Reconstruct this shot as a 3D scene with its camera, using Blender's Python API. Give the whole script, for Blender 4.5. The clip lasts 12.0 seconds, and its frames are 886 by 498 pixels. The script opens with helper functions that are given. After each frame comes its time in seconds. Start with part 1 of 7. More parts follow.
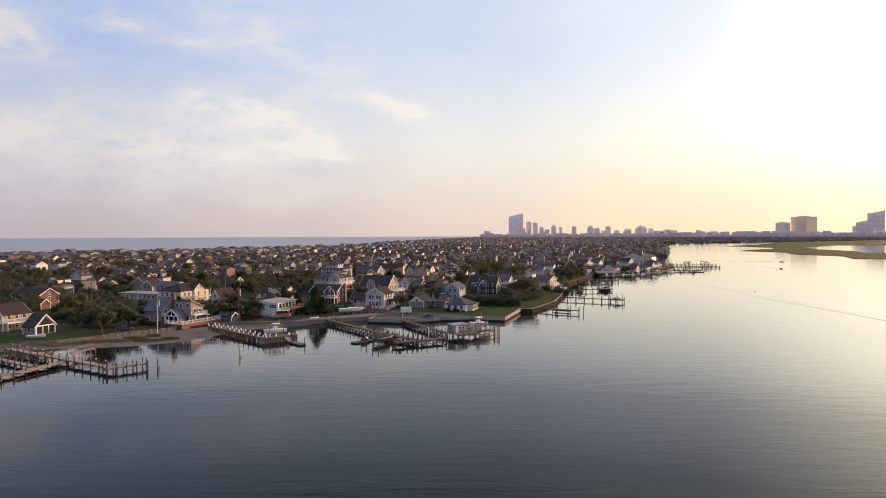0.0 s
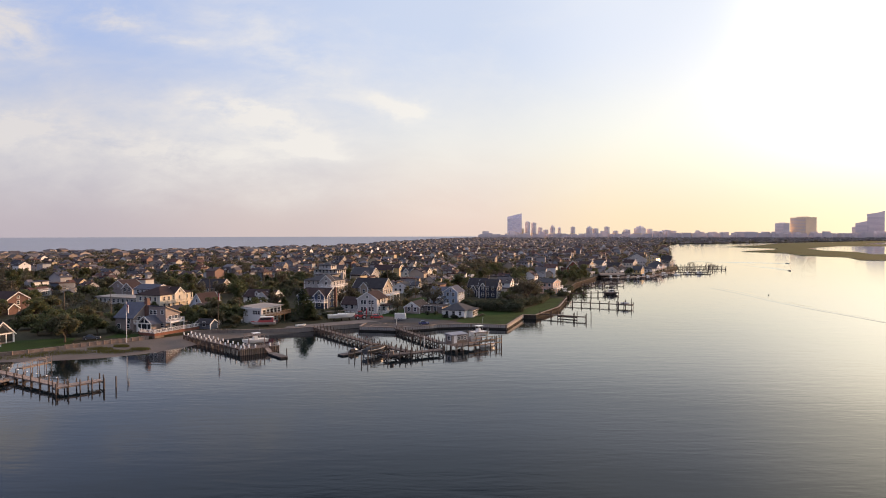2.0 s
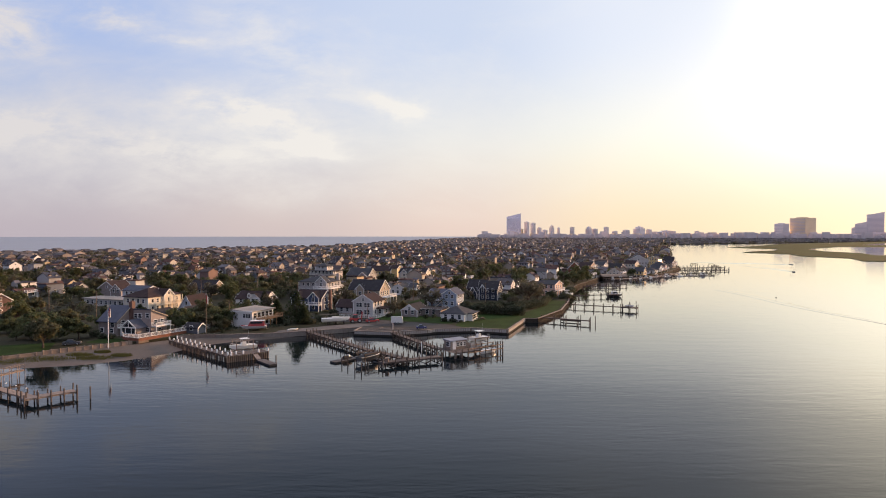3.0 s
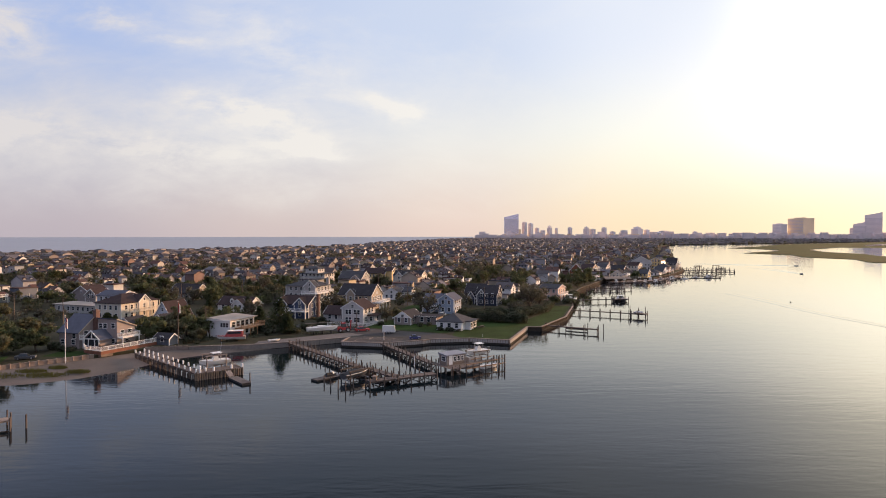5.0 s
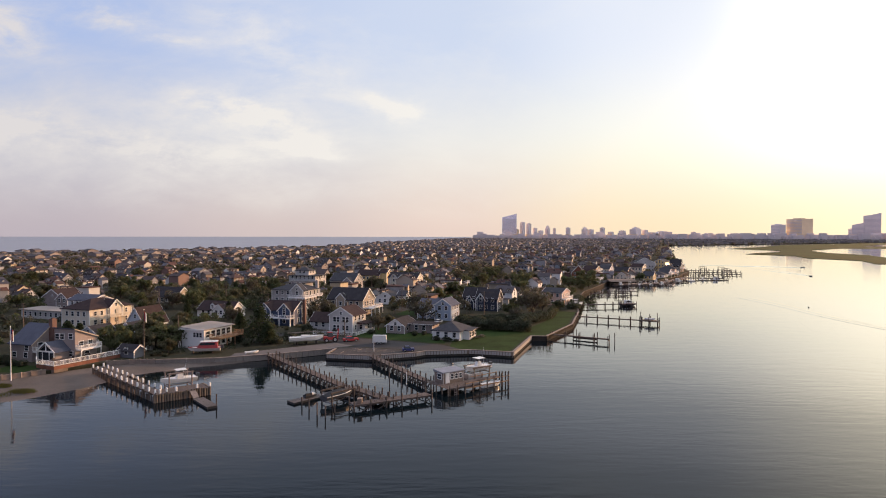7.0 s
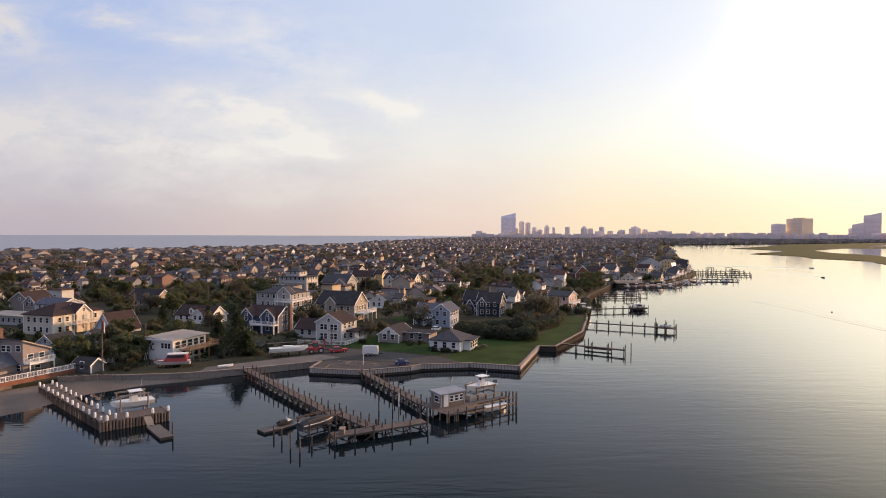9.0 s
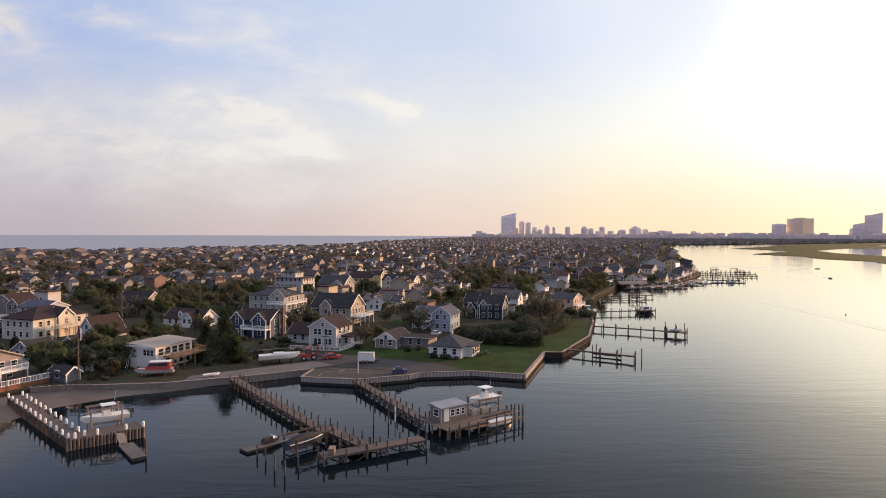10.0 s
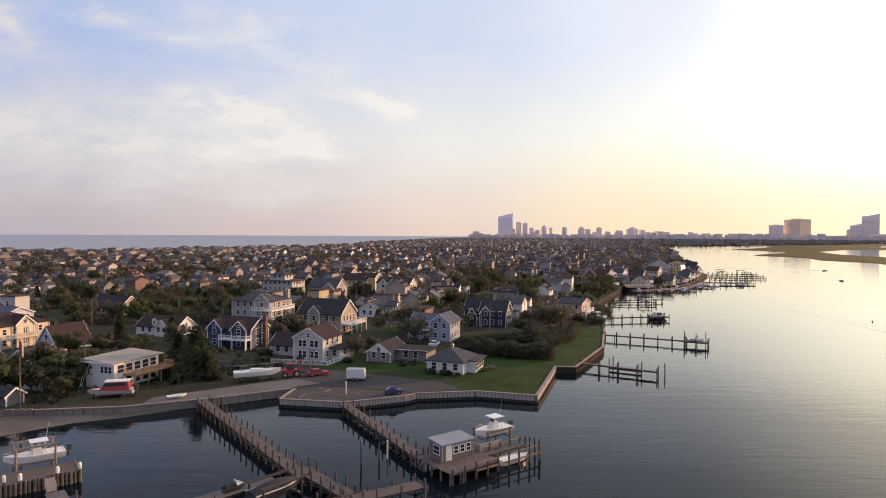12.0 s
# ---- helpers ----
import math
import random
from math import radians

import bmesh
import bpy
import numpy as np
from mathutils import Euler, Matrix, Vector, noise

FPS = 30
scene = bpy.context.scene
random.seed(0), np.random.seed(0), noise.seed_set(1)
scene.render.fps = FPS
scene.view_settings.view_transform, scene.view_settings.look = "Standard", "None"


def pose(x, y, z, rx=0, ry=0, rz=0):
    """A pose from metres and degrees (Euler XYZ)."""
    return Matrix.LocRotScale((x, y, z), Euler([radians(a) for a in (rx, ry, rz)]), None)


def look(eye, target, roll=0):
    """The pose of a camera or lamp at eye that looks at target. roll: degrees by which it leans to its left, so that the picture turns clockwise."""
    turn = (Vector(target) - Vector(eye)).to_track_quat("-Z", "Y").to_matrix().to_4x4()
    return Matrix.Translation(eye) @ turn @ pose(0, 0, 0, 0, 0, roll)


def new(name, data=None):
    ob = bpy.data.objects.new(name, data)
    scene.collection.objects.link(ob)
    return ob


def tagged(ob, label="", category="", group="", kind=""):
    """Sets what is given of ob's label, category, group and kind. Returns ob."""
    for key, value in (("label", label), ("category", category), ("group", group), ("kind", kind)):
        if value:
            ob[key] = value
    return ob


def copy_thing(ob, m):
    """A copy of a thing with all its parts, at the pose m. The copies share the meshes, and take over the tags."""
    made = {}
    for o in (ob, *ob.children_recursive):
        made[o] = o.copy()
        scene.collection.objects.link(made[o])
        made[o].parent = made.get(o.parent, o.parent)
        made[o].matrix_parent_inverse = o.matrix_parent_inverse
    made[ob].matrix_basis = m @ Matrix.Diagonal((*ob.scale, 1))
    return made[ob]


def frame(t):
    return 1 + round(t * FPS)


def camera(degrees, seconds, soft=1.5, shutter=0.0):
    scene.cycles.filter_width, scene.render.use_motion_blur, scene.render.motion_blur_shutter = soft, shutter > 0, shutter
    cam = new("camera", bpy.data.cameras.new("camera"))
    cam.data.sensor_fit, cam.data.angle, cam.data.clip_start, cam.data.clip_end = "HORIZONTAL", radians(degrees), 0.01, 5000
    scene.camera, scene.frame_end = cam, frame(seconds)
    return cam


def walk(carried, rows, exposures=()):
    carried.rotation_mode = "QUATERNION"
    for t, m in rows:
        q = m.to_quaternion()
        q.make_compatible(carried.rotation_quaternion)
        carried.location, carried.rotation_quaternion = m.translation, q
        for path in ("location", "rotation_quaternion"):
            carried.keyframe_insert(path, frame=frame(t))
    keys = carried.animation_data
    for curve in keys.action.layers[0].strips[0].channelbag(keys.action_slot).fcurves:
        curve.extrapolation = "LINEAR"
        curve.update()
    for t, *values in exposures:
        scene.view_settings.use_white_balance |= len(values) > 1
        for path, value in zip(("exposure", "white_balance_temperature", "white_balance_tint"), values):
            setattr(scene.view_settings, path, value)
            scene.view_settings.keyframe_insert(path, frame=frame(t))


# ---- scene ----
# ======== camera ========
cam = camera(70.1, 12.0, soft=1.0)
PATH = [
    (0, (0.116, -0.279, 32.152), (0.114, 1.721, 32.105), -0.2),
    (0.5, (0.271, 3.896, 32.19), (0.27, 5.895, 32.143), -0.3),
    (1, (0.399, 8.115, 32.24), (0.398, 10.115, 32.194), -0.2),
    (1.5, (0.489, 12.423, 32.293), (0.491, 14.422, 32.247), -0.2),
    (2, (0.5, 16.801, 32.355), (0.503, 18.8, 32.308), -0.1),
    (2.5, (0.522, 21.19, 32.417), (0.525, 23.189, 32.37), -0.1),
    (3, (0.657, 25.501, 32.467), (0.663, 27.5, 32.42), 0.0),
    (5, (1.235, 42.439, 32.854), (1.249, 44.439, 32.808), -0.0),
    (5.5, (1.38, 46.663, 32.913), (1.396, 48.662, 32.867), 0.0),
    (6, (1.468, 50.971, 32.964), (1.486, 52.971, 32.918), 0.1),
    (6.5, (1.64, 55.413, 33.023), (1.659, 57.412, 32.977), 0.1),
    (7, (1.741, 59.925, 33.056), (1.762, 61.924, 33.01), 0.1),
    (9, (2.043, 78.102, 33.09), (2.068, 80.101, 33.041), 0.2),
    (9.5, (2.093, 82.56, 33.075), (2.117, 84.559, 33.027), 0.1),
    (10, (2.124, 87.082, 33.05), (2.149, 89.081, 33.001), 0.2),
    (10.5, (2.081, 91.637, 33.071), (2.112, 93.636, 33.024), 0.1),
    (11, (2.019, 96.073, 33.088), (2.053, 98.072, 33.04), 0.1),
    (11.5, (1.856, 100.347, 33.104), (1.891, 102.347, 33.057), 0.2),
    (12, (1.603, 104.528, 33.091), (1.639, 106.527, 33.043), 0.3),
]
walk(cam, [(t, look(eye, target, roll)) for t, eye, target, roll in PATH], [(0.0, 0.0), (12.0, 0.0)])

# ======== sky, sun ========
SUN_AZ, SUN_EL = 58.0, 9.5  # degrees clockwise from +y, and above the horizon
world = bpy.data.worlds.new("evening_sky")
scene.world = world
world.use_nodes = True


CLOUD_AT = (3.0, 1.2, 0.0)
# bearing and height (tangents), half length, half thickness, lean in degrees, density
CLOUD_BANKS = [(-0.52, 0.15, 0.42, 0.08, -4, 0.6), (-0.29, 0.185, 0.1, 0.02, -12, 1.1), (-0.225, 0.138, 0.055, 0.013, -6, 1.3), (-0.068, 0.197, 0.05, 0.017, -14, 1.25),
               (-0.68, 0.33, 0.1, 0.05, -20, 1.0), (-0.5, 0.34, 0.07, 0.013, -3, 0.75), (-0.43, 0.31, 0.055, 0.012, -6, 0.75), (-0.25, 0.29, 0.15, 0.06, -35, 0.55), (-0.68, 0.17, 0.09, 0.025, -6, 0.8), (-0.45, 0.138, 0.12, 0.018, -8, 0.8)]


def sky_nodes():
    """Evening sky: a physical sky, a haze that warms towards the sun, thin cloud, and zones added to light and shade
    water and land.
    """
    nt = world.node_tree
    N, L = nt.nodes, nt.links
    N.clear()

    def math_(op, p, q=None, r=None):
        n = N.new("ShaderNodeMath")
        n.operation = op
        for k, v in enumerate((p, q, r)):
            if v is None:
                continue
            if isinstance(v, (int, float)):
                n.inputs[k].default_value = v
            else:
                L.new(v, n.inputs[k])
        return n.outputs[0]

    def ramp(fac, stops):
        n = N.new("ShaderNodeValToRGB")
        n.color_ramp.interpolation = "EASE"
        el = n.color_ramp.elements
        while len(el) < len(stops):
            el.new(0.5)
        for k, (p, c) in enumerate(stops):
            el[k].position, el[k].color = p, (*c, 1)
        L.new(fac, n.inputs[0])
        return n.outputs[0]

    def mix(f, p, q, op="MIX"):
        n = N.new("ShaderNodeMix")
        n.data_type, n.blend_type = "RGBA", op
        if isinstance(f, (int, float)):
            n.inputs[0].default_value = f
        else:
            L.new(f, n.inputs[0])
        L.new(p, n.inputs[6])
        L.new(q, n.inputs[7])
        return n.outputs[2]

    def rise(v, lo, hi):
        n = N.new("ShaderNodeMapRange")
        n.interpolation_type = "SMOOTHSTEP"
        n.inputs[1].default_value, n.inputs[2].default_value = lo, hi
        L.new(v, n.inputs[0])
        return n.outputs[0]

    tc, sep = N.new("ShaderNodeTexCoord"), N.new("ShaderNodeSeparateXYZ")
    L.new(tc.outputs["Generated"], sep.inputs[0])
    x, y, z = sep.outputs
    flat = math_("SQRT", math_("ADD", math_("MULTIPLY", x, x), math_("MULTIPLY", y, y)))
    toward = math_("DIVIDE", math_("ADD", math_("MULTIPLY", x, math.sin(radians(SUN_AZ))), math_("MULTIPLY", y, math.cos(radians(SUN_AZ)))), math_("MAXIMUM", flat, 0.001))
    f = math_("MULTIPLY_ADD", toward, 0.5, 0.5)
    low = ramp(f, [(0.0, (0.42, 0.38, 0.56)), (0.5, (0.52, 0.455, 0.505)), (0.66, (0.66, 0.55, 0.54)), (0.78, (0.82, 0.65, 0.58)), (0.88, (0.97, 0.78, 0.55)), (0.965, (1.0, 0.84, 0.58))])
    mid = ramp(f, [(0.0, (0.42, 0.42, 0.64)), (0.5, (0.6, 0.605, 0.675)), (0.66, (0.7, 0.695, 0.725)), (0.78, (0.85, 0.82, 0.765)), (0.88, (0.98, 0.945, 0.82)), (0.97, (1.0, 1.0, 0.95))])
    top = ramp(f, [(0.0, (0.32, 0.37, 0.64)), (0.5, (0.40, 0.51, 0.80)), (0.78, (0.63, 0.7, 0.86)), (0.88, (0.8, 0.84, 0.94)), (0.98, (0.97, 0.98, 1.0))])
    # above the view, added: dark ring for water reflections, bright top to lift shade
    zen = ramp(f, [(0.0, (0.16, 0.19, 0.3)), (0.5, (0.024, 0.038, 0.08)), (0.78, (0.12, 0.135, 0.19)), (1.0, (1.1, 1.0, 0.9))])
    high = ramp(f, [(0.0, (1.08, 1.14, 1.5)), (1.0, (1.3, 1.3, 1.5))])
    sky = N.new("ShaderNodeTexSky")
    sky.sky_type, sky.sun_disc = "NISHITA", False
    sky.sun_elevation, sky.sun_rotation = radians(SUN_EL), radians(SUN_AZ)
    sky.air_density, sky.dust_density, sky.ozone_density, sky.altitude = 1.0, 1.0, 2.0, 30
    # thin cloud: banks at their bearing and height, torn by noise and drawn out along the wind
    ahead = math_("MAXIMUM", y, 0.25)
    cv = N.new("ShaderNodeCombineXYZ")
    L.new(math_("DIVIDE", x, ahead), cv.inputs[0])
    L.new(math_("DIVIDE", z, ahead), cv.inputs[1])
    mp = N.new("ShaderNodeMapping")
    mp.inputs["Rotation"].default_value, mp.inputs["Location"].default_value, mp.inputs["Scale"].default_value = (0, 0, radians(14)), CLOUD_AT, (1.0, 2.3, 1.0)
    L.new(cv.outputs[0], mp.inputs[0])
    n1, n2, n3 = (N.new("ShaderNodeTexNoise") for _ in range(3))
    for n, sc, dt, ro in ((n1, 6.0, 7, 0.6), (n2, 7.5, 10, 0.62), (n3, 3.2, 8, 0.62)):
        n.inputs["Scale"].default_value, n.inputs["Detail"].default_value, n.inputs["Roughness"].default_value, n.inputs["Distortion"].default_value = sc, dt, ro, 0.25
        L.new(mp.outputs[0], n.inputs["Vector"])
    tear, centre = N.new("ShaderNodeVectorMath"), N.new("ShaderNodeVectorMath")
    centre.operation, centre.inputs[1].default_value = "SUBTRACT", (0.5, 0.5, 0.5)
    L.new(n1.outputs["Color"], centre.inputs[0])
    tear.operation, tear.inputs[1].default_value = "MULTIPLY_ADD", (0.17, 0.08, 0.0)
    L.new(centre.outputs[0], tear.inputs[0])
    L.new(cv.outputs[0], tear.inputs[2])
    sp = N.new("ShaderNodeSeparateXYZ")
    L.new(tear.outputs[0], sp.inputs[0])
    tu, tv = sp.outputs[0], sp.outputs[1]
    banks = None
    for bu, bv, su, sv, lean, amount in CLOUD_BANKS:
        ca, sa = math.cos(radians(lean)), math.sin(radians(lean))
        du, dv = math_("SUBTRACT", tu, bu), math_("SUBTRACT", tv, bv)
        p = math_("MULTIPLY_ADD", du, ca / su, math_("MULTIPLY", dv, sa / su))
        q = math_("MULTIPLY_ADD", du, -sa / sv, math_("MULTIPLY", dv, ca / sv))
        r2 = math_("MULTIPLY_ADD", p, p, math_("MULTIPLY", q, q))
        g = math_("MULTIPLY", math_("POWER", 2.718, math_("MULTIPLY", r2, -1.0)), amount)
        banks = g if banks is None else math_("ADD", banks, g)
    wisps = math_("MULTIPLY_ADD", n2.outputs[0], 4.6, -1.45)
    veil = math_("MULTIPLY", rise(n3.outputs[0], 0.42, 0.7), 0.3)
    cl = math_("MINIMUM", math_("ADD", math_("MULTIPLY", banks, math_("MAXIMUM", wisps, 0.0)), veil), 1.0)
    cl = math_("MULTIPLY", cl, math_("MULTIPLY", rise(z, 0.0, 0.06), math_("SUBTRACT", 1.0, rise(f, 0.80, 0.93))))
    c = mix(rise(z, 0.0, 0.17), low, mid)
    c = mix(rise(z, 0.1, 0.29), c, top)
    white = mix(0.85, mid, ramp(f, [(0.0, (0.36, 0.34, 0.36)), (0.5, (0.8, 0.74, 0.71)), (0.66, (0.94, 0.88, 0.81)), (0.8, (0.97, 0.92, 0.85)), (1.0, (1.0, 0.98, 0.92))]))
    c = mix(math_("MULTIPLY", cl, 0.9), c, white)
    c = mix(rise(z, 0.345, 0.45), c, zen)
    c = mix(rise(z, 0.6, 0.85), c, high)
    # glow round the sun
    sd = math_("ADD", math_("MULTIPLY", toward, math_("MULTIPLY", flat, math.cos(radians(10)))), math_("MULTIPLY", z, math.sin(radians(10))))
    glow = math_("POWER", math_("MAXIMUM", sd, 0.0), 16.0)
    g2 = math_("POWER", math_("MAXIMUM", sd, 0.0), 150.0)
    e = N.new("ShaderNodeCombineXYZ")
    L.new(math_("MULTIPLY_ADD", g2, 2.2, math_("MULTIPLY", glow, 0.5)), e.inputs[0])
    L.new(math_("MULTIPLY_ADD", g2, 1.9, math_("MULTIPLY", glow, 0.46)), e.inputs[1])
    L.new(math_("MULTIPLY_ADD", g2, 1.3, math_("MULTIPLY", glow, 0.36)), e.inputs[2])
    c = mix(1.0, c, e.outputs[0], "ADD")
    # extra sun-side brightness, added so that the water reflects more light
    bright = math_("MULTIPLY", rise(f, 0.905, 1.0), math_("MULTIPLY", rise(z, 0.04, 0.22), math_("SUBTRACT", 1.0, rise(z, 0.42, 0.75))))
    w = N.new("ShaderNodeCombineXYZ")
    for k, v in enumerate((1.1, 0.9, 0.5)):
        L.new(math_("MULTIPLY", bright, v), w.inputs[k])
    c = mix(1.0, c, w.outputs[0], "ADD")
    # low warm band, added to warm the reflection in the bay
    band = math_("MULTIPLY", rise(f, 0.84, 1.12), math_("MULTIPLY", rise(z, 0.03, 0.17), math_("SUBTRACT", 1.0, rise(z, 0.18, 0.36))))
    w = N.new("ShaderNodeCombineXYZ")
    for k, v in enumerate((0.9, 0.68, 0.38)):
        L.new(math_("MULTIPLY", band, v), w.inputs[k])
    c = mix(1.0, c, w.outputs[0], "ADD")
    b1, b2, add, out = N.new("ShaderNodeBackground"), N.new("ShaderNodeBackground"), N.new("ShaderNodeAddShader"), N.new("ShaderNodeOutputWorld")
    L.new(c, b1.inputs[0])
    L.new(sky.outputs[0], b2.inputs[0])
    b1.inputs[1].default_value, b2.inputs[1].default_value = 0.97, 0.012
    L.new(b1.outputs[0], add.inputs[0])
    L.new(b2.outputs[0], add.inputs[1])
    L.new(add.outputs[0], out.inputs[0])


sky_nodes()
sun = new("sun", bpy.data.lights.new("sun", "SUN"))
sun.data.energy, sun.data.angle, sun.data.color = 5.0, radians(0.6), (1.0, 0.54, 0.28)
a, e = radians(SUN_AZ), radians(SUN_EL)
sun.matrix_world = look((0, 0, 0), (-math.sin(a) * math.cos(e), -math.cos(a) * math.cos(e), -math.sin(e)))


# ======== mesh tools ========
class M:
    """Vertices, faces and material slots of one mesh."""

    def __init__(self):
        self.v, self.f, self.m, self.n = [], [], [], []

    def poly(self, pts, mi=0):
        n = len(self.v)
        self.v += [tuple(p) for p in pts]
        self.f.append(tuple(range(n, n + len(pts))))
        self.m.append(mi)

    def faces(self, pts, fs, mi=0):
        n = len(self.v)
        self.v += [tuple(p) for p in pts]
        self.f += [tuple(n + i for i in q) for q in fs]
        self.m += [mi] * len(fs)

    def hexa(self, b, t, mi=0):
        """b, t: four corners below and above, both counter-clockwise from above."""
        self.faces(list(b) + list(t), [(3, 2, 1, 0), (4, 5, 6, 7), (0, 1, 5, 4), (1, 2, 6, 5), (2, 3, 7, 6), (3, 0, 4, 7)], mi)

    def box(self, x0, y0, z0, x1, y1, z1, mi=0):
        self.hexa([(x0, y0, z0), (x1, y0, z0), (x1, y1, z0), (x0, y1, z0)], [(x0, y0, z1), (x1, y0, z1), (x1, y1, z1), (x0, y1, z1)], mi)

    def beam(self, p, q, w, h, mi=0):
        p, q = Vector(p), Vector(q)
        d = (q - p).normalized()
        up = Vector((0, 0, 1)) if abs(d.z) < 0.95 else Vector((0, 1, 0))
        s = d.cross(up).normalized() * (w / 2)
        u = s.cross(d).normalized() * (h / 2)
        self.faces([p - s - u, p + s - u, p + s + u, p - s + u, q - s - u, q + s - u, q + s + u, q - s + u],
                   [(0, 1, 2, 3), (7, 6, 5, 4), (1, 0, 4, 5), (2, 1, 5, 6), (3, 2, 6, 7), (0, 3, 7, 4)], mi)

    def tube(self, p, q, r0, r1, n=7, mi=0, caps=True):
        p, q = Vector(p), Vector(q)
        d = (q - p).normalized()
        s = d.orthogonal().normalized()
        t = d.cross(s)
        ring = [(math.cos(k * math.tau / n), math.sin(k * math.tau / n)) for k in range(n)]
        pts = [p + (s * c + t * i) * r0 for c, i in ring] + [q + (s * c + t * i) * r1 for c, i in ring]
        fs = [(k, (k + 1) % n, n + (k + 1) % n, n + k) for k in range(n)]
        if caps:
            fs += [tuple(range(n - 1, -1, -1)), tuple(range(n, 2 * n))]
        self.faces(pts, fs, mi)

    def slab(self, pts, th, mi=0):
        """A plate: pts counter-clockwise from above, th metres thick downwards."""
        n = len(pts)
        low = [(p[0], p[1], p[2] - th) for p in pts]
        self.faces(list(pts) + low, [tuple(range(n)), tuple(range(2 * n - 1, n - 1, -1))] + [(k, n + k, n + (k + 1) % n, (k + 1) % n) for k in range(n)], mi)

    def mesh(self, name, mats, smooth=False):
        me = bpy.data.meshes.new(name)
        me.from_pydata(self.v, [], self.f)
        for m in mats:
            me.materials.append(m)
        me.polygons.foreach_set("material_index", self.m)
        if smooth:
            me.polygons.foreach_set("use_smooth", [True] * len(self.f))
        me.update()
        if self.n:  # foliage: shaded as a rounded mass
            me.polygons.foreach_set("use_smooth", [True] * len(self.f))
            me.normals_split_custom_set_from_vertices(self.n)
        return me


def part(name, data, mats, parent, label="", smooth=False, at=None):
    """One mesh object under a thing or part; data: an M or a ready mesh."""
    me = data.mesh(name, mats if isinstance(mats, (list, tuple)) else [mats], smooth) if isinstance(data, M) else data
    ob = new(name, me)
    ob.parent = parent
    if at is not None:
        ob.matrix_basis = at
    return tagged(ob, label, kind="stuff" if name.endswith("deck") and isinstance(data, M) and len(data.f) > 60 else "")


def thing(name, label, category, m=None, group="", kind=""):
    ob = new(name)
    if m is not None:
        ob.matrix_world = m
    return tagged(ob, label, category, group, kind)


def solid(name, data, mats, label, category="", group="", kind="", m=None, smooth=False):
    ob = new(name, data.mesh(name, mats if isinstance(mats, (list, tuple)) else [mats], smooth))
    if m is not None:
        ob.matrix_world = m
    return tagged(ob, label, category, group, kind)


# ======== materials ========
def material(name, color, rough=0.8, var=0.25, scale=2.0, bump=0.0, metal=0.0, ramp=None, island=False, fine=14.0, spec=0.35, stretch=(1, 1, 1)):
    """Colour varied by coarse and fine noise; ramp: colours picked by the object's (or island's) random number."""
    mat = bpy.data.materials.new(name)
    mat.use_nodes = True
    nt = mat.node_tree
    N, L = nt.nodes, nt.links
    b = N["Principled BSDF"]
    b.inputs["Roughness"].default_value, b.inputs["Metallic"].default_value, b.inputs["Specular IOR Level"].default_value = rough, metal, spec
    tc, mp = N.new("ShaderNodeTexCoord"), N.new("ShaderNodeMapping")
    mp.inputs["Scale"].default_value = stretch
    L.new(tc.outputs["Object"], mp.inputs[0])
    n1, n2 = N.new("ShaderNodeTexNoise"), N.new("ShaderNodeTexNoise")
    n1.inputs["Scale"].default_value, n2.inputs["Scale"].default_value = scale / 4, fine
    n1.inputs["Detail"].default_value, n2.inputs["Detail"].default_value = 5, 3
    for n in (n1, n2):
        L.new(mp.outputs[0], n.inputs["Vector"])
    add = N.new("ShaderNodeMath")
    add.operation = "ADD"
    L.new(n1.outputs[0], add.inputs[0])
    L.new(n2.outputs[0], add.inputs[1])
    mr = N.new("ShaderNodeMapRange")
    mr.inputs[1].default_value, mr.inputs[2].default_value = 0.65, 1.35
    mr.inputs[3].default_value, mr.inputs[4].default_value = 1 - var, 1 + var
    L.new(add.outputs[0], mr.inputs[0])
    mul = N.new("ShaderNodeVectorMath")
    mul.operation = "SCALE"
    L.new(mr.outputs[0], mul.inputs["Scale"])
    if ramp:
        cr = N.new("ShaderNodeValToRGB")
        cr.color_ramp.interpolation = "CONSTANT"
        el = cr.color_ramp.elements
        while len(el) < len(ramp):
            el.new(0.5)
        for k, c in enumerate(ramp):
            el[k].position, el[k].color = k / len(ramp), (*c, 1)
        if island:
            src = N.new("ShaderNodeNewGeometry")
            L.new(src.outputs["Random Per Island"], cr.inputs[0])
        else:
            src = N.new("ShaderNodeObjectInfo")
            L.new(src.outputs["Random"], cr.inputs[0])
        L.new(cr.outputs[0], mul.inputs[0])
    else:
        mul.inputs[0].default_value = color
    L.new(mul.outputs[0], b.inputs["Base Color"])
    if bump:
        bp = N.new("ShaderNodeBump")
        bp.inputs["Strength"].default_value, bp.inputs["Distance"].default_value = bump, 0.05
        L.new(n2.outputs[0], bp.inputs["Height"])
        L.new(bp.outputs[0], b.inputs["Normal"])
    return mat


def leafy(mat, amount=0.4):
    """Lets light through the leaves of a material."""
    N, L = mat.node_tree.nodes, mat.node_tree.links
    b, out = N["Principled BSDF"], N["Material Output"]
    t, mx = N.new("ShaderNodeBsdfTranslucent"), N.new("ShaderNodeMixShader")
    L.new(b.inputs["Base Color"].links[0].from_socket, t.inputs[0])
    mx.inputs[0].default_value = amount
    L.new(b.outputs[0], mx.inputs[1])
    L.new(t.outputs[0], mx.inputs[2])
    L.new(mx.outputs[0], out.inputs[0])
    return mat


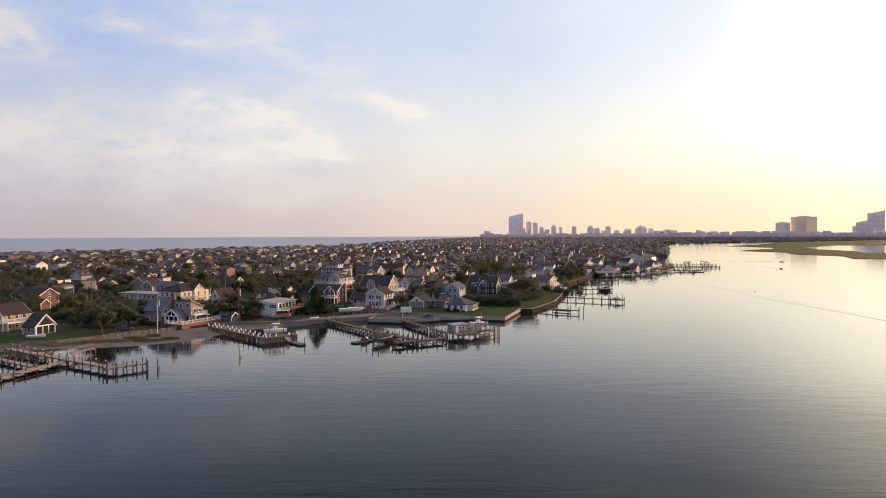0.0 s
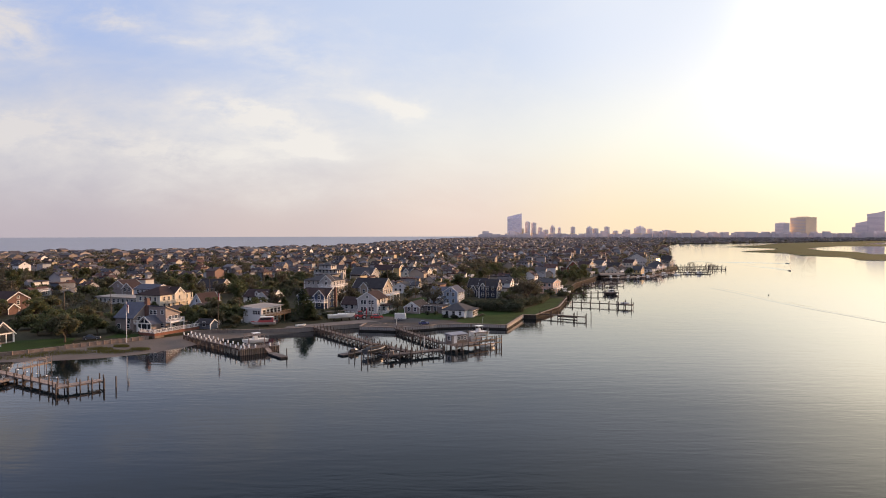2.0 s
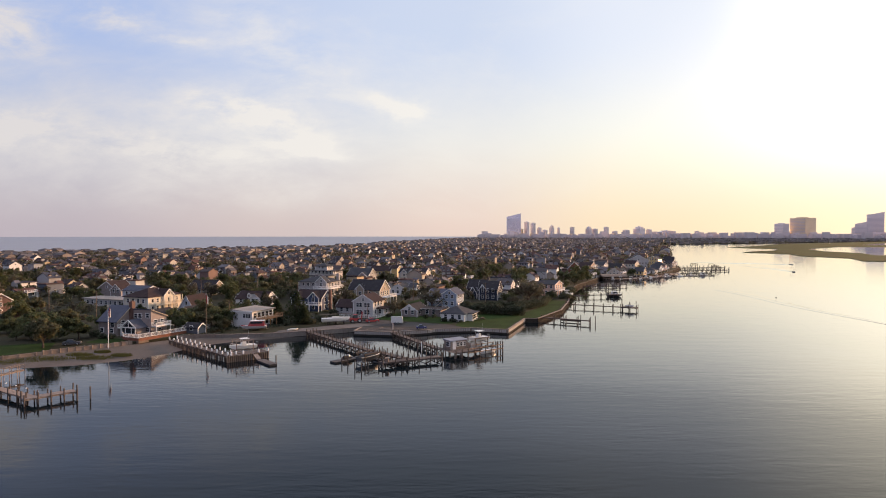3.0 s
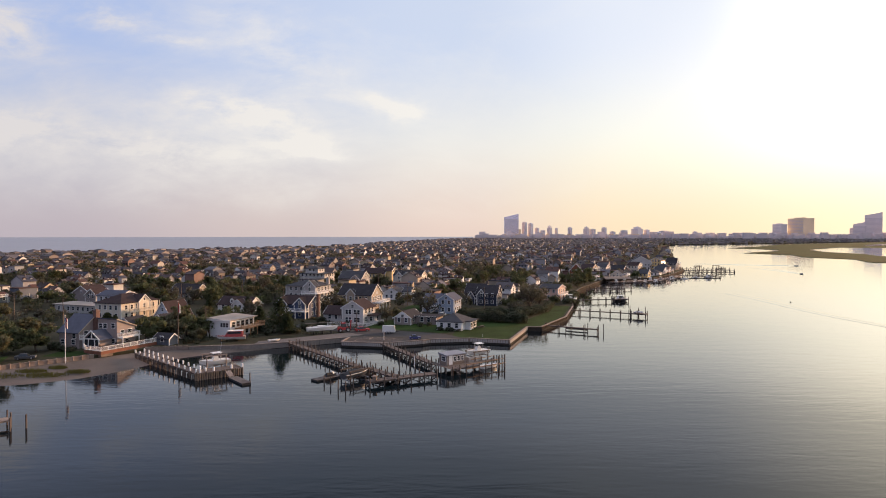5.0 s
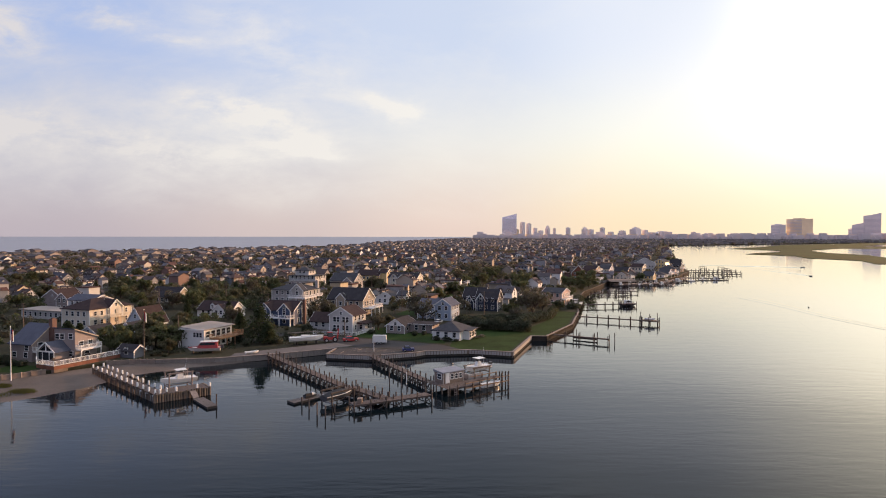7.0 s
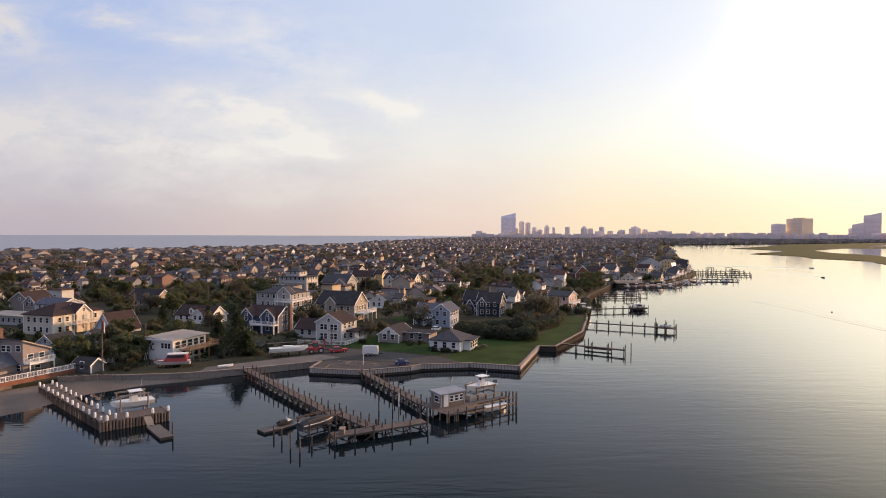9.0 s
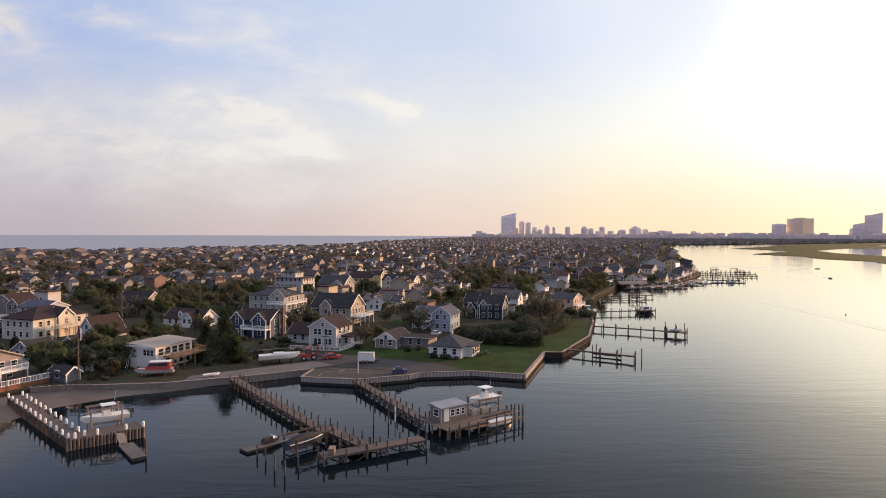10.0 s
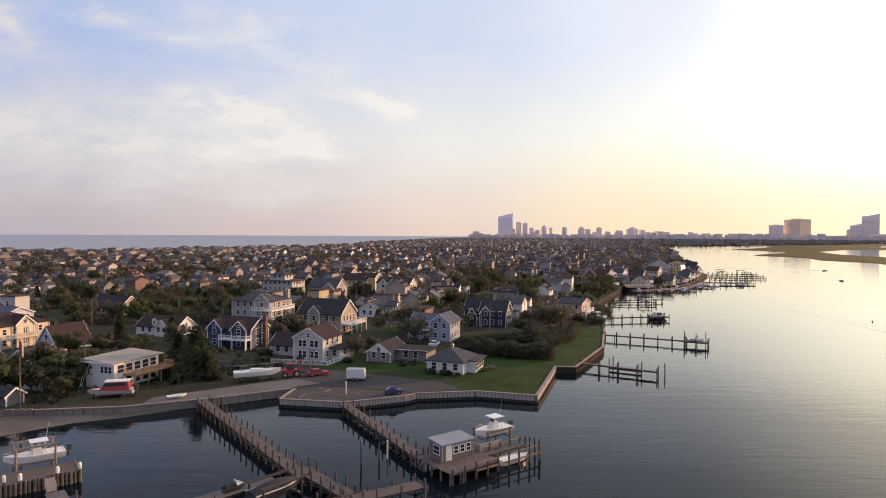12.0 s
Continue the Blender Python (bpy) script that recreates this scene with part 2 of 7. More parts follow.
HOUSE_COLOURS = [(0.46, 0.45, 0.45), (0.33, 0.32, 0.33), (0.48, 0.44, 0.39), (0.2, 0.2, 0.22), (0.38, 0.32, 0.26), (0.15, 0.17, 0.21), (0.7, 0.69, 0.68), (0.2, 0.165, 0.14), (0.34, 0.28, 0.22), (0.3, 0.32, 0.36),
                 (0.5, 0.41, 0.28), (0.4, 0.39, 0.39), (0.24, 0.2, 0.19), (0.36, 0.35, 0.35), (0.74, 0.73, 0.71), (0.21, 0.13, 0.11), (0.27, 0.25, 0.24), (0.53, 0.52, 0.5)]
ROOF_COLOURS = [(0.056, 0.053, 0.061), (0.073, 0.066, 0.071), (0.083, 0.066, 0.065), (0.046, 0.045, 0.055), (0.099, 0.089, 0.092), (0.079, 0.048, 0.044), (0.066, 0.066, 0.080), (0.132, 0.125, 0.137), (0.099, 0.056, 0.048), (0.050, 0.041, 0.041), (0.066, 0.051, 0.049), (0.086, 0.058, 0.053)]
m_town_wall = material("town_siding", None, 0.75, 0.12, 1.0, ramp=HOUSE_COLOURS)
m_town_roof = material("town_shingle", None, 0.9, 0.25, 2.0, ramp=ROOF_COLOURS, spec=0.06)
m_far_wall = material("far_siding", None, 0.75, 0.1, 1.0, ramp=HOUSE_COLOURS, island=True)
m_far_roof = material("far_shingle", None, 0.9, 0.15, 1.0, ramp=ROOF_COLOURS, island=True, spec=0.06)
m_pale_wall = material("pale_siding", None, 0.75, 0.1, 1.0, ramp=[(0.336, 0.289, 0.265), (0.224, 0.187, 0.176), (0.416, 0.367, 0.335), (0.160, 0.140, 0.136), (0.288, 0.246, 0.222)], island=True)
m_pale_roof = material("weathered_pale_shingle", None, 0.85, 0.15, 1.0, ramp=[(0.074, 0.064, 0.065), (0.094, 0.082, 0.084), (0.060, 0.052, 0.054), (0.109, 0.094, 0.098)], island=True)
m_white = material("white_paint", (0.74, 0.73, 0.71), 0.6, 0.08, 1.5)
m_cream = material("cream_siding", (0.64, 0.575, 0.47), 0.7, 0.1, 1.5)
m_grey_sh = material("grey_shingle_wall", (0.36, 0.34, 0.32), 0.85, 0.2, 3.0, 0.2)
m_tan_sh = material("tan_shingle_wall", (0.36, 0.3, 0.23), 0.85, 0.2, 3.0, 0.2)
m_blue = material("blue_siding", (0.05, 0.07, 0.12), 0.7, 0.12, 2.0)
m_navy = material("navy_siding", (0.028, 0.036, 0.055), 0.7, 0.12, 2.0)
m_lblue = material("light_blue_siding", (0.3, 0.36, 0.45), 0.7, 0.1, 2.0)
m_mauve = material("mauve_grey_siding", (0.27, 0.225, 0.21), 0.75, 0.15, 2.0)
m_pink = material("salmon_stucco", (0.6, 0.4, 0.31), 0.8, 0.12, 2.0)
m_brick = material("red_brick", (0.15, 0.088, 0.072), 0.85, 0.3, 4.0, 0.3)
m_roof_dark = material("dark_shingle", (0.04, 0.038, 0.042), 0.9, 0.3, 3.0, 0.3, spec=0.06)
m_roof_grey = material("grey_shingle", (0.062, 0.062, 0.068), 0.9, 0.25, 3.0, 0.3, spec=0.06)
m_roof_brown = material("brown_shingle", (0.047, 0.034, 0.034), 0.9, 0.25, 3.0, 0.3, spec=0.06)
m_roof_blue = material("bluish_shingle", (0.085, 0.09, 0.115), 0.85, 0.2, 3.0, 0.3, spec=0.06)
m_roof_flat = material("pale_flat_roof", (0.27, 0.235, 0.205), 0.8, 0.2, 1.0)
m_glass = material("window_glass", (0.03, 0.035, 0.04), 0.06, 0.1, 1.0, spec=0.6)
# roughness set to spread a sun glint over the bay windows
m_glint = material("rough_glint_glass", (0.05, 0.05, 0.05), 0.36, 0.2, 1.0, spec=0.7)
m_wood = material("weathered_wood", (0.22, 0.175, 0.148), 0.9, 0.35, 3.0, 0.5)
m_dark_wood = material("wet_dark_wood", (0.06, 0.045, 0.038), 0.8, 0.4, 3.0, 0.5)
m_deck = material("grey_deck_boards", (0.1, 0.077, 0.067), 0.85, 0.3, 5.0, 0.4)
m_sheet = material("bulkhead_sheeting", (0.36, 0.33, 0.305), 0.8, 0.3, 2.0, 0.3)
m_sheet_low = material("weedy_bulkhead_foot", (0.04, 0.034, 0.028), 0.9, 0.35, 3.0, 0.3, spec=0.05)
m_bulk_dark = material("dark_tarred_timber", (0.05, 0.04, 0.032), 0.95, 0.35, 3.0, 0.3, spec=0.05)
m_lawn = material("lawn_grass", (0.023, 0.041, 0.01), 0.95, 0.5, 0.6, 0.4, fine=6.0, spec=0.08)
m_ground = material("dry_grass_soil", (0.04, 0.038, 0.024), 0.95, 0.45, 0.12, 0.2, fine=0.8, spec=0.08)
m_sand = material("wet_sand", (0.1, 0.08, 0.067), 0.8, 0.4, 0.5, 0.2, fine=4.0)
m_asphalt = material("asphalt", (0.032, 0.03, 0.031), 0.9, 0.25, 0.5, 0.2)
m_concrete = material("grey_concrete", (0.105, 0.092, 0.086), 0.85, 0.25, 1.0, 0.2)
m_marsh = material("marsh_grass", (0.03, 0.043, 0.012), 0.95, 0.4, 0.06, 0.3, fine=0.4, spec=0.08)
m_bark = material("bark", (0.09, 0.07, 0.055), 0.9, 0.3, 4.0, 0.4)
m_metal = material("galvanised_metal", (0.5, 0.5, 0.5), 0.4, 0.15, 4.0, metal=0.9)
m_red = material("red_paint", (0.4, 0.045, 0.04), 0.5, 0.15, 2.0)
m_black = material("black_rubber", (0.02, 0.02, 0.022), 0.7, 0.2, 4.0)
m_bluepaint = material("dark_blue_paint", (0.03, 0.038, 0.13), 0.4, 0.15, 2.0)
m_leaf = material("leaves", None, 0.8, 0.3, 3.0, ramp=[(0.114, 0.136, 0.063), (0.083, 0.104, 0.051), (0.139, 0.149, 0.072), (0.097, 0.112, 0.062), (0.162, 0.162, 0.085)], island=True, spec=0.1)
m_pine = material("evergreen_needles", None, 0.85, 0.3, 3.0, ramp=[(0.057, 0.078, 0.041), (0.076, 0.094, 0.051), (0.046, 0.062, 0.035)], island=True, spec=0.1)
m_spring = material("budding_leaves", None, 0.8, 0.3, 3.0, ramp=[(0.142, 0.136, 0.111), (0.124, 0.116, 0.086), (0.148, 0.145, 0.096), (0.113, 0.102, 0.077)], island=True, spec=0.1)
m_hedge = material("hedge_leaves", None, 0.85, 0.3, 3.0, ramp=[(0.081, 0.091, 0.060), (0.105, 0.105, 0.075), (0.065, 0.079, 0.050)], island=True, spec=0.1)


m_olive = material("olive_leaves", None, 0.8, 0.3, 3.0, ramp=[(0.152, 0.142, 0.086), (0.122, 0.125, 0.072), (0.182, 0.166, 0.100), (0.099, 0.106, 0.062)], island=True, spec=0.1)
m_far_leaf = material("far_leaves", None, 0.85, 0.25, 1.0, ramp=[(0.128, 0.119, 0.082), (0.165, 0.144, 0.101), (0.103, 0.103, 0.070), (0.203, 0.168, 0.122)], island=True, spec=0.1)
m_paleblue = material("pale_blue_siding", (0.5, 0.53, 0.58), 0.7, 0.1, 2.0)
m_palegrey = material("pale_grey_siding", (0.5, 0.48, 0.46), 0.75, 0.12, 2.0)
m_yellow = material("yellow_siding", (0.68, 0.5, 0.24), 0.7, 0.1, 2.0)
m_redbrown = material("red_brown_boards", (0.2, 0.08, 0.05), 0.8, 0.3, 3.0, 0.3)
m_rail_wood = material("tan_rail_wood", (0.34, 0.2, 0.11), 0.8, 0.25, 3.0, 0.3)
m_pile = material("dark_piles", (0.1, 0.076, 0.062), 0.85, 0.4, 3.0, 0.5)
m_pile_tan = material("tan_piles", (0.16, 0.12, 0.09), 0.85, 0.4, 3.0, 0.5)
m_roof_pale = material("pale_hut_roof", (0.21, 0.22, 0.25), 0.6, 0.15, 2.0)
m_hutwall = material("brown_grey_boards", (0.19, 0.145, 0.115), 0.85, 0.25, 3.0, 0.3)
m_beachgrass = material("beach_grass", (0.15, 0.135, 0.04), 0.9, 0.35, 1.0, spec=0.1)
m_redwhite = material("red_hull_paint", (0.36, 0.05, 0.05), 0.35, 0.12, 2.0, spec=0.5)
m_shed = material("grey_blue_boards", (0.12, 0.13, 0.155), 0.8, 0.2, 2.0)
m_gel = material("white_gelcoat", (0.72, 0.7, 0.66), 0.3, 0.06, 1.0, spec=0.5)
m_dark_grey = material("dark_grey_paint", (0.05, 0.052, 0.058), 0.35, 0.15, 2.0, spec=0.5)
m_sheet_tan = material("tan_grey_boards", (0.21, 0.185, 0.165), 0.85, 0.3, 3.0, 0.3)
m_dock = material("pale_dock_boards", (0.25, 0.19, 0.155), 0.85, 0.3, 5.0, 0.4)
m_gravel = material("gravel", (0.048, 0.042, 0.04), 0.95, 0.35, 1.0, 0.4, fine=9.0)
m_pale_sand = material("pale_sand", (0.5, 0.44, 0.36), 0.9, 0.15, 0.1)
# far skyline: distance haze is painted into these pale base colours
m_tower = material("haze_tinted_concrete", (0.8, 0.72, 0.7), 0.8, 0.06, 0.1)
m_tower_far = material("haze_tinted_low_blocks", (0.72, 0.62, 0.6), 0.85, 0.08, 0.05)
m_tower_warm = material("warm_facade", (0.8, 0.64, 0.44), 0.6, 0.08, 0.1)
# window bands lifted to the same painted haze
m_tower_glass = material("haze_tinted_window_band", (0.62, 0.56, 0.57), 0.3, 0.06, 0.1)
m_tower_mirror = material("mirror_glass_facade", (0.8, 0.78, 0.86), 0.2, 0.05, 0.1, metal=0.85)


def water_material():
    mat = bpy.data.materials.new("bay_water")
    mat.use_nodes = True
    N, L = mat.node_tree.nodes, mat.node_tree.links
    N.remove(N["Principled BSDF"])
    body, gloss, facing, curve, mx = N.new("ShaderNodeBsdfDiffuse"), N.new("ShaderNodeBsdfGlossy"), N.new("ShaderNodeLayerWeight"), N.new("ShaderNodeValToRGB"), N.new("ShaderNodeMixShader")
    body.inputs["Color"].default_value = (0.004, 0.008, 0.0105, 1)
    gloss.inputs["Roughness"].default_value = 0.035
    gloss.inputs["Color"].default_value = (1, 1, 1, 1)
    facing.inputs["Blend"].default_value = 0.5
    el = curve.color_ramp.elements
    stops = ((0.0, 0.02), (0.5, 0.04), (0.66, 0.085), (0.76, 0.2), (0.86, 0.5), (0.93, 0.82), (1.0, 1.0))
    while len(el) < len(stops):
        el.new(0.5)
    for k, (p, v) in enumerate(stops):
        el[k].position, el[k].color = p, (v, v, v, 1)
    L.new(facing.outputs["Facing"], curve.inputs[0])
    L.new(curve.outputs[0], mx.inputs[0])
    L.new(body.outputs[0], mx.inputs[1])
    L.new(gloss.outputs[0], mx.inputs[2])
    L.new(mx.outputs[0], N["Material Output"].inputs[0])
    tc, mp = N.new("ShaderNodeTexCoord"), N.new("ShaderNodeMapping")
    mp.inputs["Rotation"].default_value, mp.inputs["Scale"].default_value = (0, 0, radians(12)), (0.35, 1.0, 1.0)
    L.new(tc.outputs["Object"], mp.inputs[0])
    n1, n2 = N.new("ShaderNodeTexNoise"), N.new("ShaderNodeTexNoise")
    n1.inputs["Scale"].default_value, n2.inputs["Scale"].default_value = 1.3, 0.1
    n1.inputs["Detail"].default_value, n2.inputs["Detail"].default_value = 4, 3
    for n in (n1, n2):
        L.new(mp.outputs[0], n.inputs["Vector"])
    mul = N.new("ShaderNodeMath")
    mul.operation = "MULTIPLY"
    L.new(n1.outputs[0], mul.inputs[0])
    L.new(n2.outputs[0], mul.inputs[1])
    bp = N.new("ShaderNodeBump")
    bp.inputs["Strength"].default_value, bp.inputs["Distance"].default_value = 0.2, 0.15
    L.new(mul.outputs[0], bp.inputs["Height"])
    mp2, n3, swell = N.new("ShaderNodeMapping"), N.new("ShaderNodeTexNoise"), N.new("ShaderNodeBump")
    mp2.inputs["Rotation"].default_value, mp2.inputs["Scale"].default_value = (0, 0, radians(-14)), (0.22, 1.0, 1.0)
    L.new(tc.outputs["Object"], mp2.inputs[0])
    L.new(mp2.outputs[0], n3.inputs["Vector"])
    n3.inputs["Scale"].default_value, n3.inputs["Detail"].default_value, n3.inputs["Distortion"].default_value = 0.42, 2, 0.4
    swell.inputs["Strength"].default_value, swell.inputs["Distance"].default_value = 0.05, 0.55
    L.new(n3.outputs[0], swell.inputs["Height"])
    L.new(bp.outputs[0], swell.inputs["Normal"])
    for n in (gloss, facing):
        L.new(swell.outputs[0], n.inputs["Normal"])
    return mat


for m_ in (m_leaf, m_pine, m_hedge, m_spring, m_olive, m_far_leaf):
    leafy(m_, 0.5)
m_water = water_material()
m_ocean = material("open_sea", (0.25, 0.265, 0.3), 0.5, 0.12, 0.02, 0.5, fine=0.05, spec=0.35, stretch=(1, 3, 1))

# ======== water, land ========
GZ, WL = 2.4, 1.0  # levels of the land and of the bay
U, V = Vector((math.sin(radians(20)), math.cos(radians(20)))), Vector((math.cos(radians(20)), -math.sin(radians(20))))


def sheet(name, pts, z, mat, label, category, skirt=0.0, kind="structure"):
    """A flat piece of land with sides that reach down by skirt."""
    bm = bmesh.new()
    vs = [bm.verts.new((x, y, z)) for x, y in pts]
    f = bm.faces.new(vs)
    if f.normal.z < 0:
        f.normal_flip()
    f.normal_update()
    if skirt:
        low = [bm.verts.new((x, y, z - skirt)) for x, y in pts]
        for k in range(len(vs)):
            j = (k + 1) % len(vs)
            bm.faces.new((vs[k], low[k], low[j], vs[j]))
    bmesh.ops.recalc_face_normals(bm, faces=bm.faces)
    bmesh.ops.triangulate(bm, faces=[f])
    if f.is_valid and f.normal.z < 0:
        bmesh.ops.reverse_faces(bm, faces=bm.faces)
    me = bpy.data.meshes.new(name)
    bm.to_mesh(me)
    bm.free()
    me.materials.append(mat)
    return tagged(new(name, me), label, category, kind=kind)


w = M()
w.poly([(-1500, -3000, WL), (7000, -3000, WL), (7000, 7000, WL), (-1500, 7000, WL)])
solid("water", w, m_water, "calm blue-grey bay water with small ripples", "water", kind="structure")

SHORE = [(-420, 80), (-260, 118), (-150, 160), (-125, 170), (-109.5, 178), (-100.7, 186.6), (-90, 197), (-84, 203), (-76, 212), (-66.5, 213.5), (-52.7, 215.5), (-42, 220),
         (-37.6, 222), (-25, 229.2), (-26.2, 220.9), (-14.3, 218.6), (-3.6, 222.8), (-1.2, 225), (10.5, 226.8), (21.6, 223.4), (30.4, 249.8), (34.8, 249.2), (48.3, 275.3),
         (58, 309), (69, 362), (81, 398), (97, 432), (112, 466), (150, 480), (180, 524), (215, 590), (250, 703), (390, 1088), (590, 1700)]
FAR = [(700, 1950), (1300, 2350), (1900, 2720), (3600, 3500), (4500, 4900), (200, 4900)]
OCEAN = [(-60, 3000), (-160, 2300), (-350, 1500), (-560, 1180), (-760, 960), (-1100, 600), (-1500, 200)]
LAND = SHORE + FAR + OCEAN
sheet("ground", LAND, GZ, m_ground, "flat built-up barrier island with dry grass", "ground", 4.0)


# the open sea beyond the town; far out it meets the haze a little higher
sea = M()
ring = [(-5200, -3000, WL + 0.02), (-1500, -3000, WL + 0.02), (-1500, 200, WL + 0.02), (-760, 960, WL + 0.02), (-350, 1500, WL + 0.02), (-160, 2300, WL + 0.02), (-60, 3000, WL + 0.02), (300, 4990, 14), (-1500, 4760, 14), (-2800, 4130, 14), (-4000, 2990, 14), (-4990, 0, 14)]
inner = [(-3000, -3000), (-1500, -3000), (-1500, 200), (-760, 960), (-350, 1500), (-160, 2300), (-60, 3000), (100, 3600), (-1000, 3300), (-1900, 2900), (-2600, 2200), (-3200, 0)]
sea.poly([(x, y, WL + 0.02) for x, y in inner])
for k in range(7, 11):
    (x0, y0), (x1, y1) = inner[k], inner[k + 1]
    sea.poly([(x0, y0, WL + 0.02), ring[k], ring[k + 1], (x1, y1, WL + 0.02)][::-1])
sea.poly([(-60, 3000, WL + 0.02), (100, 3600, WL + 0.02), (300, 4990, 14)])
solid("ocean", sea, m_ocean, "dull blue-grey open sea to the horizon", "sea", kind="structure")


def inside(x, y, pts):
    r = False
    for k in range(len(pts)):
        (x0, y0), (x1, y1) = pts[k - 1], pts[k]
        if (y0 > y) != (y1 > y) and x < (x1 - x0) * (y - y0) / (y1 - y0) + x0:
            r = not r
    return r


def to_shore(x, y, pts):
    best = 1e9
    for k in range(len(pts) - 1):
        a, b, p = Vector(pts[k]), Vector(pts[k + 1]), Vector((x, y))
        t = max(0, min(1, (p - a).dot(b - a) / (b - a).length_squared))
        best = min(best, (a + (b - a) * t - p).length)
    return best


def strip_mesh(rows):
    """A sheet over rows of equally many points."""
    m = M()
    n = len(rows[0])
    m.faces([p for r in rows for p in r], [(i * n + j, i * n + j + 1, (i + 1) * n + j + 1, (i + 1) * n + j) for i in range(len(rows) - 1) for j in range(n - 1)])
    return m


# ---- beach ----
INNER = [(-152, 161), (-125, 171), (-109.5, 179), (-100.7, 187.6), (-90, 198), (-84, 204), (-76, 212.5), (-66.5, 214), (-59, 216), (-52.7, 216), (-43, 220.5), (-40, 222)]
EDGE = [(-140, 157), (-122, 168), (-106.4, 172.07), (-96.53, 173.55), (-87.17, 176.5), (-77.82, 181.92), (-71.41, 190.78), (-66.98, 202.8), (-58.6, 210.6), (-52.6, 213.6), (-42.8, 219.6), (-39.9, 221.4)]
rows = []
for (x0, y0), (x1, y1) in zip(INNER, EDGE):
    row = []
    for k in range(10):
        t = k / 6
        z = WL + (0.7 * (1 - t) if t < 1 else -0.9 * (t - 1))
        x, y = x0 + (x1 - x0) * t, y0 + (y1 - y0) * t
        row.append((x, y, z + 0.09 * noise.noise((x * 0.15, y * 0.15, 0)) * (1 if t < 1 else 0.4)))
    rows.append(row)
fine = []
for r0, r1 in zip(rows, rows[1:]):
    for k in range(5):
        fine.append([tuple(Vector(p).lerp(Vector(q), k / 5)) for p, q in zip(r0, r1)])
fine.append(rows[-1])
solid("beach", strip_mesh([list(reversed(r)) for r in fine]), m_sand, "narrow strip of damp grey-brown sand at low tide", "beach", kind="structure", smooth=True)

# ---- ground cover ----
sheet("lawn", [(5, 228.6), (10.5, 227.6), (21, 224.6), (29.6, 250.6), (34.4, 250.1), (47, 275), (40, 281), (30, 262), (14, 263), (9, 262)], GZ + 0.03, m_lawn, "mown green lawn behind the bulkhead", "lawn")
sheet("lawn", [(40, 281), (47, 275.4), (57, 309), (50, 312)], GZ + 0.035, m_lawn, "strip of grass along the garden bulkhead", "lawn")
sheet("lawn", [(-24, 249), (-2, 238.6), (4, 236.5), (9, 262), (-6, 268), (-20, 266)], GZ + 0.025, m_lawn, "green grass between the houses and the street", "lawn")
sheet("lawn", [(-150, 162), (-125, 172), (-109.5, 180), (-101, 188.5), (-106, 200), (-140, 188)], GZ + 0.03, m_lawn, "green grass above the beach", "lawn")
sheet("lawn", [(-98, 200), (-90, 199.5), (-88, 206), (-97, 208)], GZ + 0.03, m_lawn, "patch of grass beside the deck", "lawn")
sheet("lawn", [(-70, 330), (-50, 333), (-44, 352), (-66, 352)], GZ + 0.03, m_lawn, "green back garden", "lawn")
sheet("lawn", [(-14, 300), (-2, 296), (4, 310), (-10, 316)], GZ + 0.03, m_lawn, "green back garden", "lawn")
sheet("lawn", [(2, 370), (30, 355), (40, 385), (12, 398)], GZ + 0.03, m_lawn, "green back garden", "lawn")
sheet("road", [(-30, 240), (-21, 232), (-2, 226), (8, 228.3), (3.5, 234.5), (-24, 247), (-60, 262), (-61, 257)], GZ + 0.04, m_asphalt, "grey asphalt street end", "road")
sheet("gravel_platform", [(-25.6, 221.5), (-14.2, 219.3), (-4, 223.3), (-2.2, 225.4), (-20.5, 231), (-24.5, 230)], GZ + 0.05, m_gravel, "bulkheaded gravel platform over the water", "platform")
sheet("waterside_path", [(-50, 217.6), (-42, 221), (-37.6, 223), (-25.2, 230.2), (-21, 233), (-27, 238), (-40, 229), (-50, 222)], GZ + 0.045, m_concrete, "pale concrete path along the bulkhead", "path")
for i in range(6):
    p, q = U * 290 + V * (-430 + i * 62), U * 1500 + V * (-430 + i * 62)
    n = V * 4
    sheet("street", [tuple(p - n), tuple(p + n), tuple(q + n), tuple(q - n)], GZ + 0.02, m_asphalt, "narrow asphalt street between houses", "street")


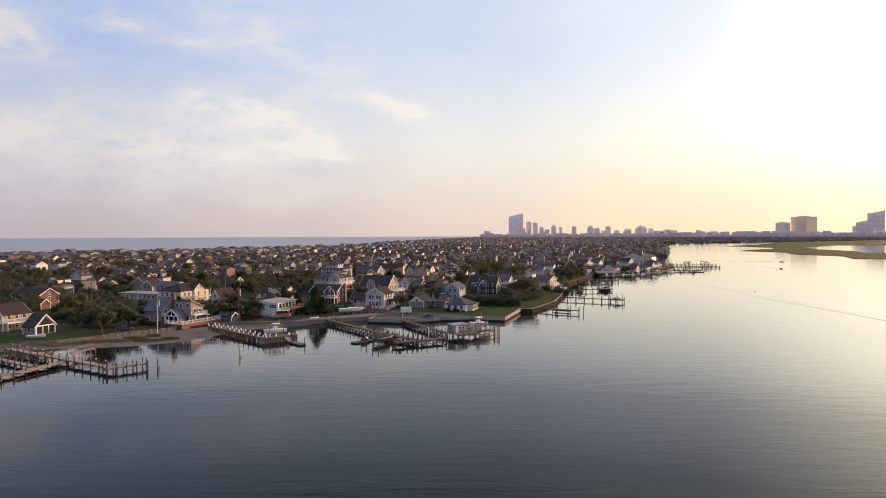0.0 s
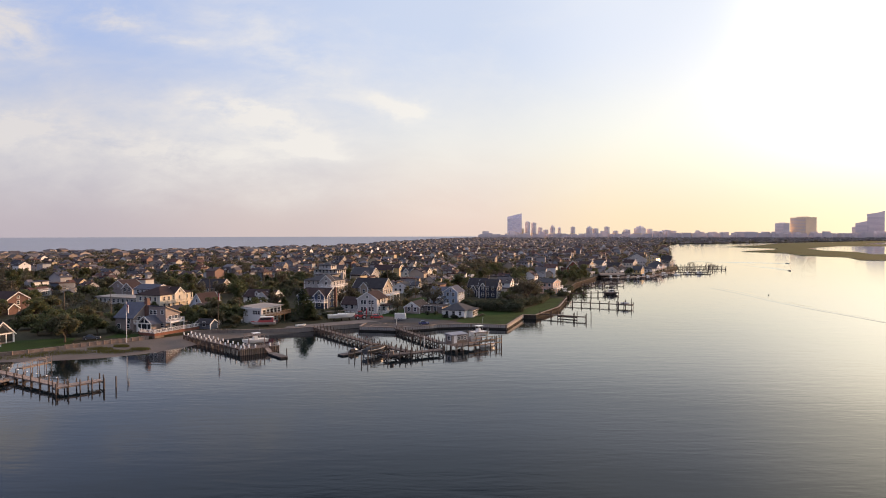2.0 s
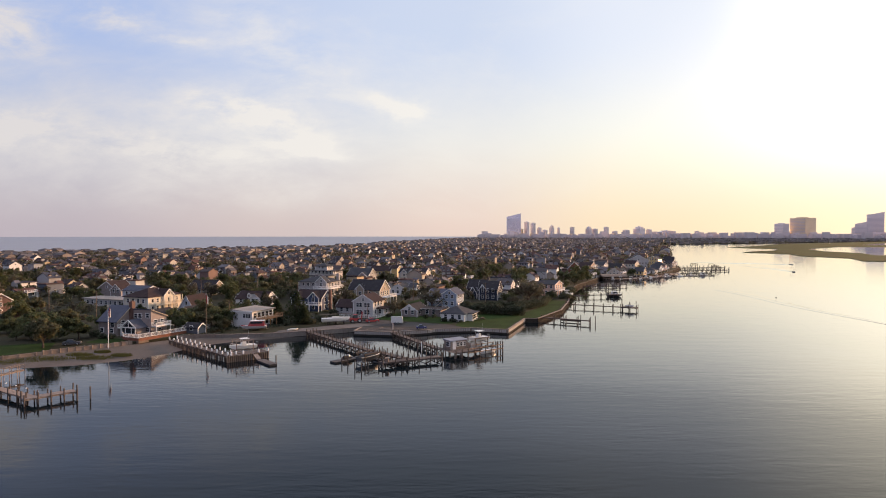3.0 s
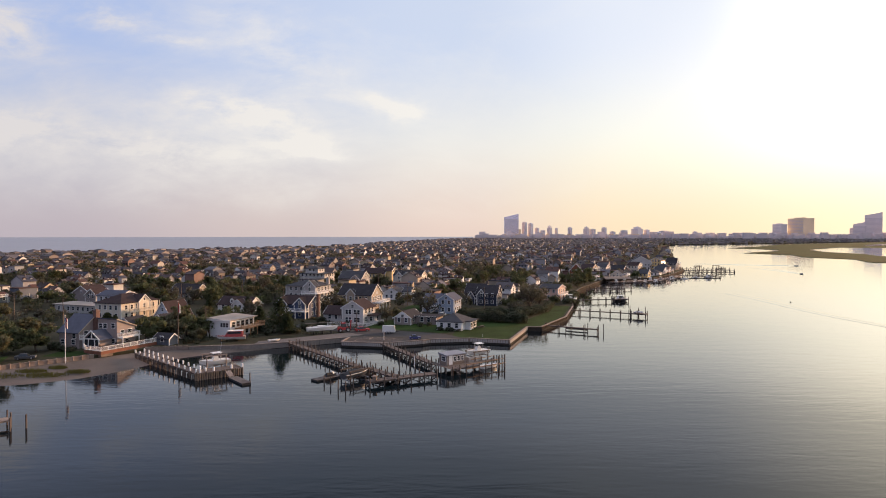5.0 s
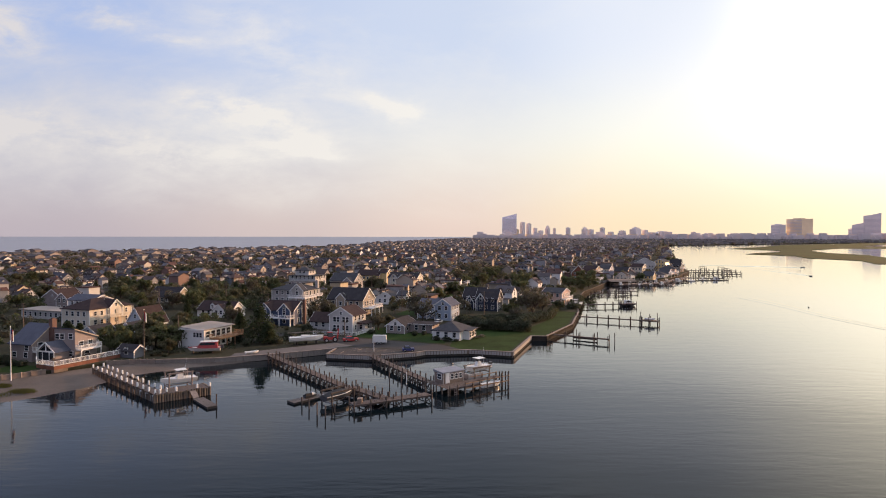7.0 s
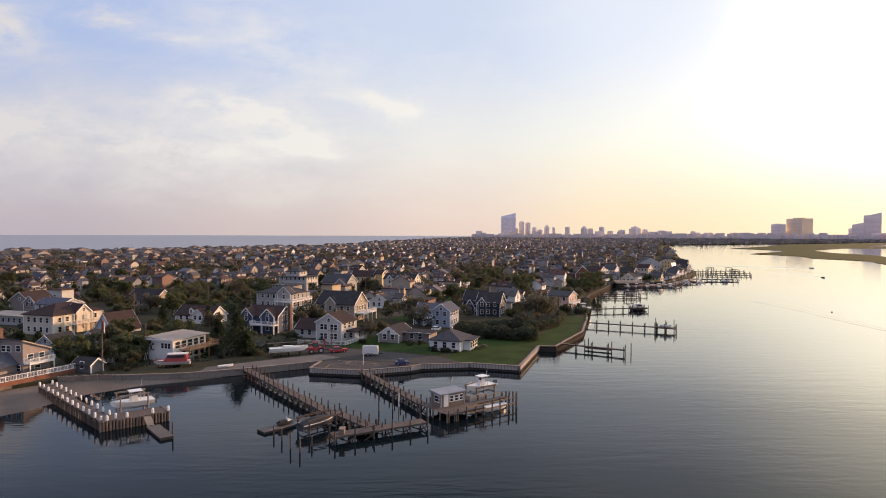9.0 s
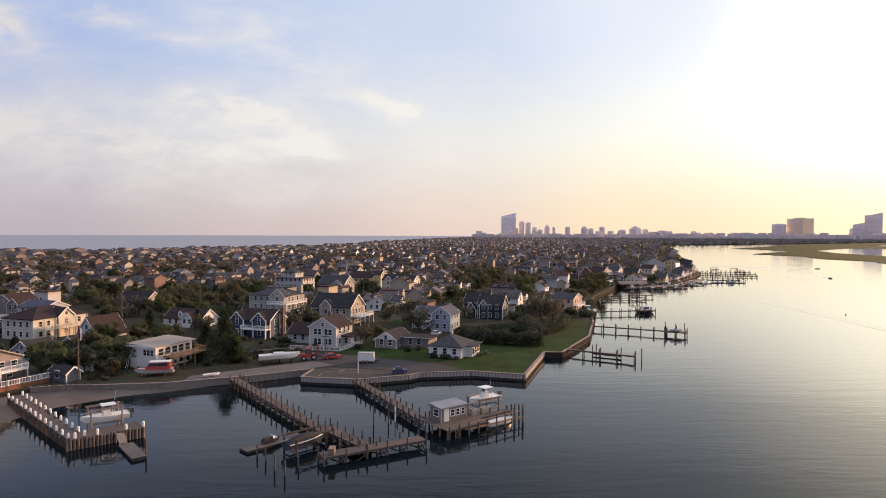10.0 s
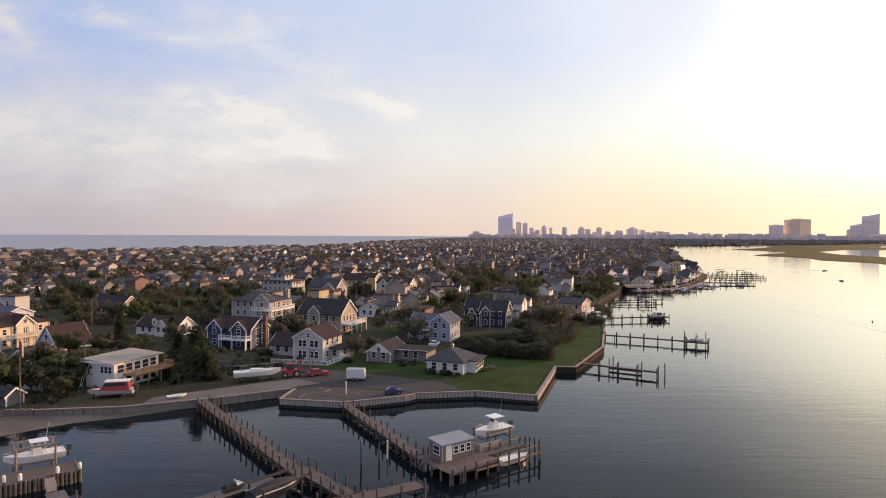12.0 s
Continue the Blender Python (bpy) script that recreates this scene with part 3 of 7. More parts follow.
# ---- bulkheads ----
def bulkhead(name, label, pts, top=GZ + 0.12, gap=0.75, mat=m_sheet, foot=True, sheets=True, low=1.5, back=None):
    ob = thing(name, label, "bulkhead", kind="structure")
    wall, cap, weed = M(), M(), M()
    pile = M()
    pile.box(-gap * 0.36, -0.16, 0, gap * 0.36, 0.02, 1)
    pm = pile.mesh("sheet_panel", [mat])
    for (x0, y0), (x1, y1) in zip(pts, pts[1:]):
        L = math.hypot(x1 - x0, y1 - y0)
        dx, dy = (x1 - x0) / L, (y1 - y0) / L
        nx, ny = dy, -dx  # towards the water
        wall.beam((x0, y0, (top - 1.5) / 2), (x1, y1, (top - 1.5) / 2), 0.3, top + 1.5 - 0.05)
        cap.beam((x0 + nx * 0.08, y0 + ny * 0.08, top), (x1 + nx * 0.08, y1 + ny * 0.08, top), 0.62, 0.16)
        if foot:
            weed.beam((x0 + nx * 0.24, y0 + ny * 0.24, low / 2 - 0.6), (x1 + nx * 0.24, y1 + ny * 0.24, low / 2 - 0.6), 0.22, low + 1.2)
        if sheets:
            for k in range(int(L / gap)):
                t = (k + 0.5) * gap
                o = part("sheet_panel", pm, None, ob)
                o.matrix_basis = Matrix.Translation((x0 + dx * t + nx * 0.15, y0 + dy * t + ny * 0.15, -0.8)) @ Matrix.Rotation(math.atan2(dy, dx), 4, "Z") @ Matrix.Diagonal((1, 1, top + 0.72 + random.uniform(-0.05, 0.02), 1))
    part("backing", wall, back or (m_sheet_low if sheets else mat), ob)
    part("cap", cap, m_wood if sheets else m_dark_wood, ob)
    if foot:
        part("weed_band", weed, m_sheet_low, ob, "dark weedy foot")
    return ob


bulkhead("bulkhead_lawn", "grey sheet-pile bulkhead with dark weedy foot round the lawn", [(-1.2, 225), (10.5, 226.8), (21.6, 223.4), (30.4, 249.8)], back=m_hutwall)
bulkhead("bulkhead_garden", "brown timber bulkhead along the garden with dark foot", [(30.4, 249.8), (34.8, 249.2), (48.3, 275.3), (58, 309)], gap=1.2, mat=m_bulk_dark, low=1.6)
bulkhead("bulkhead_platform", "sheet-pile bulkhead round the gravel platform", [(-25, 229.2), (-26.2, 220.9), (-14.3, 218.6), (-3.6, 222.8), (-1.2, 225)], gap=0.6, back=m_hutwall)
bulkhead("bulkhead_path", "low weathered board bulkhead along the waterside path", [(-66.5, 213.5), (-52.7, 215.5), (-42, 220), (-37.6, 222), (-25, 229.2)], gap=1.6, mat=m_sheet_tan, low=1.1, back=m_sheet_tan)
bulkhead("bulkhead_far", "dark tarred timber bulkhead along the bay houses", [(58, 309), (69, 362), (81, 398), (97, 432), (112, 466), (150, 480), (180, 524), (215, 590)], mat=m_bulk_dark, sheets=False, low=1.6)


def garden_wall(name, label, pts, top, gap=1.9):
    ob = thing(name, label, "retaining wall", kind="structure")
    for (x0, y0), (x1, y1) in zip(pts, pts[1:]):
        m = M()
        m.beam((x0, y0, top - 0.75), (x1, y1, top - 0.75), 0.12, 1.5)
        m.beam((x0, y0, top), (x1, y1, top), 0.3, 0.1)
        part("boards", m, m_wood, ob)
        L = math.hypot(x1 - x0, y1 - y0)
        for k in range(int(L / gap) + 1):
            t = k * gap / L
            p = M()
            x, y = x0 + (x1 - x0) * t, y0 + (y1 - y0) * t
            p.box(x - 0.16, y - 0.16, 0, x + 0.16, y + 0.16, top + 0.18)
            part("post", p, m_wood, ob)
    return ob


garden_wall("retaining_wall", "low weathered timber retaining wall above the beach", [(-152, 159.4), (-125, 169.7), (-109.5, 177.7), (-100.9, 186.2)], 2.45, 3.5)
garden_wall("board_fence_wall", "grey timber wall with thick posts above the beach", [(-100.9, 186.2), (-90.2, 196.7), (-85.5, 201.3)], 2.7)
garden_wall("yard_fence", "low grey timber fence at the top of the sand", [(-77, 211), (-70, 213), (-66.5, 213.2)], 2.65, 1.6)


# ======== houses ========
def prism(wm, rm, X, Y, Z, w, d, h, rise, axis="x", over=0.45, t=0.2, hip=False, flat=False, mats=(0, 1), T=None):
    """Walls and roof of one block into wm and rm; each is one connected piece."""
    a, b = w / 2, d / 2
    f = (lambda p: T @ Vector(p)) if T else (lambda p: p)
    sw = axis == "y"  # build with the ridge along x, then swap
    if sw:
        a, b = b, a

    def g(x, y, z):
        return f((X - y, Y + x, Z + z) if sw else (X + x, Y + y, Z + z))

    if flat or hip:
        wm.faces([g(-a, -b, -0.3), g(a, -b, -0.3), g(a, b, -0.3), g(-a, b, -0.3), g(-a, -b, h), g(a, -b, h), g(a, b, h), g(-a, b, h)],
                 [(0, 1, 5, 4), (1, 2, 6, 5), (2, 3, 7, 6), (3, 0, 4, 7), (4, 5, 6, 7)], mats[0])
    else:
        wm.faces([g(-a, -b, -0.3), g(a, -b, -0.3), g(a, b, -0.3), g(-a, b, -0.3), g(-a, -b, h), g(a, -b, h), g(a, b, h), g(-a, b, h), g(-a, 0, h + rise), g(a, 0, h + rise)],
                 [(0, 1, 5, 4), (1, 2, 6, 9, 5), (2, 3, 7, 6), (3, 0, 4, 8, 7)], mats[0])
    o = over
    if flat:
        c = [(-a - o, -b - o), (a + o, -b - o), (a + o, b + o), (-a - o, b + o)]
        rm.faces([g(*p, h) for p in c] + [g(*c[0], h + t), g(*c[1], h + t), g(*c[2], h + max(rise, t)), g(*c[3], h + max(rise, t))],
                 [(3, 2, 1, 0), (4, 5, 6, 7), (0, 1, 5, 4), (1, 2, 6, 5), (2, 3, 7, 6), (3, 0, 4, 7)], mats[1])
    elif hip:
        r = max(a - b, 0.15)
        c = [(-a - o, -b - o), (a + o, -b - o), (a + o, b + o), (-a - o, b + o)]
        rm.faces([g(*p, h + 0.02) for p in c] + [g(*p, h - 0.18) for p in c] + [g(-r, 0, h + rise), g(r, 0, h + rise)],
                 [(0, 1, 9, 8), (1, 2, 9), (2, 3, 8, 9), (3, 0, 8), (4, 5, 1, 0), (5, 6, 2, 1), (6, 7, 3, 2), (7, 4, 0, 3), (7, 6, 5, 4)], mats[1])
    else:
        k = rise / b
        e, ox = h - k * o, over * 0.7
        prof = [(-b - o, e), (b + o, e), (b + o, e + t), (0, h + rise + t), (-b - o, e + t), (0, h + rise)]
        pts = [g(-a - ox, y, z) for y, z in prof] + [g(a + ox, y, z) for y, z in prof]
        rm.faces(pts, [(4, 10, 9, 3), (3, 9, 8, 2), (0, 5, 11, 6), (5, 1, 7, 11), (4, 0, 6, 10), (1, 2, 8, 7), (0, 4, 3, 5), (5, 3, 2, 1), (6, 11, 9, 10), (11, 7, 8, 9)], mats[1])


WINDOWS = {}
FACE = {"F": lambda X, Y, a, b, s: pose(X + s, Y - b, 0), "B": lambda X, Y, a, b, s: pose(X + a, Y + s, 0, 0, 0, 90), "K": lambda X, Y, a, b, s: pose(X - s, Y + b, 0, 0, 0, 180), "L": lambda X, Y, a, b, s: pose(X - a, Y - s, 0, 0, 0, -90)}


def window_mesh(ww, wh, pane):
    key = (ww, wh, pane)
    if key not in WINDOWS:
        fr, gl = M(), M()
        t = 0.12
        xs, zs = (-ww / 2 - t, -ww / 2, ww / 2, ww / 2 + t), (-t, 0, wh / 2 - 0.04, wh / 2 + 0.04, wh, wh + t)
        pts = [(px, -0.08, pz) for pz in zs for px in xs] + [(px, 0.02, pz) for pz in (zs[0], zs[-1]) for px in (xs[0], xs[-1])]
        fs = [(4 * r + c, 4 * r + c + 1, 4 * r + c + 5, 4 * r + c + 4) for r in range(5) for c in range(3) if not (c == 1 and r in (1, 3))]
        fr.faces(pts, fs + [(24, 25, 3, 0), (25, 27, 23, 3), (27, 26, 20, 23), (26, 24, 0, 20)])
        (gl if pane else fr).box(-ww / 2, -0.045, 0, ww / 2, 0.02, wh, 0 if pane else 1)
        WINDOWS[key] = (fr.mesh("window", [m_white, m_glass]), gl.mesh("pane", [m_glass]) if pane else None)
    return WINDOWS[key]


def window(ob, face, along, z, blk, ww=1.0, wh=1.4, pane=True):
    """A window on a face of block blk = (X, Y, Z, w, d): F front, B towards the bay, L, K back."""
    X, Y, Z, w, d = blk
    fr, gl = window_mesh(ww, wh, pane)
    o = part("window", fr, None, ob, at=Matrix.Translation((0, 0, Z + z)) @ FACE[face](X, Y, w / 2, d / 2, along))
    if pane:
        part("pane", gl, None, o)


def window_rows(ob, blk, h, faces="FBLK", storey=2.8, gap=2.5, ww=1.0, wh=1.4, pane=True, skip=""):
    for fc in faces:
        span = blk[3] if fc in "FK" else blk[4]
        n = max(1, int((span - 0.9) // gap))
        for s in range(max(1, round(h / storey))):
            if fc + str(s) in skip:
                continue
            for k in range(n):
                window(ob, fc, (k - (n - 1) / 2) * gap, 0.95 + s * storey, blk, ww, wh, pane)


def door(ob, face, along, blk, mat=None, ww=0.95, z=0.0):
    X, Y, Z, w, d = blk
    m = M()
    m.box(-ww / 2, -0.06, 0.05, ww / 2, 0.02, 2.05)
    m.box(-ww / 2 - 0.1, -0.04, 0, -ww / 2, 0.02, 2.15)
    m.box(ww / 2, -0.04, 0, ww / 2 + 0.1, 0.02, 2.15)
    m.box(-ww / 2, -0.04, 2.05, ww / 2, 0.02, 2.15)
    part("door", m, mat or m_white, ob, at=Matrix.Translation((0, 0, Z + z)) @ FACE[face](X, Y, w / 2, d / 2, along))


def chimney(ob, x, y, z0, z1, mat=None, s=0.9):
    m = M()
    m.box(x - s / 2, y - s / 2, z0, x + s / 2, y + s / 2, z1)
    m.box(x - s / 2 - 0.08, y - s / 2 - 0.08, z1 - 0.3, x + s / 2 + 0.08, y + s / 2 + 0.08, z1 - 0.1)
    m.box(x - s / 4, y - s / 4, z1, x + s / 4, y + s / 4, z1 + 0.25)
    part("chimney", m, mat or m_brick, ob)


def railing(ob, pts, z, h=1.0, mat=None, gap=0.3, name="railing"):
    m = M()
    for (x0, y0), (x1, y1) in zip(pts, pts[1:]):
        m.beam((x0, y0, z + h), (x1, y1, z + h), 0.12, 0.1)
        m.beam((x0, y0, z + 0.12), (x1, y1, z + 0.12), 0.08, 0.08)
        n = max(1, int(math.hypot(x1 - x0, y1 - y0) / gap))
        for k in range(n + 1):
            s = 0.14 if k % 7 == 0 else 0.05
            px, py = x0 + (x1 - x0) * k / n, y0 + (y1 - y0) * k / n
            m.box(px - s / 2, py - s / 2, z, px + s / 2, py + s / 2, z + h + (0.1 if s > 0.1 else 0))
    return part(name, m, mat or m_white, ob)


def balcony(ob, x0, y0, x1, y1, z, mat=None, posts=(), rail=(), z0=0.0, roofed=0.0):
    """A deck with railing and posts; roofed: height of a flat cover above it."""
    mat = mat or m_white
    m = M()
    m.box(x0, y0, z - 0.28, x1, y1, z)
    part("balcony", m, mat, ob)
    if rail:
        railing(ob, rail, z, mat=mat)
    for px, py in posts:
        p = M()
        p.box(px - 0.1, py - 0.1, z0, px + 0.1, py + 0.1, z - 0.28 if not roofed else z + roofed)
        part("post", p, mat, ob)
    if roofed:
        c = M()
        c.box(x0 - 0.2, y0 - 0.2, z + roofed, x1 + 0.2, y1 + 0.2, z + roofed + 0.2)
        part("porch_roof", c, m_roof_grey, ob)


def dormer(ob, X, Y, z, face, roof, wall=None, w=1.9, d=2.4, h=1.3):
    """A small gabled dormer with its window; face F or B."""
    wm, rm = M(), M()
    axis = "y" if face in "FK" else "x"
    prism(wm, rm, X, Y, z, w if axis == "y" else d, d if axis == "y" else w, h, 0.8, axis, 0.2, 0.12)
    part("dormer", wm, wall or m_white, ob)
    part("dormer_roof", rm, roof, ob)
    window(ob, face, 0, 0.2, (X, Y, z, w if axis == "y" else d, d if axis == "y" else w), 0.9, 0.9)


RESERVED = []  # plan circles kept clear of the town's houses


def house(name, label, x, y, blocks, wall, roof, rz=-20, z=GZ, trim=True, category="house", reserve=True):
    """blocks: (X, Y, Z, w, d, h, rise, axis, kind, window faces). Returns the Empty."""
    ob = thing(name, label, category, pose(x, y, z, 0, 0, rz))
    for X, Y, Z, w, d, h, rise, axis, kind, faces in blocks:
        wm, rm = M(), M()
        prism(wm, rm, X, Y, Z, w, d, h, rise, axis, 0.5 if kind != "flat" else 0.7, hip=kind == "hip", flat=kind == "flat")
        part("wall", wm, wall, ob)
        part("roof", rm, roof, ob)
        if trim:
            for sx, sy in ((-1, -1), (1, -1), (1, 1), (-1, 1)):
                c = M()
                px, py = X + sx * w / 2, Y + sy * d / 2
                c.box(px - 0.1, py - 0.1, Z - 0.2, px + 0.1, py + 0.1, Z + h - 0.25)
                part("corner_board", c, m_white, ob)
            if kind == "gable":
                a, b = (w / 2, d / 2)
                for s in (-1, 1):
                    for q in (-1, 1):
                        c = M()
                        if axis == "x":
                            c.beam((X + s * (a + 0.36), Y + q * (b + 0.5), Z + h - rise / b * 0.5 + 0.05), (X + s * (a + 0.36), Y, Z + h + rise + 0.05), 0.05, 0.3)
                        else:
                            c.beam((X + q * (a + 0.5), Y + s * (b + 0.36), Z + h - rise / a * 0.5 + 0.05), (X, Y + s * (b + 0.36), Z + h + rise + 0.05), 0.05, 0.3)
                        part("rake_board", c, m_white, ob)
        if faces:
            window_rows(ob, (X, Y, Z, w, d), h, faces)
        if kind == "gable" and rise > 1.9 and faces and Z < 1:
            fs = ("B", "L") if axis == "x" else ("F", "K")
            for fc in fs:
                window(ob, fc, 0, h + 0.15, (X, Y, Z, w, d), 0.8, 0.9)
    if reserve:
        r = max(max(abs(b[0]) + b[3] / 2, abs(b[1]) + b[4] / 2) for b in blocks)
        RESERVED.append((x, y, r + 2))
    return ob


# cream house with the long double balcony on its bay side
h = house("cream_house", "two-storey cream house with brown hip roof and long balconies", -113.6, 275.6, [(0, 0, 0, 12, 17, 6.0, 2.9, "y", "hip", "FBLK"), (4.4, 1.5, 0, 4.4, 5, 6.2, 2.2, "x", "gable", "B")], m_cream, m_roof_brown)
balcony(h, 6.6, -6.5, 8.0, 7.5, 2.9, m_cream, [(7.9, y) for y in (-6.4, -3, 0.5, 4, 7.4)], [(6.6, -6.5), (8, -6.5), (8, 7.5), (6.6, 7.5)])
for y in (-6.4, -3, 0.5, 4, 7.4):
    p = M()
    p.box(7.8, y - 0.1, 2.9, 8.0, y + 0.1, 5.9)
    part("post", p, m_cream, h)

def shed_block(ob, x0, y0, x1, y1, zf, zb, wall, roof, over=0.45):
    """A block under one roof slope that runs from height zf at its front to zb at its back."""
    m = M()
    m.hexa([(x0, y0, -0.3), (x1, y0, -0.3), (x1, y1, -0.3), (x0, y1, -0.3)], [(x0, y0, zf), (x1, y0, zf), (x1, y1, zb), (x0, y1, zb)])
    part("wall", m, wall, ob)
    k = (zb - zf) / (y1 - y0)
    lo_, hi_ = zf - k * over, zb + k * over * 0.4
    r = M()
    r.slab([(x0 - over, y0 - over, lo_ + 0.24), (x1 + over, y0 - over, lo_ + 0.24), (x1 + over, y1 + over * 0.4, hi_ + 0.24), (x0 - over, y1 + over * 0.4, hi_ + 0.24)], 0.22)
    part("roof", r, roof, ob)
    t = M()
    t.beam((x1 + over + 0.03, y0 - over, lo_ + 0.1), (x1 + over + 0.03, y1 + over * 0.4, hi_ + 0.1), 0.05, 0.26)
    part("rake_board", t, m_tan_sh, ob)


# house with the bluish roof slopes above the beach, chimney and glazed sunroom
h = house("deck_house", "mauve-grey house with bluish sloped roofs and glazed sunroom", -96.3, 217.5, [(7.3, -2.7, 0, 5.2, 4.0, 2.7, 2.0, "y", "gable", "")], m_mauve, m_roof_blue, trim=False)
shed_block(h, -3.4, -5.6, 3.7, -0.6, 4.3, 8.2, m_mauve, m_roof_blue)
shed_block(h, 2.6, -0.6, 11.6, 5.6, 7.4, 5.0, m_mauve, m_roof_blue)
RESERVED.append((-96.3, 217.5, 14))
for blk_, spots in (((0.15, -3.1, 0, 7.1, 5.0), (("F", -2.2, 1.0), ("F", 1.6, 1.0), ("F", 1.9, 2.7), ("L", 0.4, 0.9), ("B", -0.3, 3.2))), ((7.1, 2.5, 0, 9.0, 6.2), (("F", -1.2, 5.0), ("F", 0.4, 5.0), ("F", 3.2, 5.2), ("F", 3.2, 1.0), ("B", -1.4, 3.2), ("B", 1.2, 3.2), ("B", 0.2, 0.6)))):
    for fc, s_, z_ in spots:
        window(h, fc, s_, z_, blk_, 1.2, 1.2)
chimney(h, 4.3, -0.5, 3, 9.8, None, 1.2)
g = M()
for x0, x1 in ((4.9, 6.1), (6.3, 8.3), (8.5, 9.7)):
    g.box(x0, -4.8, 0.3, x1, -4.66, 2.45)
g.faces([(5.3, -4.76, 2.85), (9.3, -4.76, 2.85), (7.3, -4.76, 4.3)], [(0, 1, 2)])
part("sunroom_glazing", g, m_glass, h)
g = M()
for x_ in (4.75, 6.2, 8.4, 9.85):
    g.box(x_ - 0.1, -4.9, 0, x_ + 0.1, -4.7, 2.7)
g.box(4.7, -4.9, 2.5, 9.9, -4.7, 2.8)
g.box(7.2, -4.9, 2.8, 7.4, -4.7, 4.5)
for q in (-1, 1):
    g.beam((7.3 + q * 3.05, -5.06, 2.45), (7.3, -5.06, 4.85), 0.1, 0.3)
part("sunroom_frame", g, m_white, h, "white sunroom frame")
balcony(h, 3.7, -5.4, 5.0, -2.6, 2.6, m_white, [(4.9, -5.3)], [(3.7, -5.4), (5.0, -5.4), (5.0, -2.6)])
balcony(h, 11.6, -0.4, 13.4, 5.4, 2.7, m_white, [(13.3, -0.3), (13.3, 5.3)], [(11.6, -0.4), (13.4, -0.4), (13.4, 5.4), (11.6, 5.4)])

# raised deck of that house
deck = thing("beach_deck", "raised timber deck with white railing and red-brown skirt above the sand", "deck")
m = M()
DK = [(-91.5, 207.5), (-89.6, 204.6), (-84.0, 201.8), (-76.6, 216.6), (-80, 222), (-86, 214)]
m.slab([(x, y, 3.3) for x, y in DK], 0.18)
part("floor", m, m_deck, deck)
s = M()
for p, q in zip(DK[:4], DK[1:4]):
    s.beam((*p, 2.85), (*q, 2.85), 0.14, 0.75)
part("skirt", s, m_redbrown, deck, "red-brown board skirt")
low_ = M()
for p, q in zip(DK[:4], DK[1:4]):
    low_.beam((*p, 2.15), (*q, 2.15), 0.1, 0.7)
part("footing", low_, m_pile_tan, deck, "dark timber footing")
railing(deck, DK[:4], 3.3, 1.05)

h = house("steep_house", "pale blue-white house with steep brown shingle roof", -95.5, 273, [(0, 0, 0, 7.2, 10.5, 1.4, 4.9, "y", "gable", "")], m_paleblue, m_roof_brown)
for z, s in ((0.5, -1.6), (0.5, 1.6), (3.0, 0)):
    window(h, "F", s, z, (0, 0, 0, 7.2, 10.5), 0.9, 1.2)

# white house on the bulkhead with its raised side deck
h = house("white_house", "white two-storey waterfront house with pale low roof and side deck", -61.5, 234.6, [(0, 0, 0, 7.2, 11.5, 5.0, 0.7, "y", "flat", "L")], m_white, m_roof_flat, trim=False)
for s in (0.6, 1.6, 2.6):
    window(h, "F", s, 3.1, (0, 0, 0, 7.2, 11.5), 0.75, 1.2)
for s in (-4.2, -2.1, 0, 2.1, 4.2):
    window(h, "B", s, 3.0, (0, 0, 0, 7.2, 11.5), 1.5, 1.5)
    window(h, "B", s, 0.5, (0, 0, 0, 7.2, 11.5), 1.2, 1.5)
balcony(h, 3.6, -3.5, 6.6, 7.0, 2.6, m_rail_wood, [(6.5, y) for y in (-3.4, 0, 3.4, 6.9)], [(3.6, -3.5), (6.6, -3.5), (6.6, 7.0), (3.6, 7.0)])
f = M()
f.box(-4.3, -6.5, 4.95, 4.3, -6.46, 5.35)
part("fascia", f, m_white, h)
lad = M()
for s in (-0.25, 0.25):
    lad.beam((-3.0 + s, -7.6, 0), (-3.7 + s, -6.0, 3.0), 0.08, 0.1)
part("lean_ladder", lad, m_white, h)

h = house("small_house", "grey two-storey gabled house with white trim by the street", -26.4, 260.6, [(0, 0, 0, 8, 9, 5.5, 2.4, "y", "gable", "BLK"), (-8.5, 2.6, 0, 9.5, 6.5, 2.7, 2.4, "x", "gable", "F"), (5.2, 1.5, 0, 2.6, 5, 2.6, 0.5, "y", "flat", "FB")], m_palegrey, m_roof_brown)
for z in (0.8, 3.4):
    for s in (-2.2, -1.0, 1.0, 2.2):
        window(h, "F", s, z, (0, 0, 0, 8, 9), 0.95, 1.5)
chimney(h, -1.5, 2.0, 5, 8.6, m_concrete, 0.7)

h = house("cottage", "small white cottage with grey hip roof on the lawn", 6.3, 247.0, [(0, 0, 0, 8.4, 10, 2.8, 2.3, "y", "hip", "FLK"), (5.0, 1.2, 0, 2.4, 6.4, 2.6, 0.3, "y", "flat", "")], m_white, m_roof_grey, trim=False)
for s in (-2.4, -0.8, 0.8, 2.4):
    window(h, "B", s, 0.7, (5.0, 1.2, 0, 2.4, 6.4), 1.3, 1.5)
door(h, "F", 3.4, (0, 0, 0, 8.4, 10), m_white)
chimney(h, 0, 0.5, 4.4, 5.7, m_metal, 0.5)

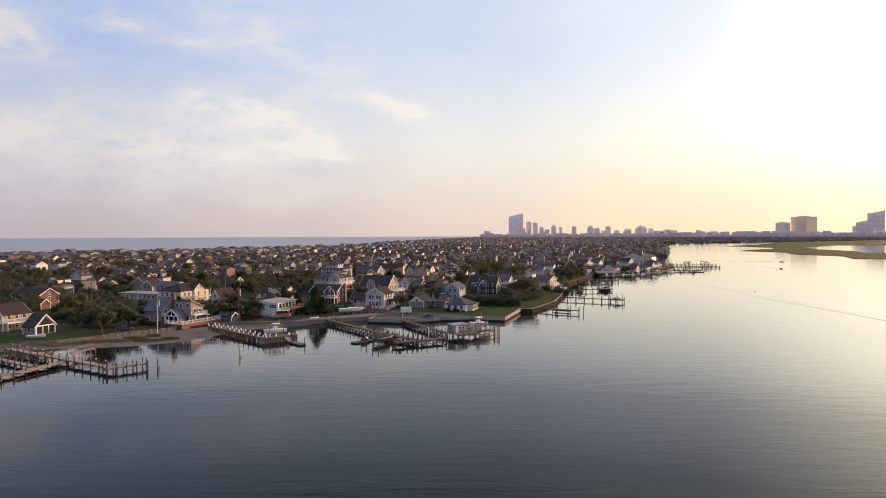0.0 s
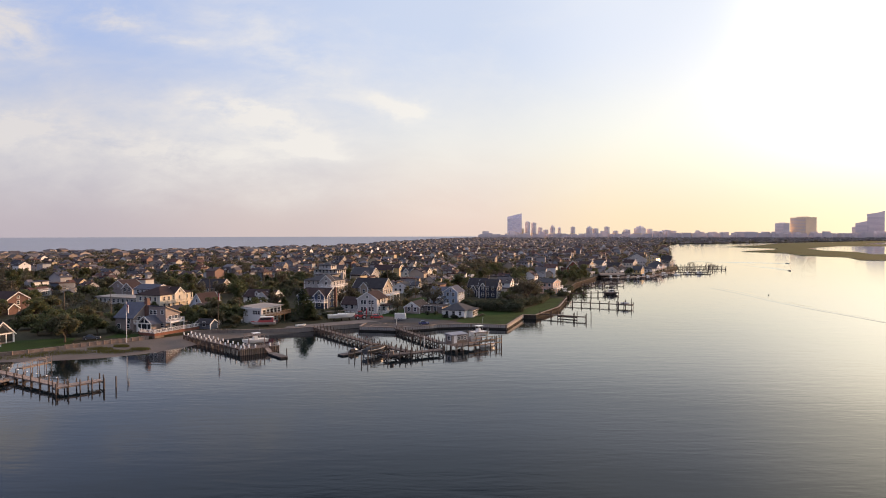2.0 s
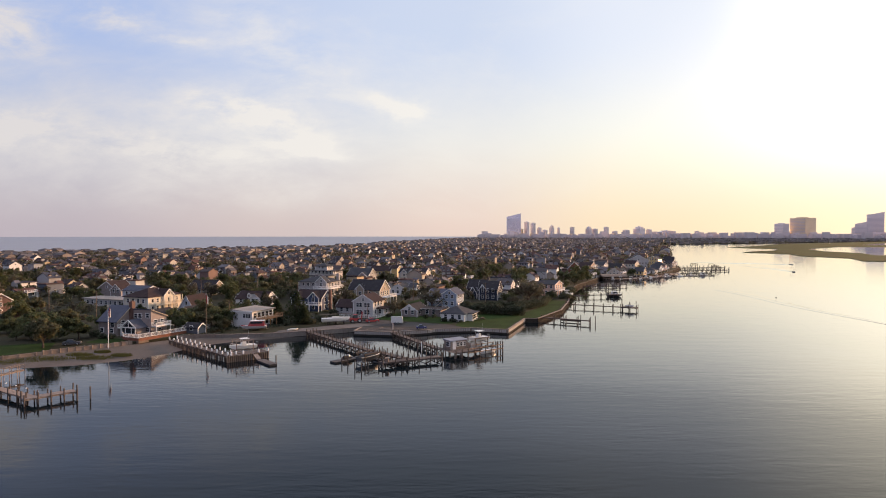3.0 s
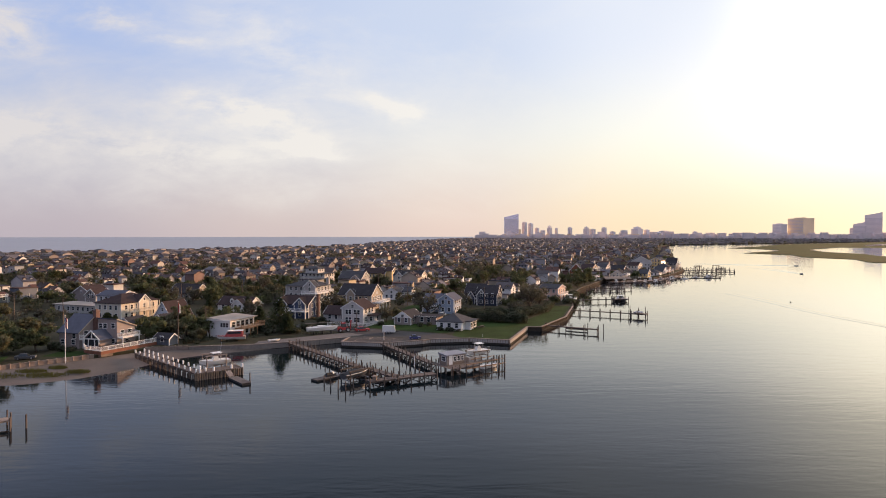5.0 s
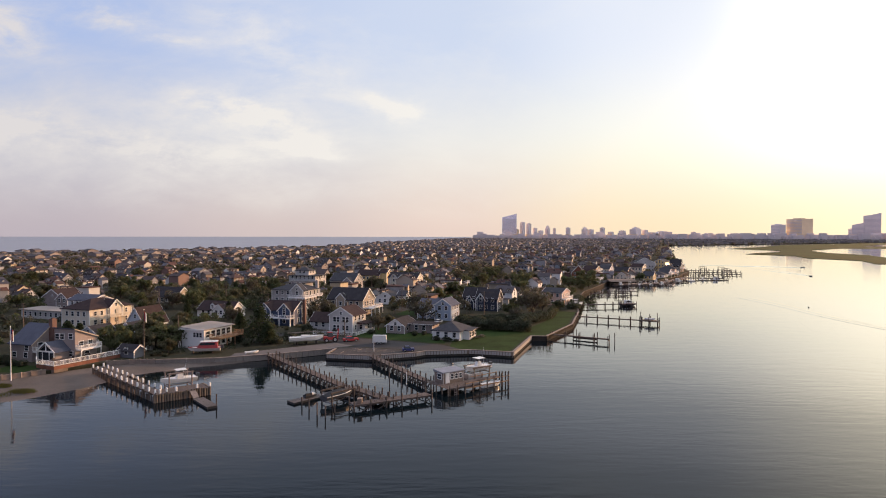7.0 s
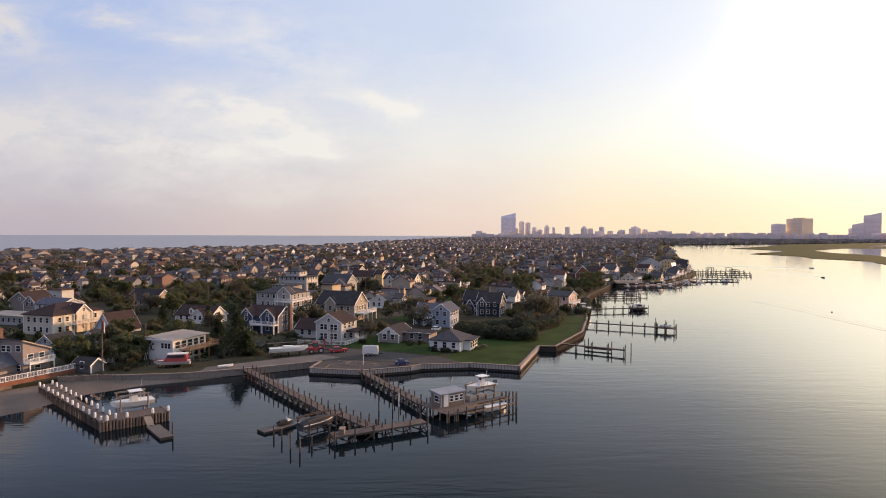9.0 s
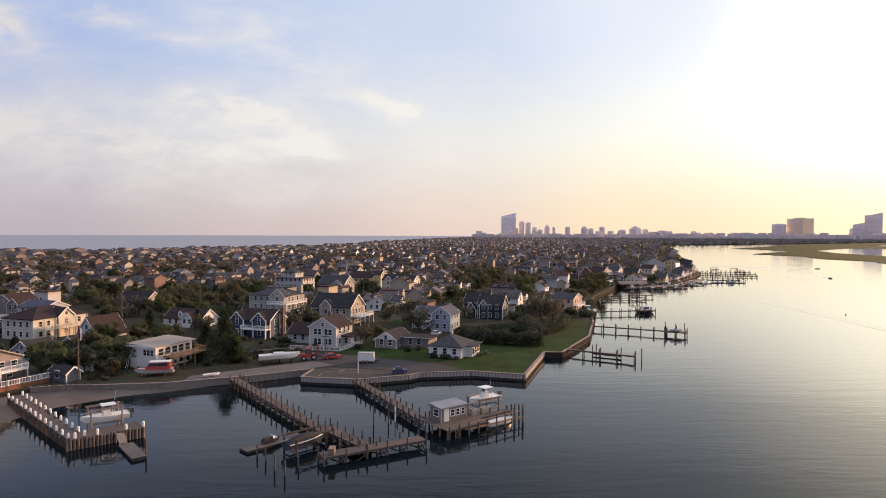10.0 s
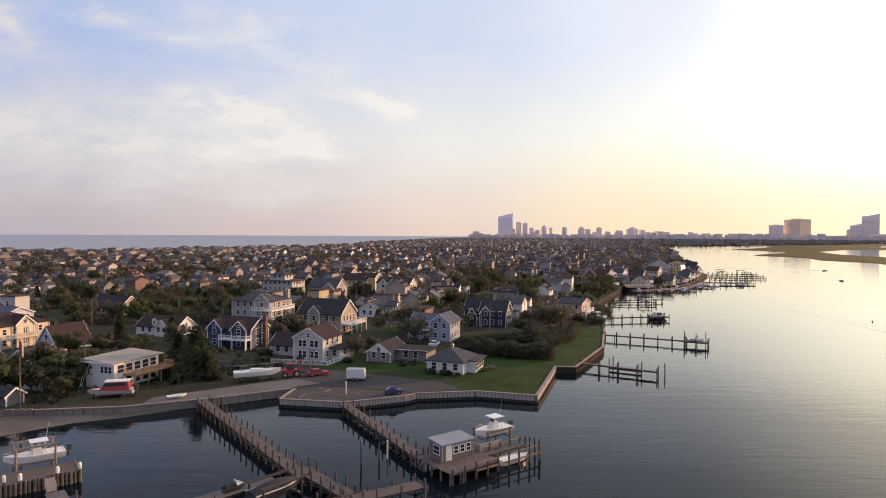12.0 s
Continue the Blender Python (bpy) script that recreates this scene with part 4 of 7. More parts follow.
h = house("gable_front_bungalow", "low bungalow with bright white gable and dark roof", -9.2, 259.5, [(0, 0, 0, 6.0, 10, 2.4, 2.0, "y", "gable", "FBL"), (6.8, 1.6, 0, 8, 6, 2.5, 0.3, "x", "flat", "F")], m_mauve, m_roof_dark)
g = M()
g.faces([(-2.9, -5.03, 2.45), (2.9, -5.03, 2.45), (0, -5.03, 4.3)], [(0, 1, 2)])
part("gable_board", g, m_white, h, "bright white gable boards")
g = M()
g.box(2.9, -1.95, 2.45, 11.4, -1.85, 2.8)
part("fascia", g, m_white, h)

h = house("gabled_house", "large shingled house with tan gable end and white balcony", -31.2, 304.4, [(0, 0, 0, 15, 10, 6.0, 3.9, "x", "gable", "FLK"), (-1.5, -5.0, 0, 3.6, 1.6, 6.4, 1.9, "y", "gable", "F")], m_tan_sh, m_roof_dark)
for s in (-3, -1, 1, 3):
    window(h, "B", s, 3.6, (0, 0, 0, 15, 10), 0.9, 1.6)
    window(h, "B", s, 0.6, (0, 0, 0, 15, 10), 0.9, 1.6)
balcony(h, 7.5, -4.6, 11.0, 5.4, 2.9, m_white, [(10.9, y) for y in (-4.5, -1.2, 2.1, 5.3)], [(7.5, -4.6), (11, -4.6), (11, 5.4), (7.5, 5.4)])

h = house("grey_house", "three-storey grey shingled house with stacked white balconies", -55.6, 318.5, [(0, 0, 0, 15, 12, 8.4, 2.3, "x", "hip", "FLK"), (4.6, -5.2, 0, 5.4, 3, 8.4, 2.4, "y", "gable", "F"), (-1, 4, 8.4, 9, 6, 2.2, 0.4, "x", "flat", "F")], m_grey_sh, m_roof_grey)
for zz in (2.8, 5.6):
    balcony(h, 1.6, -8.4, 9.4, -6.0, zz, m_white, [(1.7, -8.3), (5.5, -8.3), (9.3, -8.3)], [(1.6, -8.4), (9.4, -8.4), (9.4, -6)], zz - 2.8)
    balcony(h, 7.5, -5.8, 9.4, 5.0, zz, m_white, [(9.3, y) for y in (-2, 1.5, 4.9)], [(9.4, -5.8), (9.4, 5.0), (7.5, 5)], zz - 2.8)
for z in (0.6, 3.4, 6.2):
    for s in (-4, -1.5, 1.5, 4):
        window(h, "B", s, z, (0, 0, 0, 15, 12), 1.0, 1.6)
chimney(h, 7.0, 4.6, 6, 11.5, m_grey_sh, 1.3)

h = house("blue_house", "dark blue two-storey house with white balcony and gables", -50.2, 277, [(0, 0, 0, 12, 8, 5.2, 2.6, "x", "gable", "LK"), (-4.6, -2.2, 0, 4.4, 6, 5.2, 2.2, "y", "gable", "F"), (3.0, -2.6, 0, 4.6, 5, 5.2, 2.2, "y", "gable", "F")], m_blue, m_roof_brown)
balcony(h, -2.3, -6.6, 6.2, -4.0, 2.7, m_white, [(-2.2, -6.5), (2, -6.5), (6.1, -6.5)], [(-2.3, -4), (-2.3, -6.6), (6.2, -6.6), (6.2, -4)])
chimney(h, 7.0, 1.0, 0, 8.2)
window_rows(h, (0, 0, 0, 12, 8), 5.2, "B")

h = house("navy_house", "navy two-storey house with dark roof and white trim", 23.2, 316, [(0, 0, 0, 9, 8, 5.0, 3.4, "x", "gable", "FBLK"), (-6.5, 4, 0, 9, 8, 5.0, 3.6, "x", "gable", "FBL"), (-2.2, -3.4, 0, 3.0, 2.6, 5.0, 2.0, "y", "gable", "F"), (-8, 0.6, 0, 3.4, 3, 3.0, 2.6, "y", "gable", "F")], m_navy, m_roof_dark)
chimney(h, -2.0, 4.2, 5, 10, m_concrete, 0.8)
h = house("light_blue_house", "light blue two-storey gabled house", 5.6, 288.6, [(0, 0, 0, 6.2, 9, 5.4, 2.2, "y", "gable", "FBLK"), (-6.5, 3, 0, 8, 8, 5.0, 1.8, "x", "gable", "FBL")], m_lblue, m_roof_blue)
st = M()
for k in range(12):
    st.box(-3.6 - k * 0.28, -3.2, 2.6 - k * 0.22 - 0.1, -3.3 - k * 0.28, -2.0, 2.6 - k * 0.22)
for y in (-3.2, -2.0):
    st.beam((-3.4, y, 3.5), (-6.8, y, 0.9), 0.08, 0.1)
    st.beam((-3.4, y, 2.4), (-6.8, y, -0.2), 0.08, 0.25)
part("outside_stair", st, m_white, h, "white outside stair")
balcony(h, -10.4, -3.2, -2.9, -1.0, 2.7, m_white, [(-10.3, -3.1), (-6.8, -3.1)], [(-10.4, -3.2), (-6.9, -3.2)])
h = house("salmon_house", "salmon stucco waterfront house with balconies", 54.5, 337, [(0, 0, 0, 9, 9, 5.6, 1.6, "x", "gable", "FBLK")], m_pink, m_roof_grey, rz=-33)
balcony(h, 4.5, -4.0, 6.2, 4.0, 2.8, m_white, [(6.1, -3.9), (6.1, 0), (6.1, 3.9)], [(4.5, -4), (6.2, -4), (6.2, 4), (4.5, 4)])
h = house("dormer_house", "long white one-storey house with brown roof and gabled dormer", -79, 297.5, [(0, 0, 0, 15, 8, 2.6, 2.8, "x", "gable", "FBLK"), (3.2, -4.0, 0, 4.6, 3, 3.0, 1.8, "y", "gable", "")], m_white, m_roof_brown)
for s in (-1, 1):
    window(h, "F", s, 1.4, (3.2, -4.0, 0, 4.6, 3), 1.0, 1.3)
dormer(h, -1.0, -2.5, 3.2, "F", m_roof_brown)
h = house("brick_house", "two-storey dark brick house with a steep gable end", -170, 262, [(0, 0, 0, 16, 8.5, 5.4, 2.6, "x", "gable", "FLK"), (9.0, -4, 0, 4, 4, 2.4, 1.6, "x", "gable", "")], m_brick, m_roof_brown)
window(h, "B", 0, 3.2, (0, 0, 0, 16, 8.5), 1.0, 1.4)
h = house("glazed_gable_house", "small dark house with white glazed gable front", -124.6, 191.5, [(1.9, 0, 0, 5.2, 6.4, 2.7, 3.2, "x", "gable", "")], m_mauve, m_roof_dark)
g = M()
for s in (-1.9, 0, 1.9):
    g.box(4.47, s - 0.8, 0.4, 4.57, s + 0.8, 2.5)
g.faces([(4.57, -2.1, 2.9), (4.57, 2.1, 2.9), (4.57, 0, 5.0)], [(0, 1, 2)])
part("gable_glazing", g, m_glass, h)
g = M()
for s in (-3.0, -0.95, 0.95, 3.0):
    g.box(4.5, s - 0.12, 0, 4.66, s + 0.12, 2.7)
g.box(4.5, -3.1, 2.5, 4.66, 3.1, 2.85)
part("gable_frame", g, m_white, h)
window_rows(h, (1.9, 0, 0, 5.2, 6.4), 2.8, "F")
h = house("shingle_house", "tan shingled house with white porch balconies", -139, 200, [(0, 0, 0, 9, 9, 5.2, 3.0, "y", "gable", "FBLK"), (-8, 0, 0, 8, 8, 5.0, 0.4, "x", "flat", "FL")], m_tan_sh, m_roof_brown)
balcony(h, 4.5, -4.2, 6.4, 4.2, 2.7, m_white, [(6.3, -4.1), (6.3, 0), (6.3, 4.1)], [(4.5, -4.2), (6.4, -4.2), (6.4, 4.2), (4.5, 4.2)])
balcony(h, -11, -7.2, 4.2, -4.5, 2.7, m_white, [(-10.9, -7.1), (-6, -7.1), (-1, -7.1), (4.1, -7.1)], [(-11, -7.2), (4.2, -7.2), (4.2, -4.5)])
house("long_building", "long white one-storey building with flat roof", -136, 291, [(0, 0, 0, 27, 8, 3.0, 0.4, "x", "flat", "FB")], m_palegrey, m_roof_flat, trim=False)
house("pale_wing_house", "pale two-storey house behind the cream house", -131, 303, [(0, 0, 0, 12, 9, 5.6, 1.8, "x", "gable", "FBL")], m_paleblue, m_roof_blue)
house("garage", "small white gabled garage with dark roof", -94.5, 240.5, [(0, 0, 0, 6, 7, 2.7, 2.0, "y", "gable", "F")], m_paleblue, m_roof_dark, category="garage")
house("garage", "small pale blue gabled garage with dark roof", -86.0, 245, [(0, 0, 0, 6, 7, 2.9, 2.2, "y", "gable", "F")], m_paleblue, m_roof_dark, category="garage")
house("shed", "dull blue-grey garden shed near the sand", -74.5, 218, [(0, 0, 0, 5.0, 3.2, 1.9, 1.1, "x", "gable", "F")], m_shed, m_roof_dark, category="shed")
# houses a row further back that stand out
house("porch_house", "dark house with white framed porch gable", -150, 318, [(0, 0, 0, 10, 10, 5.4, 3, "y", "gable", "BLK"), (7, -3, 0, 6, 7, 5, 2.4, "y", "gable", "F")], m_mauve, m_roof_brown)
house("twin_dormer_house", "brown-roofed house with two white dormers", -118, 345, [(0, 0, 0, 15, 10, 3.0, 3.8, "x", "gable", "FB")], m_tan_sh, m_roof_dark)
house("yellow_house", "yellow gabled house lit by the low sun", -38, 446, [(0, 0, 0, 15, 10, 6, 3.0, "x", "gable", "FBL"), (9, 1, 0, 5, 8, 7.5, 2, "x", "gable", "B")], m_yellow, m_roof_brown)
house("white_gable_row", "white house with three small gables", -16, 424, [(0, 0, 0, 18, 9, 6, 2.6, "x", "gable", "FBL"), (-5, -4, 0, 4, 3, 6, 2, "y", "gable", "F"), (0, -4, 0, 4, 3, 6, 2, "y", "gable", "F"), (5, -4, 0, 4, 3, 6, 2, "y", "gable", "F")], m_cream, m_roof_dark)
house("stepped_house", "dark grey shingled house with cross gables", -46, 396, [(0, 0, 0, 14, 10, 6.4, 3.6, "x", "gable", "FBL"), (4, -4, 0, 6, 6, 5.6, 2.6, "y", "gable", "F")], m_grey_sh, m_roof_grey)
house("white_cottage", "low white cottage with bright gables", -19, 341, [(0, 0, 0, 9, 10, 3, 2.4, "y", "gable", "FBL"), (6.5, 1, 0, 4, 6, 4, 1.6, "x", "gable", "B")], m_white, m_roof_grey)
house("rooftop_house", "grey house with a railed roof deck", -69, 408, [(0, 0, 0, 16, 11, 8, 0.4, "x", "flat", "FBL"), (-2, 1, 8.4, 8, 7, 2.4, 1.6, "x", "hip", "FB")], m_palegrey, m_roof_grey)
house("boathouse_gable", "large grey gabled house near the marina", 176.5, 590, [(0, 0, 0, 17, 14, 7, 4.6, "y", "gable", "FBL")], m_palegrey, m_roof_grey, rz=-10)
house("glassy_house", "tan house with wide bay windows beside the marina", 195.5, 600, [(0, 0, 0, 9, 10, 8, 2.0, "y", "gable", "F")], m_yellow, m_roof_grey, rz=-40)
g = M()
for y in (-3.2, 0, 3.2):
    for z in (0.6, 4.2):  # glazing leaned back, an added tilt that throws the sun's glint forward
        g.hexa([(4.5, y - 1.3, z), (5.15, y - 1.3, z), (5.15, y + 1.3, z), (4.5, y + 1.3, z)], [(4.5, y - 1.3, z + 2.8), (4.55, y - 1.3, z + 2.8), (4.55, y + 1.3, z + 2.8), (4.5, y + 1.3, z + 2.8)])
part("bay_window", g, m_glint, bpy.data.objects["glassy_house"])

house("brown_gable_house", "steep red-brown gabled house behind the marina", 100, 496, [(0, 0, 0, 9, 10, 4.6, 5.0, "y", "gable", "F"), (7, 1, 0, 6, 8, 4.4, 2.6, "x", "gable", "B")], m_redbrown, m_roof_brown, rz=-12)
h = house("balcony_house", "yellow house with stacked white balconies behind the marina", 113, 511, [(0, 0, 0, 10, 9, 6.4, 2.0, "x", "gable", "FBL")], m_yellow, m_roof_brown, rz=-36)
for zz in (2.9, 5.6):
    balcony(h, 5.0, -4.2, 6.8, 4.2, zz, m_white, [(6.7, -4.1), (6.7, 0), (6.7, 4.1)], [(5, -4.2), (6.8, -4.2), (6.8, 4.2), (5, 4.2)], zz - 2.7)
house("white_row_house", "white two-storey house behind the marina lit by low sun", 126, 520, [(0, 0, 0, 8, 9, 6.0, 2.4, "x", "gable", "FB"), (-6, 2, 0, 6, 7, 3.0, 1.8, "x", "gable", "F")], m_white, m_roof_grey, rz=-36)
house("salmon_row_house", "low salmon house with wide dark roof behind the marina", 140, 530, [(0, 0, 0, 12, 10, 3.6, 3.0, "x", "gable", "FB")], m_pink, m_roof_dark, rz=-34)
house("tan_row_house", "tan two-storey house near the marina slips", 158, 546, [(0, 0, 0, 9, 10, 6.0, 2.4, "x", "gable", "FB")], m_cream, m_roof_brown, rz=-36)

# waterfront houses along the bay side
RESERVED += [(211, 611, 8), (194, 573, 13)]
rng = random.Random(41)
ROW = [((97, 432), (112, 466)), ((122, 469), (150, 480)), ((150, 480), (180, 524)), ((180, 524), (215, 590)), ((215, 590), (250, 703))]
for (x0, y0), (x1, y1) in ROW:
    L = math.hypot(x1 - x0, y1 - y0)
    for k in range(max(1, int(L / 14))):
        t = (k + 0.5) / max(1, int(L / 14))
        px, py = x0 + (x1 - x0) * t - (y1 - y0) / L * rng.uniform(6.5, 8.5), y0 + (y1 - y0) * t + (x1 - x0) / L * rng.uniform(6.5, 8.5)
        if any(math.hypot(px - a, py - b) < r + 4 for a, b, r in RESERVED):
            continue
        if rng.random() < 0.25:
            continue
        w, d, hh = rng.uniform(6.5, 10.5), rng.uniform(6.5, 9.5), rng.choice((2.9, 4.6, 5.2, 5.4))
        wall, say = rng.choice(((m_tan_sh, "tan"), (m_white, "white"), (m_pink, "salmon"), (m_cream, "cream"), (m_yellow, "yellow"), (m_white, "white")))
        h = house("waterfront_house", say + " gabled waterfront house above the bulkhead", px, py, [(0, 0, 0, w, d, hh, rng.uniform(1.8, 3.2), rng.choice("xxy"), rng.choice(("gable", "gable", "gable", "hip")), "FB"), (-w * 0.35, d * 0.45, 0, w * 0.7, d * 0.6, hh * 0.8, 2.0, "y", "gable", "F")], wall, rng.choice((m_roof_dark, m_roof_grey, m_roof_brown)), rz=-20 - rng.uniform(9, 22))
        if rng.random() < 0.5:
            continue
        balcony(h, w / 2, -d / 2 + 0.5, w / 2 + 2.0, d / 2 - 0.5, 2.8, m_white, [(w / 2 + 1.9, -d / 2 + 0.6), (w / 2 + 1.9, d / 2 - 0.6)], [(w / 2, -d / 2 + 0.5), (w / 2 + 2, -d / 2 + 0.5), (w / 2 + 2, d / 2 - 0.5), (w / 2, d / 2 - 0.5)])


# ---- town templates ----
def town_spec(rng):
    """Blocks of one shore house: the main one, then wings, cross gables, dormers and a porch."""
    w, d = rng.uniform(5.6, 8.4), rng.uniform(6.5, 10)
    h = rng.choice((2.5, 2.6, 2.7, 2.8, 3.0, 4.4, 5.0, 5.2, 5.4, 7.0))
    axis = rng.choice("xxy")
    kind = rng.choice(("gable", "gable", "gable", "gable", "gable", "hip", "hip", "hip", "flat", "flat"))
    rise = 0.45 if kind == "flat" else rng.uniform(1.3, 2.1) if kind == "hip" else rng.uniform(1.5, 2.9)
    blocks = [(0, 0, 0, w, d, h, rise, axis, kind)]
    if rng.random() < 0.75:
        sx = rng.choice((-1, 1))
        bw, bd = rng.uniform(3.0, 5.0), rng.uniform(3.5, 6.5)
        blocks.append((sx * (w / 2 + bw / 2 - 0.6), rng.uniform(-2, 2), 0, bw, bd, min(h, rng.choice((2.4, 2.6, 4.8))), rng.uniform(1.0, 1.9), rng.choice("xy"), rng.choice(("gable", "gable", "hip"))))
    if rng.random() < 0.5:
        bw = rng.uniform(2.6, 4.0)
        blocks.append((rng.uniform(-w / 4, w / 4), -d / 2 - 0.1, 0, bw, 2.6, min(h, 5.2) - 0.2, rng.uniform(1.0, 1.7), "y", "gable"))
    if rng.random() < 0.6:
        blocks.append((rng.uniform(-0.6, 0.6), -d / 2 - 1.0, 0, w * rng.uniform(0.5, 0.9), 2.4, 2.3, 0.5, "x", "flat"))
    if kind == "gable" and axis == "x" and rise > 1.9 and rng.random() < 0.7:
        for sx in (-0.26, 0.26):
            blocks.append((w * sx, -d / 4, h + 0.1, 1.6, 2.4, rise * 0.4, 0.6, "y", "gable"))
    return blocks


TOWN = []
rng = random.Random(11)
for k in range(22):
    blocks = town_spec(rng)
    ob = thing("house", rng.choice(("wood-sided island house with shingle roof and white windows", "two-tone shore house with dark shingle roof", "plain shore house with white-framed windows")), "house", group="houses of the town")
    for j, (X, Y, Z, w, d, h, rise, axis, kind) in enumerate(blocks):
        wm, rm = M(), M()
        prism(wm, rm, X, Y, Z, w, d, h, rise, axis, hip=kind == "hip", flat=kind == "flat")
        if j:
            wg = M()
            prism(wg, wg, X, Y, Z, w, d, h, rise, axis, 0.3, 0.14, hip=kind == "hip", flat=kind == "flat")
            part("dormer" if Z > 1 else "wing", wg, [m_town_wall, m_town_roof], ob)
            if Z < 1:
                window(ob, "F", 0, 0.9, (X, Y, Z, w, d), 1.2, 1.2, False)
            else:
                window(ob, "F", 0, 0.05, (X, Y, Z, w, d), 0.7, h * 0.75, False)
        else:
            part("wall", wm, m_town_wall, ob)
            part("roof", rm, m_town_roof, ob)
            window_rows(ob, (X, Y, Z, w, d), h, "FB", gap=3.9, pane=False)
            window_rows(ob, (X, Y, Z, w, d), 2.8, "L", gap=6, pane=False)
            if kind == "gable":
                window(ob, "B" if axis == "x" else "F", 0, h + 0.2, (X, Y, Z, w, d), 0.8, 0.9, False)
    if rng.random() < 0.5:
        chimney(ob, rng.uniform(-1.5, 1.5), rng.uniform(-1, 2), 2, blocks[0][5] + blocks[0][6] + 0.6, rng.choice((m_roof_brown, m_concrete, m_brick)), 0.7)
    if rng.random() < 0.5:
        w, d = blocks[0][3], blocks[0][4]
        balcony(ob, w / 2, -d / 4, w / 2 + 2, d / 4, 2.8, None, [(w / 2 + 1.9, -d / 4 + 0.1), (w / 2 + 1.9, d / 4 - 0.1)], [(w / 2, -d / 4), (w / 2 + 2, -d / 4), (w / 2 + 2, d / 4), (w / 2, d / 4)])
    TOWN.append((ob, blocks))

def in_grove(x, y):
    """Plan of the wooded plots among the houses."""
    for gx, gy, rx, ry in ((-112, 378, 62, 46), (-258, 402, 46, 52), (-296, 450, 62, 52), (20, 372, 26, 22)):
        if ((x - gx) / rx) ** 2 + ((y - gy) / ry) ** 2 < 0.75 + 0.5 * noise.noise((x * 0.03, y * 0.03, 7.0)):
            return True
    return noise.noise((x * 0.012, y * 0.008, 4.0)) > (0.3 if x < -20 else 0.42) and y < 1100


rng = random.Random(5)
far = M()
placed, used = 0, set()
GAPS, HOUSES = [], []  # free plots for trees; built plots
cells = []
for i in range(-16, 295):
    for j in range(-100, 215):
        p = U * (i * 15 + 300) + V * (j * 21.5 + (4 if j % 2 else 0))
        if 225 < p.y < 4750 and abs(p.x) < 0.74 * p.y + 60:
            cells.append((p.y, p.x, i, j))
cells.sort()
for cy, cx, i, j in cells:
    if cy > 1500 and (i + j) % 2:
        continue
    x, y = cx + rng.uniform(-4, 4), cy + rng.uniform(-4, 4)
    skip = rng.random()
    turn = -20 + rng.choice((0, 0, 0, 90, 180, -90)) + rng.uniform(-5, 5)
    grove = in_grove(x, y)
    if not inside(x, y, LAND) or to_shore(x, y, SHORE) < (11 if y < 330 else 7):
        continue
    if any(math.hypot(x - a, y - b) < r + 5 for a, b, r in RESERVED) or (-190 < x < -40 and 225 < y < 322) or (x > -20 and y < 275) or (8 < x < 66 and y < 338) or (x > -118 and y < 255) or (-128 < x < -40 and 318 < y < 345) or (-42 < x < -10 and y < 332):
        continue
    if x < -200 and to_shore(x, y, OCEAN) < 120:
        continue
    if grove or skip < (0.24 if x < -60 and y < 500 else 0.16 if y < 900 else 0.2):
        GAPS.append((x, y))
        continue
    HOUSES.append((x, y))
    if placed < 165:
        k = rng.randrange(len(TOWN))
        m = pose(x, y, GZ, 0, 0, turn)
        if k in used:
            copy_thing(TOWN[k][0], m)
        else:
            TOWN[k][0].matrix_world = m
            used.add(k)
        placed += 1
        continue
    T = pose(x, y, GZ, 0, 0, turn)
    ocean_row = x < -0.1 * y and to_shore(x, y, OCEAN) < 420
    big = 1.45 if ocean_row else 0.95 if y < 1500 else 1.35
    for X, Y, Z, w, d, h, rise, axis, kind in town_spec(rng)[:6 if y < 900 else 3 if y < 1400 else 1]:
        prism(far, far, X, Y, Z, w * big, d * big, h, rise, axis, hip=kind == "hip", flat=kind == "flat", T=T, mats=(3, 4) if ocean_row or y > 1300 else (0, 1))
        if y < 1000 and Z < 1:
            for fy, fx in ((-d / 2 - 0.03, None), (None, w / 2 + 0.03)):
                for s in (-0.27, 0.0, 0.27):
                    for zz in ((1.0, 3.7) if h > 5 else (1.0,)):
                        if fx is None:
                            q = [(X + w * s - 0.5, Y + fy, zz), (X + w * s + 0.5, Y + fy, zz), (X + w * s + 0.5, Y + fy, zz + 1.4), (X + w * s - 0.5, Y + fy, zz + 1.4)]
                        else:
                            q = [(X + fx, Y + d * s - 0.5, zz), (X + fx, Y + d * s + 0.5, zz), (X + fx, Y + d * s + 0.5, zz + 1.4), (X + fx, Y + d * s - 0.5, zz + 1.4)]
                        far.poly([T @ Vector(p) for p in q], 2)
solid("far_houses", far, [m_far_wall, m_far_roof, m_glass, m_pale_wall, m_pale_roof], "dense far rows of shore houses with dark roofs", "houses", kind="stuff")
for k, (ob, _) in enumerate(TOWN):
    if k not in used:
        for o in (*ob.children_recursive, ob):
            bpy.data.objects.remove(o)


# ======== trees ========
def leaf(m, p, s, rng, mi=0, out=None):
    n = Vector((rng.gauss(0, 1), rng.gauss(0, 1), rng.gauss(0.4, 0.8))).normalized()
    a = n.orthogonal().normalized() * s
    b = n.cross(a).normalized() * s * rng.uniform(0.6, 1.0)
    c = rng.uniform(0.2, 0.5)
    m.faces([p - a * c - b, p + a - b * c, p + a * c + b, p - a + b * c], [(0, 1, 2, 3)], mi)
    o = ((out or Vector((0, 0, 1))) + n * 0.2 + Vector((0, 0, 0.25))).normalized()
    m.n += [tuple(o)] * 4


